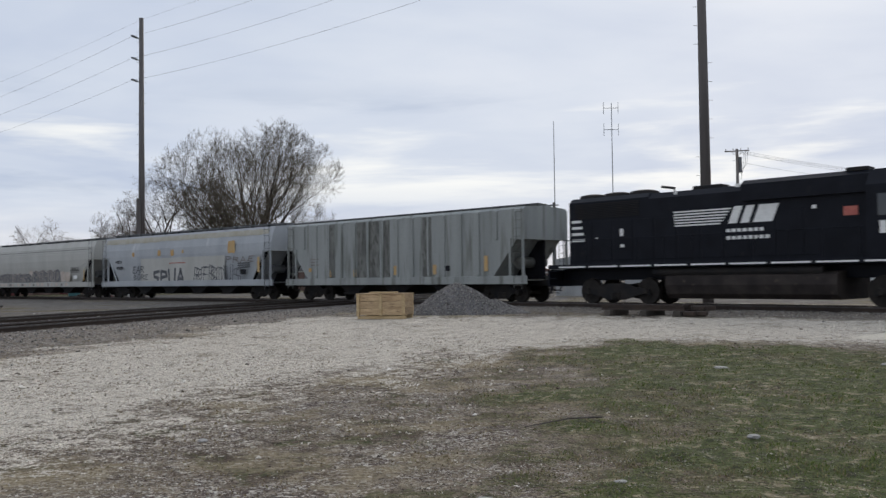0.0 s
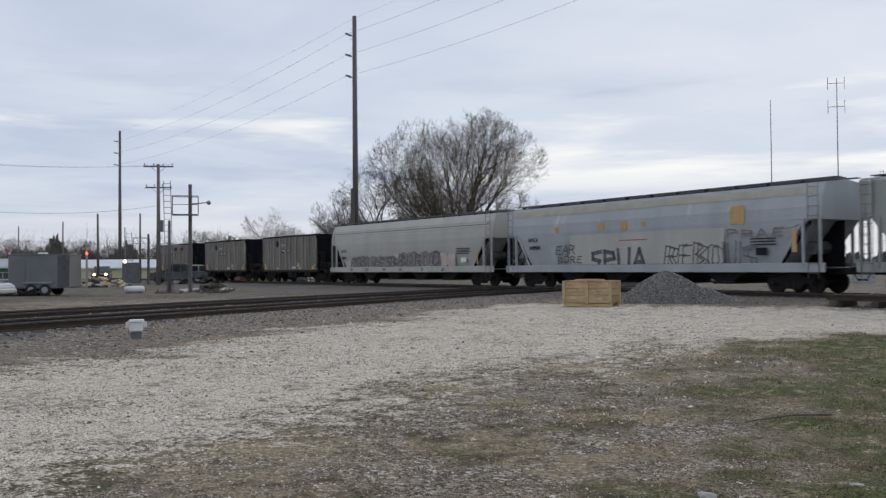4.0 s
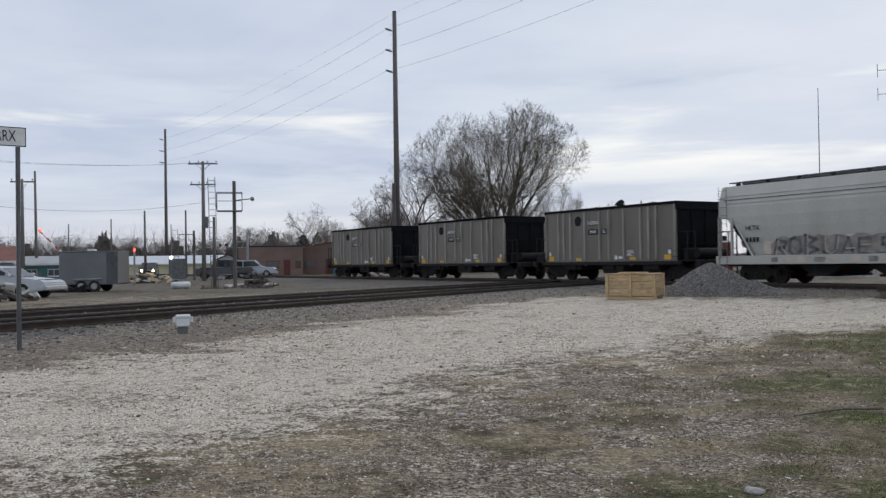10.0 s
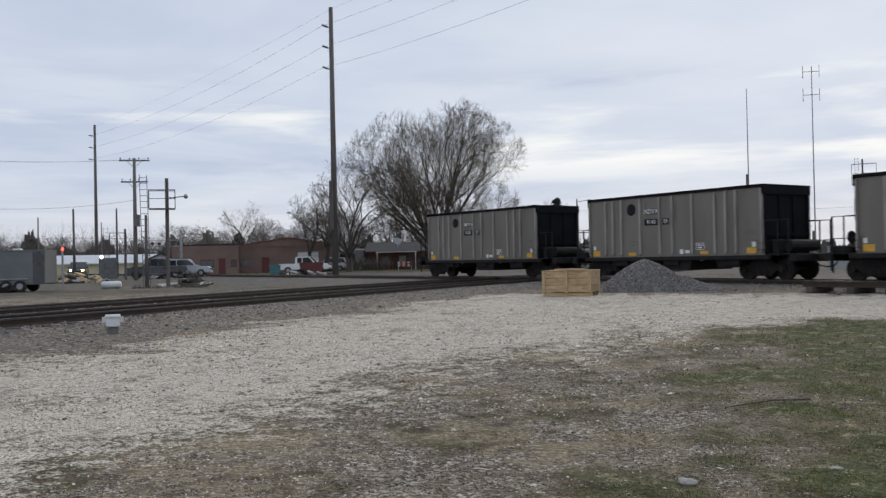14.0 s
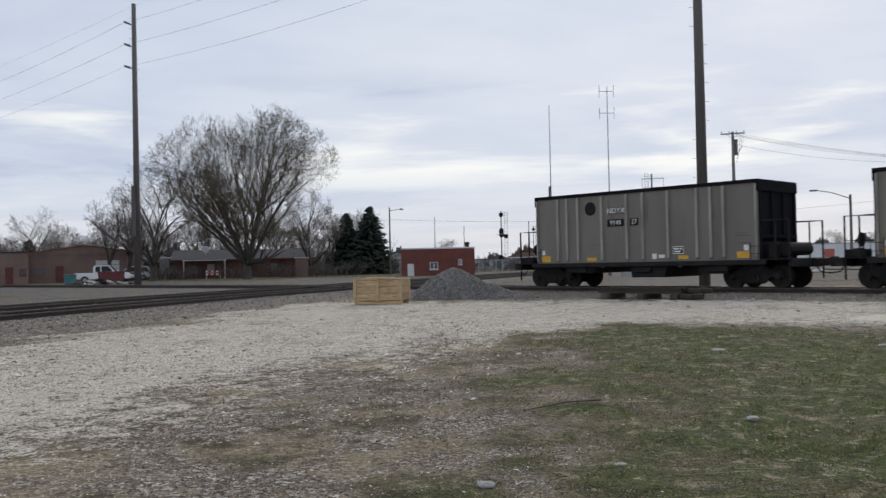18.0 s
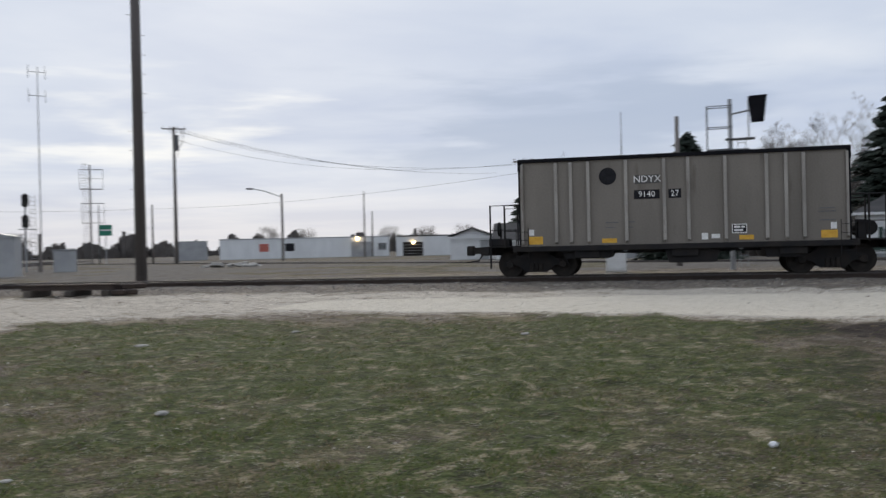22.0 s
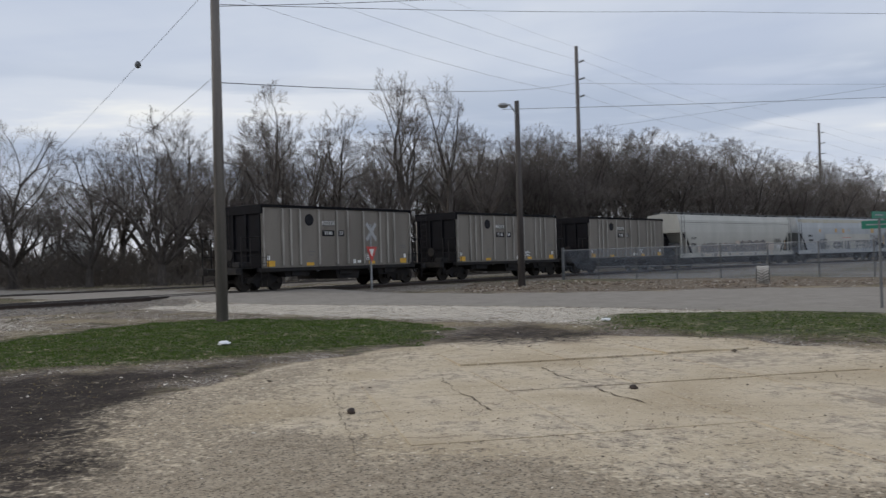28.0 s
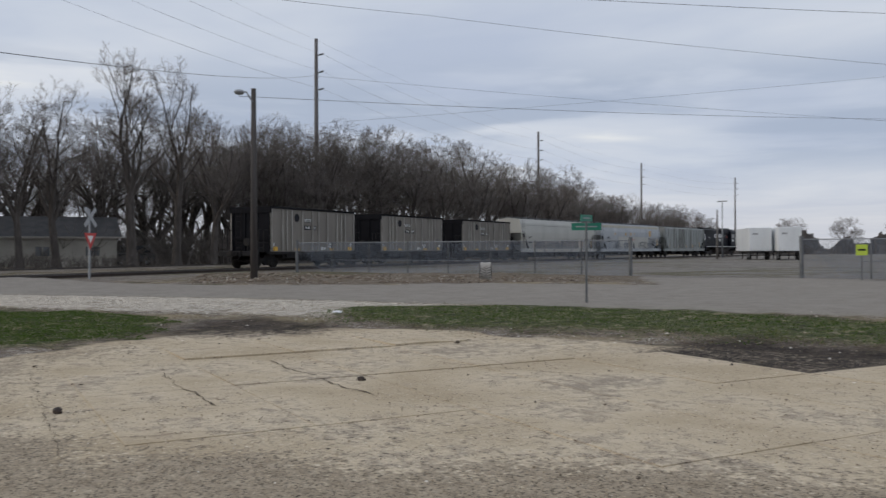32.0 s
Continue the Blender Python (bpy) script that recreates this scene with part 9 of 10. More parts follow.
for xx in (-0.35, 0.35):
    for s in (-1, 1):
        wheel(tr, xx, s * 0.95, 0.31, s)
    bm = bmesh.new()
    tube(bm, (xx - 0.4, -1.05, 0.68), (xx + 0.4, -1.05, 0.68), 0.05, n=6)
    part("fender", bm, "galv", tr)
part("hitch", tubes([((-1.8, -0.4, 0.5), (-2.8, 0, 0.5), 0.05), ((-1.8, 0.4, 0.5), (-2.8, 0, 0.5), 0.05), ((-2.7, 0, 0.0), (-2.7, 0, 0.6), 0.04)], 6), "steel_dark", tr)


def semi_trailer(yaw, dist, turn, label):
    """A white box trailer seen from its tail (tail at -x)."""
    x, y = pol(yaw, dist)
    ob = thing("semi_trailer", pose(x, y, ground_z(x, y), 0, 0, turn), label, "trailer", "white box trailers in the yard")
    part("body", boxes((0, 9.5, -1.28, 1.28, 1.05, 3.85), bev=0.03), "white_paint", ob)
    for s in (-1, 1):
        part("rear_door", boxes((-0.035, -0.003, *sorted((s * 0.02, s * 1.2)), 1.15, 3.75), bev=0.008), "white_paint", ob)
    part("rear_bumper", boxes((-0.06, 0.04, -1.2, 1.2, 0.5, 0.62), bev=0.01), "steel_dark", ob)
    for s in (-0.9, 0.9):
        part("bumper_strut", boxes((-0.04, 0.03, s - 0.05, s + 0.05, 0.6, 1.05)), "steel_dark", ob)
        part("landing_leg", boxes((7.0, 7.12, s - 0.06, s + 0.06, 0.02, 1.05)), "steel_dark", ob)
    part("chassis", boxes((0.1, 9.2, -0.5, 0.5, 0.85, 1.047)), "steel_dark", ob)
    for xx in (1.0, 2.25):
        for s in (-1.05, 1.05):
            wheel(ob, xx, s, 0.5, 1 if s > 0 else -1)
    part("letter_bar", boxes((0.8, 2.9, -1.287, -1.281, 2.7, 3.0)), "siding_grey", ob)
    part("placard", boxes((-0.042, -0.036, 0.3, 0.9, 3.0, 3.2)), "siding_grey", ob)
    return ob


semi_trailer(-142.73, 112, -42, "white box trailer with faint grey lettering parked in the yard")
semi_trailer(-144.4, 110, -46, "white box trailer parked tail towards the gate")


# ---- things on the lot ----
# crate: skids, frame and pine boards
x, y = -1.82, 30.1
cr = thing("wooden_crate", pose(x, y, ground_z(x, y), 0, 0, -14), "low pale pine crate with a framed lid on skids", "crate")
W, D, Hc = 0.84, 0.5, 0.84
for s in (-1, 1):
    part("skid", boxes((-W, W, s * (D - 0.1) - 0.05, s * (D - 0.1) + 0.05, 0.0, 0.1), bev=0.005), "crate_wood", cr)
    for i in range(3):
        z = 0.13 + i * 0.232
        part("board", boxes((-W + 0.02, W - 0.02, *sorted((s * (D - 0.02), s * D)), z, z + 0.222), bev=0.003), "crate_board", cr)
        part("board", boxes((*sorted((s * (W - 0.02), s * W)), -D + 0.022, D - 0.022, z, z + 0.222), bev=0.003), "crate_board", cr)
    for k in (-W + 0.05, 0.0, W - 0.05):
        part("post", boxes((k - 0.05, k + 0.05, *sorted((s * D, s * (D + 0.05))), 0.1, Hc - 0.02), bev=0.004), "crate_wood", cr)
for i in range(6):
    k = -W - 0.02 + i * (2 * W + 0.04) / 6
    part("lid_board", boxes((k + 0.003, k + (2 * W + 0.04) / 6 - 0.003, -D - 0.04, D + 0.04, Hc - 0.018, Hc + 0.012), bev=0.003), "crate_board", cr)
part("lid_cleat", boxes((-0.5, 0.4, -0.2, 0.2, Hc + 0.013, Hc + 0.06), bev=0.005), "crate_wood", cr)


# heap of crushed stone: one lump below, loose stones over it
def stone_mesh(name, pts, size, mat, flat=0.6, seed=1):
    """Many small angular stones in one mesh: pts n x 3, size n."""
    rng = np.random.default_rng(seed)
    n = len(pts)
    base = np.array([(1, 0, 0), (0, 1, 0), (-1, 0, 0), (0, -1, 0), (0, 0, 1), (0, 0, -1)], float)
    v = np.repeat(base[None], n, 0) * (1 + rng.uniform(-0.35, 0.35, (n, 6, 1)))
    v *= np.stack([rng.uniform(0.7, 1.4, n), rng.uniform(0.6, 1.1, n), np.full(n, flat) * rng.uniform(0.6, 1.2, n)], -1)[:, None]
    a = rng.uniform(0, 2 * np.pi, n)
    t = rng.normal(0, 0.3, n)
    c, s = np.cos(a)[:, None], np.sin(a)[:, None]
    x, y, z = v[..., 0] * c - v[..., 1] * s, v[..., 0] * s + v[..., 1] * c, v[..., 2] + v[..., 0] * t[:, None] * 0.4
    v = np.stack([x, y, z], -1) * size[:, None, None] + pts[:, None]
    tri = np.array([(0, 1, 4), (1, 2, 4), (2, 3, 4), (3, 0, 4), (1, 0, 5), (2, 1, 5), (3, 2, 5), (0, 3, 5)])
    f = (np.arange(n) * 6)[:, None, None] + tri[None]
    me = bpy.data.meshes.new(name)
    me.from_pydata(v.reshape(-1, 3).tolist(), [], f.reshape(-1, 3).tolist())
    me.materials.append(mat if not isinstance(mat, str) else M[mat])
    return me


def island_mat(name, cols, rough=0.9, thin=False):
    """Each piece takes one of the colours at random, with fine grain."""
    m, t, b = node_mat(name)
    geo = t.nodes.new("ShaderNodeNewGeometry")
    ramp_n = t.nodes.new("ShaderNodeValToRGB")
    ramp_n.color_ramp.interpolation = "LINEAR"
    els = ramp_n.color_ramp.elements
    for i, c in enumerate(cols):
        e = els[i] if i < 2 else els.new(i / (len(cols) - 1))
        e.position, e.color = i / (len(cols) - 1), rgba(c)
    t.links.new(geo.outputs["Random Per Island"], ramp_n.inputs[0])
    nz = t.nodes.new("ShaderNodeTexNoise")
    nz.inputs["Scale"].default_value = 60
    hs = t.nodes.new("ShaderNodeHueSaturation")
    mp = t.nodes.new("ShaderNodeMapRange")
    mp.inputs["To Min"].default_value, mp.inputs["To Max"].default_value = 0.75, 1.25
    t.links.new(nz.outputs[0], mp.inputs[0])
    t.links.new(mp.outputs[0], hs.inputs["Value"])
    t.links.new(ramp_n.outputs[0], hs.inputs["Color"])
    t.links.new(hs.outputs[0], b.inputs["Base Color"])
    b.inputs["Roughness"].default_value = rough
    if thin:
        # blades let light through
        tr_n, mx = t.nodes.new("ShaderNodeBsdfTranslucent"), t.nodes.new("ShaderNodeMixShader")
        b.inputs["Specular IOR Level"].default_value = 0.15
        mx.inputs[0].default_value = 0.5
        t.links.new(hs.outputs[0], tr_n.inputs["Color"])
        t.links.new(b.outputs[0], mx.inputs[1])
        t.links.new(tr_n.outputs[0], mx.inputs[2])
        t.links.new(mx.outputs[0], t.nodes["Material Output"].inputs["Surface"])
    return m


MIX_CHALK = island_mat("limestone chips mixed", [(0.32, 0.275, 0.215), (0.56, 0.50, 0.415), (0.72, 0.66, 0.565), (0.84, 0.79, 0.70)])
MIX_EARTH = island_mat("earthy pebbles mixed", [(0.06, 0.044, 0.031), (0.13, 0.098, 0.068), (0.22, 0.17, 0.12), (0.40, 0.345, 0.27)])
MIX_BALLAST = island_mat("grey ballast mixed", [(0.075, 0.068, 0.062), (0.16, 0.148, 0.138), (0.25, 0.232, 0.215), (0.40, 0.37, 0.335)])
MIX_LEAF = island_mat("dead leaves mixed", [(0.06, 0.042, 0.03), (0.14, 0.10, 0.068), (0.25, 0.19, 0.13), (0.44, 0.40, 0.34)])
MIX_GRIT = island_mat("tan grit mixed", [(0.24, 0.185, 0.125), (0.36, 0.29, 0.205), (0.47, 0.39, 0.285)])
MIX_CLOD = island_mat("dark clods and dead leaves", [(0.045, 0.036, 0.028), (0.10, 0.078, 0.055), (0.17, 0.13, 0.09)])
MIX_GRASS = island_mat("mixed grass blades", [(0.06, 0.10, 0.022), (0.10, 0.14, 0.034), (0.15, 0.17, 0.06), (0.28, 0.24, 0.14)], thin=True)
MIX_OLIVE = island_mat("faded olive blades", [(0.092, 0.096, 0.042), (0.16, 0.152, 0.072), (0.31, 0.272, 0.165), (0.075, 0.06, 0.038)], thin=True)
MIX_LAWN = island_mat("lawn blades", [(0.06, 0.105, 0.022), (0.075, 0.125, 0.026), (0.095, 0.14, 0.034)], thin=True)
MIX_STRAW = island_mat("mixed dry blades", [(0.15, 0.12, 0.07), (0.235, 0.195, 0.12), (0.36, 0.30, 0.19), (0.12, 0.088, 0.052)], thin=True)

rng = np.random.default_rng(3)
px, py = 1.0, 33.2
heap = thing("gravel_heap", pose(px, py, 0.0), "heap of loose grey crushed stone beside a crate", "gravel heap")


def heap_z(u, v):
    """The heap's height: a cone with a long shoulder on one side."""
    a = 1.16 * np.clip(1 - np.hypot((u + 0.35) / 1.8, v / 1.55) ** 1.35, 0, 1)
    b = 0.5 * np.clip(1 - np.hypot((u - 1.1) / 1.35, v / 1.1), 0, 1)
    return np.maximum(a, b) + 0.16 * np.minimum(a, b)


hx, hy = np.meshgrid(np.linspace(-2.4, 2.8, 60), np.linspace(-1.8, 1.8, 44), indexing="ij")
hz = 0.17 + heap_z(hx, hy) - 0.03 * (heap_z(hx, hy) <= 0) * 4
me = bpy.data.meshes.new("core")
ii = np.arange(60 * 44).reshape(60, 44)
me.from_pydata(np.stack([hx, hy, hz], -1).reshape(-1, 3).tolist(), [], np.stack([ii[:-1, :-1], ii[1:, :-1], ii[1:, 1:], ii[:-1, 1:]], -1).reshape(-1, 4).tolist())
me.materials.append(M["rock_grey"])
o = new("core", me)
o.parent = heap
u, v = rng.uniform(-2.3, 2.7, 16000), rng.uniform(-1.7, 1.7, 16000)
keep = heap_z(u, v) > 0.02 * rng.random(16000)
u, v = u[keep][:9500], v[keep][:9500]
o = new("gravel", stone_mesh("gravel", np.stack([u, v, 0.19 + heap_z(u, v)], -1), rng.uniform(0.015, 0.036, len(u)), MIX_BALLAST, 0.8))
o.parent = heap
o["kind"] = "stuff"

# stacked old rails and ties beside the track
x, y = 7.1, 29.5
st = thing("rail_stack", pose(x, y, ground_z(x, y), 0, 0, -44), "stack of rusty spare rails on timber blocks", "rail stack")
for i in range(4):
    bm = bmesh.new()
    k = -0.33 + i * 0.22
    prism_x(bm, [(k - 0.07, 0.18), (k + 0.07, 0.18), (k + 0.07, 0.2), (k + 0.015, 0.22), (k + 0.015, 0.31), (k + 0.036, 0.32), (k + 0.036, 0.36), (k - 0.036, 0.36), (k - 0.036, 0.32), (k - 0.015, 0.31), (k - 0.015, 0.22), (k - 0.07, 0.2)], -1.75 - 0.1 * i, 1.35)
    part("rail", bm, "rail_steel", st)
for k in (-1.4, 0.0, 1.2):
    part("timber_block", boxes((k - 0.12, k + 0.12, -0.6, 0.6, 0.0, 0.178), bev=0.01), "tie_wood", st)
for i in range(4):
    bm = bmesh.new()
    box(bm, -0.2, 0.2, -0.13, 0.13, 0, 0.16, 0.03)
    part("switch_casting", bm, "rail_steel", st, "", pose(1.55 + 0.25 * (i % 2), -0.35 + 0.25 * i, 0.02 + 0.16 * (i // 2), 0, 0, 20 * i))

# station name board on two posts
x, y = -11.45, 13.15
sg = thing("station_sign", pose(x, y, ground_z(x, y), 0, 0, 52), "white railway crossing name board on two grey posts", "sign")
for k in (0.0, -1.35):
    part("post", boxes((k - 0.035, k + 0.035, -0.03, 0.03, -0.2, 3.6)), "galv_dark", sg)
    part("post", boxes((k - 0.012, k + 0.012, -0.06, -0.031, -0.2, 3.6)), "galv_dark", sg)
part("sign_plate", boxes((-1.55, 0.12, -0.09, -0.062, 3.6, 3.94), bev=0.004), "siding_white", sg)
part("sign_border", boxes((-1.55, 0.12, -0.094, -0.091, 3.6, 3.615), (-1.55, 0.12, -0.094, -0.091, 3.925, 3.94), (0.105, 0.12, -0.094, -0.091, 3.6, 3.94)), "decal_dark", sg)
words("sign_letters", "RRX", 0.28, "decal_dark", sg, pose(-0.21, -0.093, 3.77, 90), 0.003, squeeze=0.62)

# street name sign
x, y = 16.5, -15.05
sn = thing("street_sign", pose(x, y, ground_z(x, y), 0, 0, -132), "green street name plates crossed on a steel post", "street sign")
part("post", tubes([((0, 0, -0.2), (0, 0, 2.02), 0.03)], 8), "galv_dark", sn)
bm = boxes((-0.36, 0.36, -0.012, 0.012, 1.78, 1.96))
lower = part("name_plate", bm, "green_sign", sn)
part("letter_bar", boxes((-0.26, 0.26, -0.016, -0.0125, 1.855, 1.885)), "galv", lower)
bm = boxes((-0.3, 0.3, -0.012, 0.012, 2.0, 2.16))
upper = part("name_plate", bm, "green_sign", sn, "", pose(0, 0, 0, 0, 0, 62))
part("letter_bar", boxes((-0.18, 0.18, -0.016, -0.0125, 2.065, 2.095)), "galv", upper)

# crossbuck with a give-way triangle
x, y = 41.4, -8.3
xb = thing("crossbuck_sign", pose(x, y, ground_z(x, y), 0, 0, -46), "white railroad crossbuck above a red yield triangle", "crossing sign")
part("post", boxes((-0.05, 0.05, -0.03, 0.03, -0.2, 3.1)), "galv", xb)
for a in (45, -45):
    part("blade", boxes((-0.56, 0.56, -0.075 if a > 0 else -0.06, -0.061 if a > 0 else -0.046, -0.095, 0.095), bev=0.003), "siding_grey", xb, "", pose(0, 0, 2.75, 0, a, 0))
bm = bmesh.new()
prism(bm, [(-0.44, 2.05), (0.44, 2.05), (0.0, 1.3)], -0.06, -0.045)
part("yield_plate", bm, "red_sign", xb)
bm = bmesh.new()
prism(bm, [(-0.2, 1.93), (0.2, 1.93), (0.0, 1.58)], -0.066, -0.061)
part("yield_centre", bm, "decal_white", xb)

# tractor tyre set up as a barrier
x, y = 29.2, -21.1
ty = thing("tractor_tyre", pose(x, y, ground_z(x, y), 0, 0, -126), "pale painted tractor tyre standing on its tread", "tyre")
bm = bmesh.new()
for a, b, ra, rb in ((-0.24, -0.2, 0.24, 0.3), (-0.2, 0.2, 0.33, 0.33), (0.2, 0.24, 0.3, 0.24)):
    tube(bm, (a, 0, 0.34), (b, 0, 0.34), ra, rb, 24)
part("carcass", bm, "rubber", ty)
for i in range(20):
    a = i * 18
    for s in (-1, 1):
        bm = bmesh.new()
        box(bm, *sorted((s * 0.01, s * 0.23)), -0.03, 0.03, 0.32, 0.37, 0.0, pose(0, 0, 0, 0, 0, s * 28))
        part("lug", bm, "concrete", ty, "", pose(0, 0, 0.34, a + (9 if s > 0 else 0)))


# chain-link fence with bluish mesh
def fence(a, b, h, label, posts, rail=True):
    a, b = Vector(a), Vector(b)
    d = (b - a).to_2d()
    ln = d.length
    ang = math.degrees(math.atan2(d.y, d.x))
    ob = thing("chain_link_fence", pose(a.x, a.y, 0.18, 0, 0, ang), label, "fence")
    for i in range(posts + 1):
        k = ln * i / posts
        r = 0.09 if i in (0, posts) else 0.035
        part("post", tubes([((k, 0, -0.1), (k, 0, h + (0.15 if r > 0.05 else 0.03)), r)], 8), "galv_dark", ob)
    if rail:
        part("top_rail", tubes([((0, 0, h), (ln, 0, h), 0.024)], 6), "galv", ob)
        part("mid_rail", tubes([((ln * 0.12, 0.02, h * 0.45), (ln, 0.02, h * 0.42), 0.016)], 6), "galv", ob)
    segs = []
    step = 0.07
    n = int((ln + h) / step)
    for i in range(n):
        for s in (1, -1):
            k0 = i * step - (h if s > 0 else 0)
            p0, p1 = (k0, 0.0), (k0 + h, h)
            pts = []
            for kx, kz in (p0, p1):
                pts.append((kx, kz if s > 0 else h - kz))
            (ax, az), (bx2, bz) = pts
            if ax < 0:
                az, ax = az + (0 - ax) * (1 if s > 0 else -1), 0.0
            if bx2 > ln:
                bz, bx2 = bz - (bx2 - ln) * (1 if s > 0 else -1), ln
            if bx2 - ax > 0.05:
                segs.append(((ax, 0, az), (bx2, 0, bz), 0.005, 0.005))
    me = seg_mesh("wire_mesh", segs, 3)
    me.materials.append(M["fence_wire"])
    o = new("wire_mesh", me)
    o.parent = ob
    o["kind"] = "stuff"
    return ob


fence((47.0, -20.6, 0), (30.4, -30.4, 0), 1.75, "chain-link fence of dull wire along the yard", 8)
fence((24.4, -34.9, 0), (8.0, -45.5, 0), 1.75, "chain-link fence beyond the gateway", 7)
x, y = pol(-148.3, 41.0)
o = thing("yard_sign", pose(x, y, 0.18, 0, 0, -147), "small yellow-green sign on a thin post by the fence", "sign")
part("post", tubes([((0, 0, -0.1), (0, 0, 1.6), 0.025)], 6), "galv_dark", o)
part("sign_plate", boxes((-0.22, 0.22, -0.05, -0.03, 1.05, 1.5), bev=0.004), (lambda: surf("lime sign sheet", (0.42, 0.55, 0.05), (0.48, 0.60, 0.07), 3.0, 0.5, 0, 0, 20))(), o)
part("letter_bar", boxes((-0.15, 0.15, -0.056, -0.051, 1.24, 1.32)), "decal_dark", o)

# gate arm, tank, rubble and other clutter beyond the crossing tracks
x, y = pol(39.9, 64)
g = thing("crossing_gate", pose(x, y, 0.15, 0, 0, 40), "raised striped crossing gate arm with red lamps", "crossing gate")
part("post", tubes([((1.9, 0, 0), (1.9, 0, 2.2), 0.09)], 8), "galv", g)
for i in range(10):
    a, b = Vector((1.9, -0.1, 1.2)).lerp(Vector((-0.6, -0.1, 3.9)), i / 10), Vector((1.9, -0.1, 1.2)).lerp(Vector((-0.6, -0.1, 3.9)), (i + 1) / 10)
    bm = bmesh.new()
    tube(bm, a, b, 0.05, n=6)
    part("arm_stripe", bm, "red_sign" if i % 2 else "decal_white", g)
for k in (0.35, 0.95):
    c = Vector((1.9, -0.2, 1.3)).lerp(Vector((-0.6, -0.2, 4.0)), k)
    bm = bmesh.new()
    ball(bm, c, 0.09)
    part("arm_lamp", bm, "lamp_red", g, "lit red lamp")
x, y = pol(35.1, 66)
o = thing("flasher_post", pose(x, y, 0.15, 0, 0, 40), "crossing flasher post with lit red lamp", "crossing signal")
part("post", tubes([((0, 0, 0), (0, 0, 2.9), 0.07)], 8), "galv", o)
bm = bmesh.new()
ball(bm, (0, -0.15, 2.55), 0.1)
part("flasher", bm, "lamp_red", o, "lit red lamp")
x, y = pol(32.35, 53.5)
tk = thing("white_tank", pose(x, y, ground_z(x, y) + 0.22, 0, 0, 30), "white cylindrical tank lying on the ground", "tank")
tk.scale = (0.74, 0.74, 0.74)
bm = bmesh.new()
tube(bm, (-0.62, 0, 0), (0.62, 0, 0), 0.27, n=16)
for s in (-1, 1):
    ball(bm, (s * 0.62, 0, 0), 0.27, 0.5, 1, 1, 12)
part("shell", bm, "white_paint", tk, smooth=True)
for s in (-0.4, 0.4):
    part("cradle", boxes((s - 0.06, s + 0.06, -0.2, 0.2, -0.32, -0.2)), "galv_dark", tk)


def rubble(name, yaw, dist, rx, ry, h, n, mats, label, seed):
    """A heap of broken slabs and boards, each its own piece."""
    rnd = random.Random(seed)
    x, y = pol(yaw, dist)
    ob = thing(name, pose(x, y, 0.15, 0, 0, yaw), label, "rubble")
    for i in range(n):
        a, r = rnd.uniform(0, 2 * math.pi), math.sqrt(rnd.random())
        px, py = math.cos(a) * r * rx, math.sin(a) * r * ry
        z = h * (1 - r) * rnd.uniform(0.3, 1.0)
        sx, sy, sz = rnd.uniform(0.12, 0.5), rnd.uniform(0.1, 0.3), rnd.uniform(0.04, 0.14)
        bm = bmesh.new()
        box(bm, -sx, sx, -sy, sy, -sz, sz, 0.02)
        part("chunk", bm, rnd.choice(mats), ob, "", pose(px, py, z + 0.08, rnd.uniform(-25, 25), rnd.uniform(-25, 25), rnd.uniform(0, 360)))
    return ob


rubble("rubble_heap", 34.3, 74, 2.4, 1.2, 1.1, 46, ("concrete", "crate_wood", "tie_wood", "rock"), "heap of pale broken concrete and boards", 3)
rubble("timber_heap", 42.9, 40.5, 1.7, 1.0, 1.0, 36, ("tie_wood", "concrete", "tie_wood"), "heap of broken grey timbers and slabs", 5)
rubble("debris_heap", 38.6, 52, 1.3, 0.7, 0.4, 22, ("tie_wood", "steel_dark", "rail_steel"), "low heap of dark debris beside the trailer", 8)
rubble("debris_heap", 27.9, 54, 1.4, 0.6, 0.45, 18, ("tie_wood", "steel_dark", "concrete"), "low heap of scrap below the signal post", 9)
rubble("debris_heap", 28.6, 84, 3.0, 0.8, 0.7, 26, ("tie_wood", "steel_dark", "car_dark"), "row of scrap and engine parts by the pickups", 11)
rubble("debris_heap", 20.8, 86, 3.2, 0.7, 0.5, 22, ("tie_wood", "steel_dark", "concrete"), "row of scrap before the white pickup", 12)
rubble("debris_heap", -22.0, 72, 2.4, 1.0, 0.4, 24, ("concrete", "rock"), "low bank of broken pale concrete", 14)
for yaw, d, w, h, mat, nm, lab in ((22.6, 88, 1.1, 0.95, "teal", "waste_bin", "teal waste bin before the workshop"), (20.3, 89, 2.4, 1.15, "maroon", "dumpster", "maroon open dumpster beside the pole")):
    x, y = pol(yaw, d)
    o = thing(nm, pose(x, y, ground_z(x, y), 0, 0, yaw), lab, "waste bin")
    bm = bmesh.new()
    prism(bm, [(-w / 2 * 0.85, 0), (w / 2 * 0.85, 0), (w / 2, h), (-w / 2, h)], -0.5, 0.5)
    part("body", bm, mat, o)
    part("rim", boxes((-w / 2 - 0.05, w / 2 + 0.05, -0.55, 0.55, h, h + 0.07), bev=0.01), mat, o)
x, y = pol(14.3, 110)
o = thing("barricade", pose(x, y, 0.15, 0, 0, 14), "red and white striped barricade in a yard", "barricade")
for z in (0.5, 0.85):
    for i in range(6):
        part("stripe", boxes((-0.9 + i * 0.3, -0.6 + i * 0.3, -0.03, 0.0, z, z + 0.22)), "red_sign" if i % 2 else "decal_white", o)
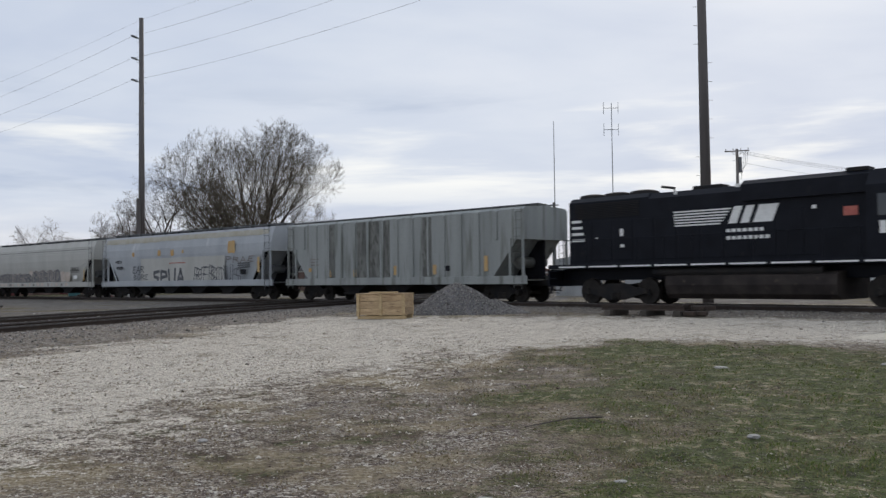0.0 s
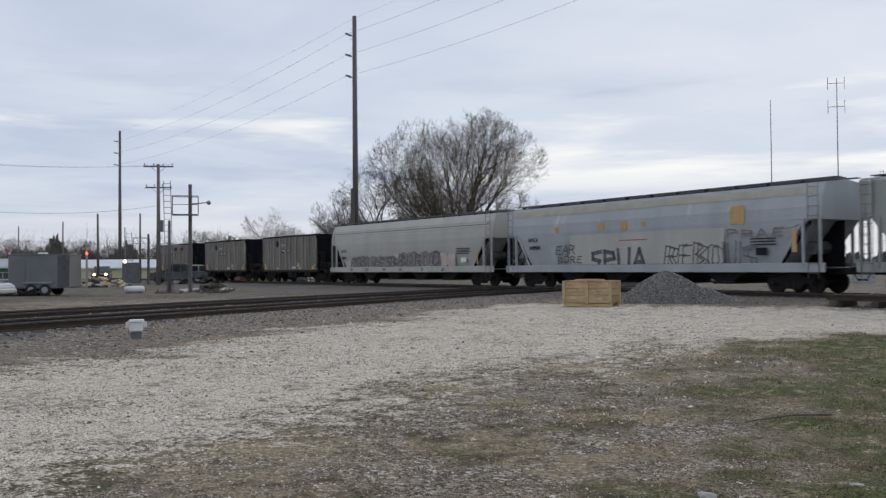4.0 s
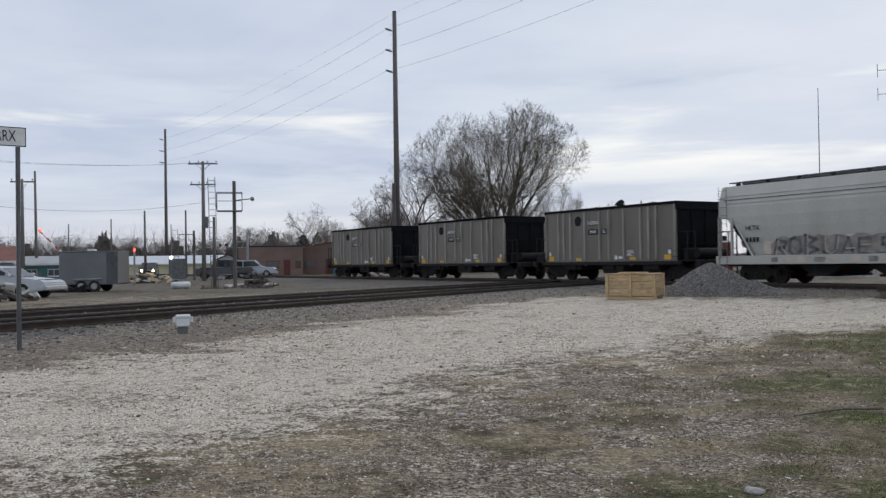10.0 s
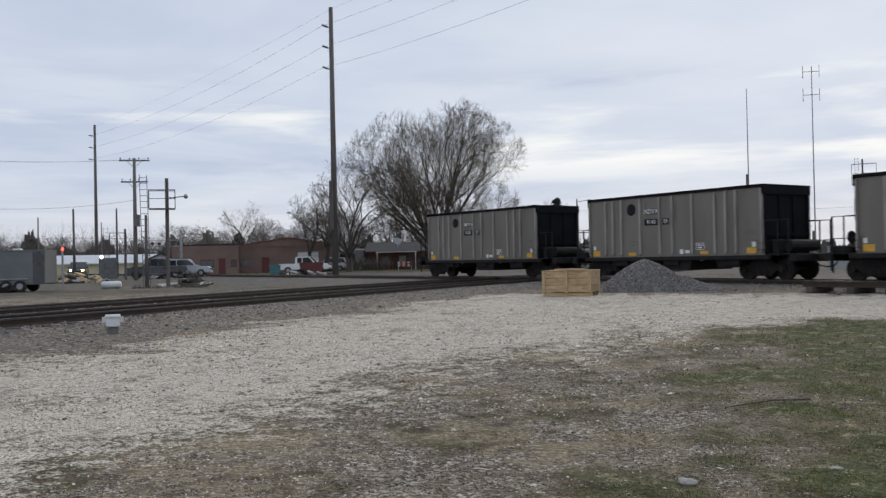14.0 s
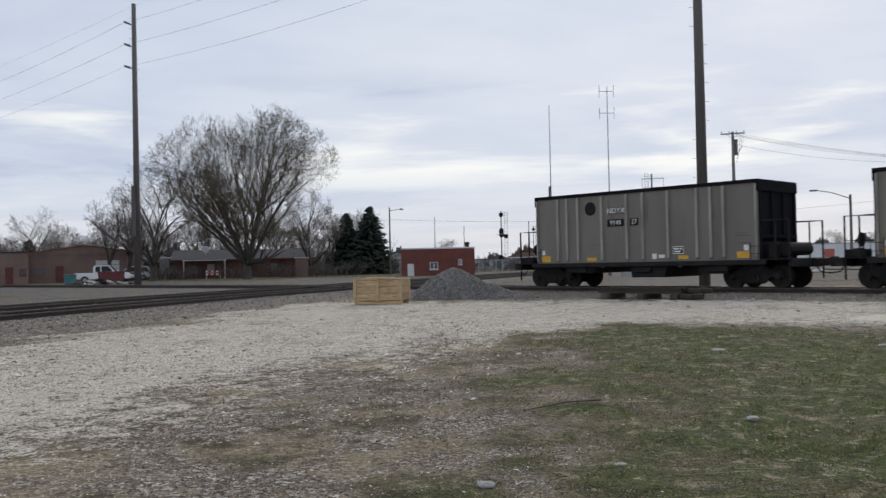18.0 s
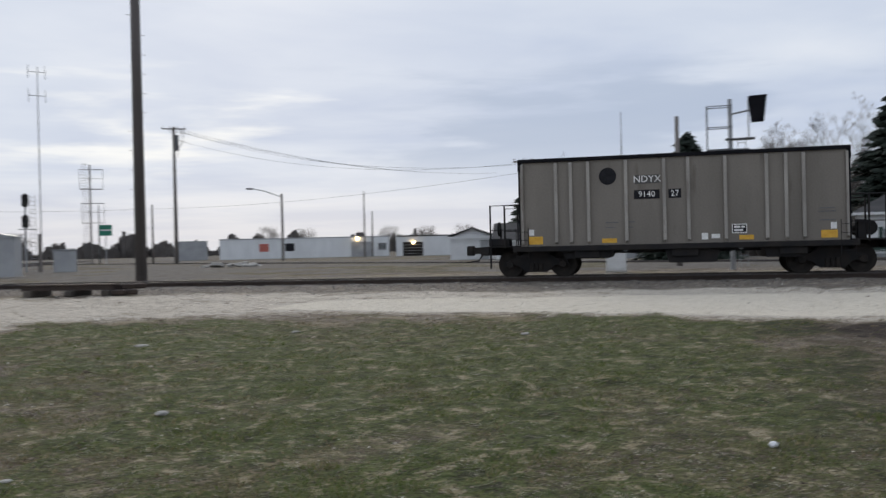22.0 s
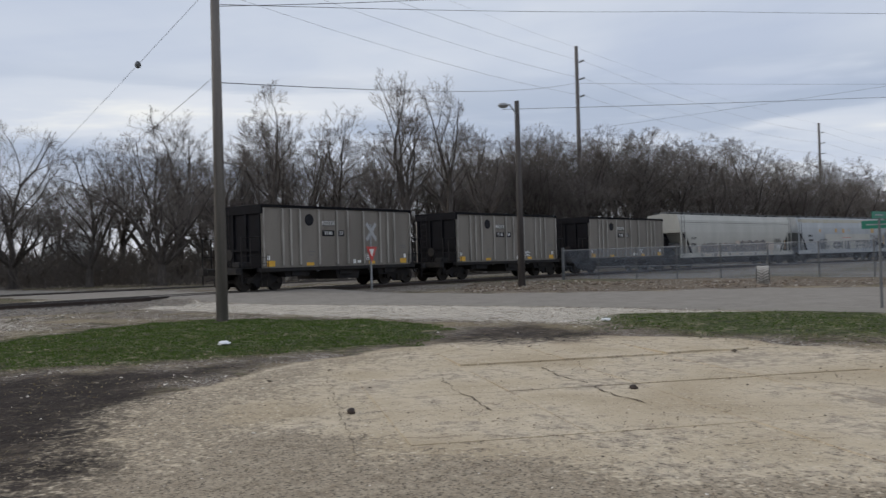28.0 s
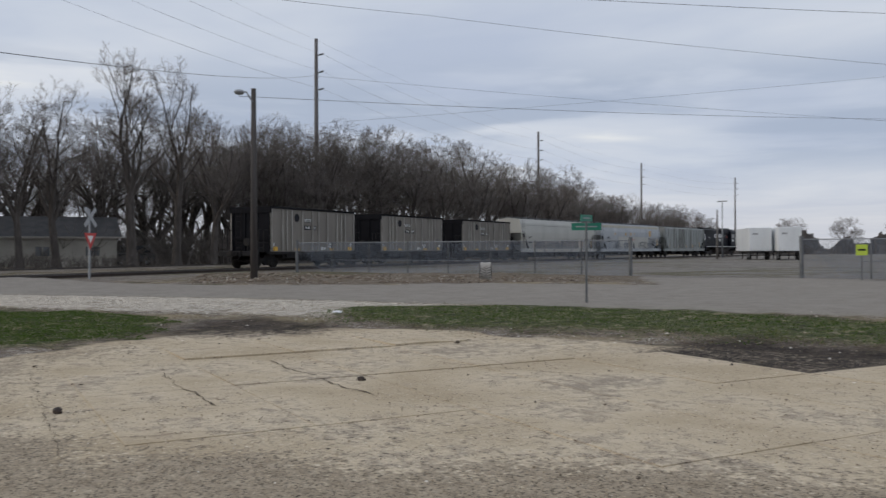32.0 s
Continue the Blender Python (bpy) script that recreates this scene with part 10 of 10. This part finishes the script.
for s in (-0.8, 0.8):
    part("leg", boxes((s - 0.04, s + 0.04, 0.001, 0.06, -0.02, 1.15)), "decal_white", o)
x, y = pol(8.8, 108)
o = thing("yard_post", pose(x, y, 0.15, 0, 0, 8), "reddish brick gate pier at the yard corner", "pier")
part("shaft", boxes((-0.75, 0.75, -0.4, 0.4, -0.1, 2.3), bev=0.02), "brick_tan", o)
part("cap", boxes((-0.85, 0.85, -0.5, 0.5, 2.303, 2.45), bev=0.02), "concrete", o)
# dead stalks leaning by the far grass
for (x, y), lean in (((18.6, 5.7), 38), ((18.2, 5.9), 60)):
    o = thing("dry_stalk", pose(x, y, ground_z(x, y), 0, lean, 20), "dry tan weed stalk leaning over the gravel", "weed")
    part("stem", tubes([((0, 0, -0.05), (0, 0, 1.5), 0.014, 0.008), ((0, 0, 1.5), (0.05, 0.02, 1.9), 0.008, 0.004)], 5), "straw", o)
    part("seed_head", tubes([((0, 0, 1.2), (0.12, 0.03, 1.6), 0.012, 0.004), ((0, 0, 1.0), (-0.1, 0.04, 1.35), 0.01, 0.004)], 4), "straw", o)
# scraps lying about: pale stones and litter
def lump(name, x, y, r, mat, label, flat=0.5, seed=1, cat="stone"):
    rnd = random.Random(seed)
    bm = bmesh.new()
    bmesh.ops.create_icosphere(bm, subdivisions=2, radius=r)
    for v in bm.verts:
        k = 1 + rnd.uniform(-0.18, 0.18)
        v.co = Vector((v.co.x * k * 1.3, v.co.y * k, v.co.z * k * flat))
    o = add(name, bm, mat, None, "", (x, y, ground_z(x, y) + r * flat * 0.55))
    return tagged(o, label, cat)


for i, (x, y, r, mat, lab, fl) in enumerate(((1.44, 6.77, 0.035, "rock", "flat pale stone in thin grass", 0.35), (4.58, 14.4, 0.09, "rock", "flat pale slab of stone in the grass", 0.22), (6.05, 4.15, 0.03, "plastic_bit", "white crumpled litter in the grass", 0.8), (5.56, 2.86, 0.028, "rock", "pale stone at the edge of mud", 0.7),
                                           (9.75, 11.18, 0.06, "rock", "pale stone in the grass", 0.4), (0.42, 6.3, 0.05, "rock", "small pale stone in dry grass", 0.5), (9.12, -1.78, 0.045, "rail_steel", "rusty lump on the concrete", 0.8), (9.32, -5.08, 0.045, "rail_steel", "dark clod on the concrete", 0.9),
                                           (7.2, 14.3, 0.06, "rock", "pale stone in the grass", 0.4), (3.0, 8.4, 0.05, "rock", "small pale stone", 0.5), (-2.2, 8.8, 0.04, "rock", "pale stone in stony earth", 0.5), (12.3, 5.6, 0.09, "rock", "flat pale stone in the mud", 0.3))):
    lump("stone" if mat != "plastic_bit" else "litter", x, y, r, mat, lab if len(lab.split()) > 3 else lab + " in the grass", fl, i, "stone" if mat != "plastic_bit" else "litter")
lump("litter", 16.9, -0.75, 0.12, "plastic_bit", "white scrap of litter on the grass edge", 0.35, 40, "litter")
lump("litter", 17.8, -8.9, 0.1, "plastic_bit", "white scrap of litter at the grass corner", 0.35, 41, "litter")
x, y = 1.35, 9.3
o = thing("fallen_stick", pose(x, y, ground_z(x, y) + 0.03, 0, 0, 28), "dark fallen stick lying in dry grass", "stick")
part("stem", tubes([((-0.45, 0, 0), (0.1, 0.03, 0.03), 0.006, 0.008), ((0.1, 0.03, 0.03), (0.5, -0.02, 0.02), 0.008, 0.01)], 6), "bark", o)


# ---- concrete pavement: separate slabs ----
SLAB = ground_material(True)


def make_slabs():
    ob = thing("pavement", Matrix(), "old tan concrete slabs with worn joints and grit", "pavement", kind="structure")
    rnd = random.Random(12)
    L, W = 2.55, 1.58
    e1 = Vector((math.cos(radians(-4)), math.sin(radians(-4))))
    e2 = Vector((-e1.y, e1.x))
    o = Vector((3.9, -14.4))
    for i in range(-3, 5):
        for j in range(0, 11):
            c = o + e1 * (i + 0.5) * L + e2 * (j + 0.5) * W
            d = float(inside(np.array([c.x]), np.array([c.y]), CONCRETE)[0])
            if d < 0.8 or max(float(inside(np.array([c.x]), np.array([c.y]), pts)[0]) for pts in (GRIT, DIRT)) > -0.75:
                continue
            bm = bmesh.new()
            g = 0.004
            hl, hw = L / 2 - g, W / 2 - g
            ring = []
            n = 4
            edge = d < 1.1
            for (ax, ay), (bx, by) in (((-hl, -hw), (hl, -hw)), ((hl, -hw), (hl, hw)), ((hl, hw), (-hl, hw)), ((-hl, hw), (-hl, -hw))):
                for k in range(n):
                    f = k / n
                    j1, j2 = (rnd.uniform(-0.004, 0.001) for _ in range(2))
                    px, py = ax + (bx - ax) * f, ay + (by - ay) * f
                    px, py = px * (1 + j1), py * (1 + j2 * 1.5)
                    if edge:
                        px, py = px * rnd.uniform(0.86, 1.0), py * rnd.uniform(0.84, 1.0)
                    ring.append((px, py))
            # most slabs are cracked across
            tilt = rnd.uniform(-0.003, 0.003)
            top = [bm.verts.new((px, py, 0.0 + tilt * px)) for px, py in ring]
            low = [bm.verts.new((px, py, -0.09)) for px, py in ring]
            bm.faces.new(top)
            m = len(ring)
            for k in range(m):
                bm.faces.new((top[k], low[k], low[(k + 1) % m], top[(k + 1) % m]))
            me = bpy.data.meshes.new("slab")
            bm.to_mesh(me)
            bm.free()
            me.materials.append(SLAB)
            s = new("slab", me)
            s.parent = ob
            z = 0.2 * float(soft_step(np.array(math.hypot(c.x, c.y)), 10, 28)) - 0.004 + rnd.uniform(-0.002, 0.002)
            s.matrix_basis = pose(c.x, c.y, z, 0, 0, -4)
    return ob


def crack(ob, a, b, width, seed):
    """A jagged soil-filled crack across the slabs, as a thin ragged ribbon."""
    rnd = random.Random(seed)
    a, b = Vector(a), Vector(b)
    d = (b - a).normalized()
    side = Vector((-d.y, d.x))
    n = max(6, int((b - a).length / 0.11))
    bm = bmesh.new()
    rows = []
    off = 0.0
    for i in range(n + 1):
        off = off * 0.8 + rnd.uniform(-0.035, 0.035)
        c = a.lerp(b, i / n) + side * off
        w = width * 0.5 * rnd.uniform(0.1, 1.4) * (0.3 if i in (0, n) else 1.0)
        z = 0.2 * float(soft_step(np.array(c.length), 10, 28)) + 0.003
        rows.append([bm.verts.new((*(c + side * w), z)), bm.verts.new((*(c - side * w * rnd.uniform(0.5, 1.2)), z))])
    for p, q in zip(rows[:-1], rows[1:]):
        bm.faces.new((p[0], p[1], q[1], q[0]))
    bmesh.ops.recalc_face_normals(bm, faces=bm.faces[:])
    return part("crack", bm, "crack_soil", ob, "dark soil-filled crack")


paving = make_slabs()
for i, (a, b, w) in enumerate((((11.6, -4.85), (8.25, -4.7), 0.028), ((11.6, -3.4), (9.9, -3.2), 0.012), ((9.9, -3.2), (8.6, -3.15), 0.024), ((12.0, -1.95), (7.1, -1.5), 0.010), ((7.75, -1.4), (7.5, -2.6), 0.009), ((7.5, -2.6), (6.35, -4.15), 0.012),
                               ((6.35, -4.15), (6.3, -5.3), 0.010), ((10.2, -6.6), (8.0, -7.6), 0.013), ((8.25, -4.7), (7.4, -6.4), 0.008), ((9.6, -0.6), (8.6, -3.1), 0.009))):
    crack(paving, a, b, w, 70 + i)


# ---- loose stones, clods and grass over the lot ----
def zone(k, x, y):
    g = GRID[0]
    i = np.clip(np.searchsorted(g, x - 4.0) - 1, 0, len(g) - 2)
    j = np.clip(np.searchsorted(g, y - 5.0) - 1, 0, len(g) - 2)
    return GRID[k][i, j]


def ground_zs(x, y):
    g, h = GRID[0], GRID[1]
    i = np.clip(np.searchsorted(g, x - 4.0) - 1, 0, len(g) - 2)
    j = np.clip(np.searchsorted(g, y - 5.0) - 1, 0, len(g) - 2)
    u, v = (x - 4.0 - g[i]) / (g[i + 1] - g[i]), (y - 5.0 - g[j]) / (g[j + 1] - g[j])
    return (h[i, j] * (1 - u) + h[i + 1, j] * u) * (1 - v) + (h[i, j + 1] * (1 - u) + h[i + 1, j + 1] * u) * v


def spread(n, seed, near=3.0, far=30.0):
    """Random places round the lot's middle, denser near it."""
    rng = np.random.default_rng(seed)
    r = near * (far / near) ** rng.random(n)
    a = np.radians(rng.uniform(-48, 152, n))
    return r * np.sin(a), r * np.cos(a), rng


def scatter_stones():
    x, y, rng = spread(210000, 5)
    gr, wh, mud, conc, road, ball = (zone(k, x, y) for k in (2, 3, 4, 5, 6, 7))
    lump_n = vnoise(x * 0.9, y * 0.9, 61)
    lane = soft_step(inside(x, y, LANE), -0.6, 0.4)
    p = np.clip(0.5 + 0.4 * wh - 0.45 * gr - 0.4 * mud, 0.02, 1) * (1 - 0.75 * np.clip(mud, 0, 1)) * (1 - soft_step(gr, 0.9, 1.3)) * (0.3 + 1.3 * soft_step(lump_n, 0.42, 0.66)) * (1 - road) * (1 - conc * 0.93) * (1 - 0.93 * lane)
    k = rng.random(len(x)) < p * 0.7
    x, y = x[k], y[k]
    size = rng.uniform(0.005, 0.017, len(x)) * (1 + (rng.random(len(x)) < 0.04) * rng.uniform(0.6, 1.6, len(x)))
    size *= np.clip(np.hypot(x, y) / 9, 0.85, 1.5)
    pale = rng.random(len(x)) < (soft_step(wh[k], 0.2, 0.6) * 0.35 + 0.24) * (1 - 0.8 * soft_step(gr[k], 0.3, 0.7))
    for pick, mat, name, label in ((pale, MIX_CHALK, "loose_chips", "scattered pale limestone chips over the lot"), (~pale, MIX_EARTH, "pebbles", "dull brown pebbles in the stony earth")):
        sz = size[pick] * (1.0 if name == "loose_chips" else 0.8)
        me = stone_mesh(name, np.stack([x[pick], y[pick], ground_zs(x[pick], y[pick]) + sz * 0.2], -1), sz, mat, 0.55, 8)
        tagged(new(name, me), label, "gravel", kind="stuff")
    x, y, rng = spread(26000, 15, 3.0, 26.0)
    gr, wh, mud, conc, road, ball = (zone(k, x, y) for k in (2, 3, 4, 5, 6, 7))
    k = rng.random(len(x)) < (0.22 + 0.12 * wh + 0.2 * mud + 0.22 * conc) * (1 - road) * soft_step(vnoise(x * 1.1, y * 1.1, 63), 0.36, 0.62)
    x, y = x[k], y[k]
    size = rng.uniform(0.005, 0.012, len(x)) * (1 + (rng.random(len(x)) < 0.04) * rng.uniform(0.5, 2.0, len(x))) * np.clip(np.hypot(x, y) / 9, 0.75, 1.5)
    z = ground_zs(x, y) + 0.02 * (zone(5, x, y) > 0.5)
    me = stone_mesh("clods", np.stack([x, y, z + size * 0.15], -1), size, MIX_CLOD, 0.45, 9)
    tagged(new("clods", me), "dark clods and dead leaves over the lot", "earth clods", kind="stuff")
    # ballast along the tracks
    rng = np.random.default_rng(22)
    px, py = [], []
    for line, lo, hi in ((MAIN_PTS, -8, 44), (dense(NEAR_LINE, 1.0), -18, 0), (dense(FAR_LINE, 1.0), -24, 0)):
        q = np.array([p for p in line if lo < p[0] < hi and p[1] > 2 and p[1] < 60])
        i = rng.integers(0, len(q) - 1, 9000)
        f = rng.random(9000)[:, None]
        c = q[i] * (1 - f) + q[i + 1] * f
        d = q[i + 1] - q[i]
        d /= np.linalg.norm(d, axis=1)[:, None]
        o = rng.normal(0, 2.6, 9000)
        px.append(c[:, 0] - d[:, 1] * o)
        py.append(c[:, 1] + d[:, 0] * o)
    x, y = np.concatenate(px), np.concatenate(py)
    d1 = np.minimum(np.minimum(line_dist(x, y, LINE_X[::8], LINE_Y[::8]), line_dist(x, y, *zip(*NEAR_LINE))), line_dist(x, y, *zip(*FAR_LINE)))
    k = (zone(6, x, y) < 0.4) & (zone(3, x, y) < 0.9)
    x, y, d1 = x[k], y[k], d1[k]
    bank = np.where(d1 < 1.75, 0.205, np.where(d1 < 2.7, 0.205 - 0.07 * (d1 - 1.75) / 0.95, 0.0))
    z = np.maximum(ground_zs(x, y), bank)
    size = rng.uniform(0.02, 0.045, len(x))
    me = stone_mesh("ballast", np.stack([x, y, z + size * 0.3], -1), size, MIX_BALLAST, 0.7, 10)
    tagged(new("ballast", me), "loose grey ballast stones along the tracks", "ballast", kind="stuff")
    # grit on the concrete
    x, y, rng = spread(26000, 31, 2.5, 16.0)
    a = zone(5, x, y) > 0.4
    lump_n = vnoise(x * 0.45, y * 0.45, 71)
    a &= rng.random(len(x)) < soft_step(lump_n, 0.48, 0.62) * 0.9 + 0.10
    x, y = x[a], y[a]
    size = rng.uniform(0.004, 0.012, len(x))
    me = stone_mesh("grit", np.stack([x, y, ground_zs(x, y) + 0.013], -1), size, MIX_GRIT, 0.6, 12)
    tagged(new("grit", me), "grey grit strewn over the concrete slabs", "grit", kind="stuff")
    # dead leaves and broken stuff heaped on the verge before the fence
    rng = np.random.default_rng(52)
    q = np.array(VERGE)
    x, y = rng.uniform(q[:, 0].min(), q[:, 0].max(), 16000), rng.uniform(q[:, 1].min(), q[:, 1].max(), 16000)
    k = (inside(x, y, VERGE) > 0.2) & (rng.random(16000) < soft_step(vnoise(x * 0.8, y * 0.8, 33), 0.35, 0.6)) & (road_n(x, y) < 37)
    x, y = x[k], y[k]
    size = rng.uniform(0.02, 0.075, len(x))
    me = stone_mesh("leaf_litter", np.stack([x, y, ground_zs(x, y) + size * 0.3], -1), size, MIX_LEAF, 0.5, 14)
    tagged(new("leaf_litter", me), "brown dead leaves and rubble along the verge", "leaf litter", kind="stuff")


def blades(name, label, x, y, h, w, mat, lean, rng):
    n = len(x)
    z = ground_zs(x, y)
    a = rng.uniform(0, 2 * np.pi, n)
    dx, dy = np.cos(a) * w, np.sin(a) * w
    b = rng.uniform(0, 2 * np.pi, n)
    k = lean * rng.uniform(0.3, 1.3, n) * h
    tx, ty = x + np.cos(b) * k, y + np.sin(b) * k
    mx, my = x + np.cos(b) * k * 0.3, y + np.sin(b) * k * 0.3
    v = np.stack([np.stack([x - dx, y - dy, z - 0.01], -1), np.stack([x + dx, y + dy, z - 0.01], -1), np.stack([mx + dx * 0.8, my + dy * 0.8, z + h * 0.6], -1), np.stack([mx - dx * 0.8, my - dy * 0.8, z + h * 0.6], -1), np.stack([tx, ty, z + h], -1)], 1)
    f4 = (np.arange(n) * 5)[:, None] + np.array([[0, 1, 2, 3]])
    f3 = (np.arange(n) * 5)[:, None] + np.array([[3, 2, 4]])
    me = bpy.data.meshes.new(name)
    me.from_pydata(v.reshape(-1, 3).tolist(), [], f4.tolist() + f3.tolist())
    me.materials.append(mat)
    return tagged(new(name, me), label, "grass", kind="stuff")


def scatter_grass():
    x, y, rng = spread(260000, 41, 3.0, 27.0)
    g, wh, mud, conc, road = (zone(k, x, y) for k in (2, 3, 4, 5, 6))
    tuft = vnoise(x * 2.4, y * 2.4, 81, 3)
    p = soft_step(g, 0.15, 0.8) * (0.3 + 0.9 * soft_step(tuft, 0.4, 0.6)) * (1 - conc) * (1 - road) * (1 - 0.8 * mud)
    k = rng.random(len(x)) < p
    x, y = x[k], y[k]
    r = np.hypot(x, y)
    tall = rng.uniform(0.008, 0.026, len(x)) * (0.7 + 1.3 * soft_step(vnoise(x * 2.4, y * 2.4, 81, 3), 0.5, 0.72))
    fresh = rng.random(len(x)) < soft_step(g[k], 0.5, 0.92) * 0.85 + 0.1
    for pick, name, label, mat in ((fresh, "grass", "short green spring grass in patches", MIX_GRASS), (~fresh, "faded_grass", "thin olive grass among dead leaves", MIX_OLIVE)):
        blades(name, label, x[pick], y[pick], tall[pick], 0.0035 * np.clip(r[pick] / 6, 0.8, 3), mat, 1.9, rng)
    # the two lawn strips by the road
    rng = np.random.default_rng(47)
    px, py = [], []
    for poly, n in ((GRASS_L, 60000), (GRASS_R, 60000)):
        q = np.array(poly)
        u, v = rng.uniform(q[:, 0].min() - 1, q[:, 0].max() + 1, n), rng.uniform(q[:, 1].min() - 1, q[:, 1].max() + 1, n)
        k = inside(u, v, poly) + (vnoise(u * 0.8, v * 0.8, 7) - 0.5) * 3.0 > 0.2
        px.append(u[k])
        py.append(v[k])
    x, y = np.concatenate(px), np.concatenate(py)
    k = (zone(6, x, y) < 0.3) & (rng.random(len(x)) < np.where(y < -6, 0.12 + 0.88 * soft_step(road_n(x, y) + (vnoise(x * 0.8, y * 0.8, 17) - 0.5) * 5, 15.2, 17.0), 1.0))
    x, y = x[k], y[k]
    blades("lawn", "dense short green grass strip beside the road", x, y, rng.uniform(0.010, 0.028, len(x)), np.full(len(x), 0.011), MIX_LAWN, 1.3, rng)
    x, y, rng = spread(90000, 43, 3.0, 24.0)
    g, wh, mud, conc, road = (zone(k, x, y) for k in (2, 3, 4, 5, 6))
    tuft = vnoise(x * 1.7, y * 1.7, 91, 3)
    p = soft_step(tuft, 0.48, 0.60) * (1 - 0.75 * wh) * (1 - soft_step(g, 1.1, 1.5)) * (1 - 0.65 * soft_step(g, 0.6, 0.95)) * (1 - conc) * (1 - road) * (1 - 0.6 * mud) * 0.75
    k = rng.random(len(x)) < p
    x, y = x[k], y[k]
    r = np.hypot(x, y)
    blades("dry_grass", "flattened tan dead grass between stones", x, y, rng.uniform(0.008, 0.024, len(x)), 0.006 * np.clip(r / 6, 0.8, 3), MIX_STRAW, 1.6, rng)


scatter_stones()
scatter_grass()


motions()
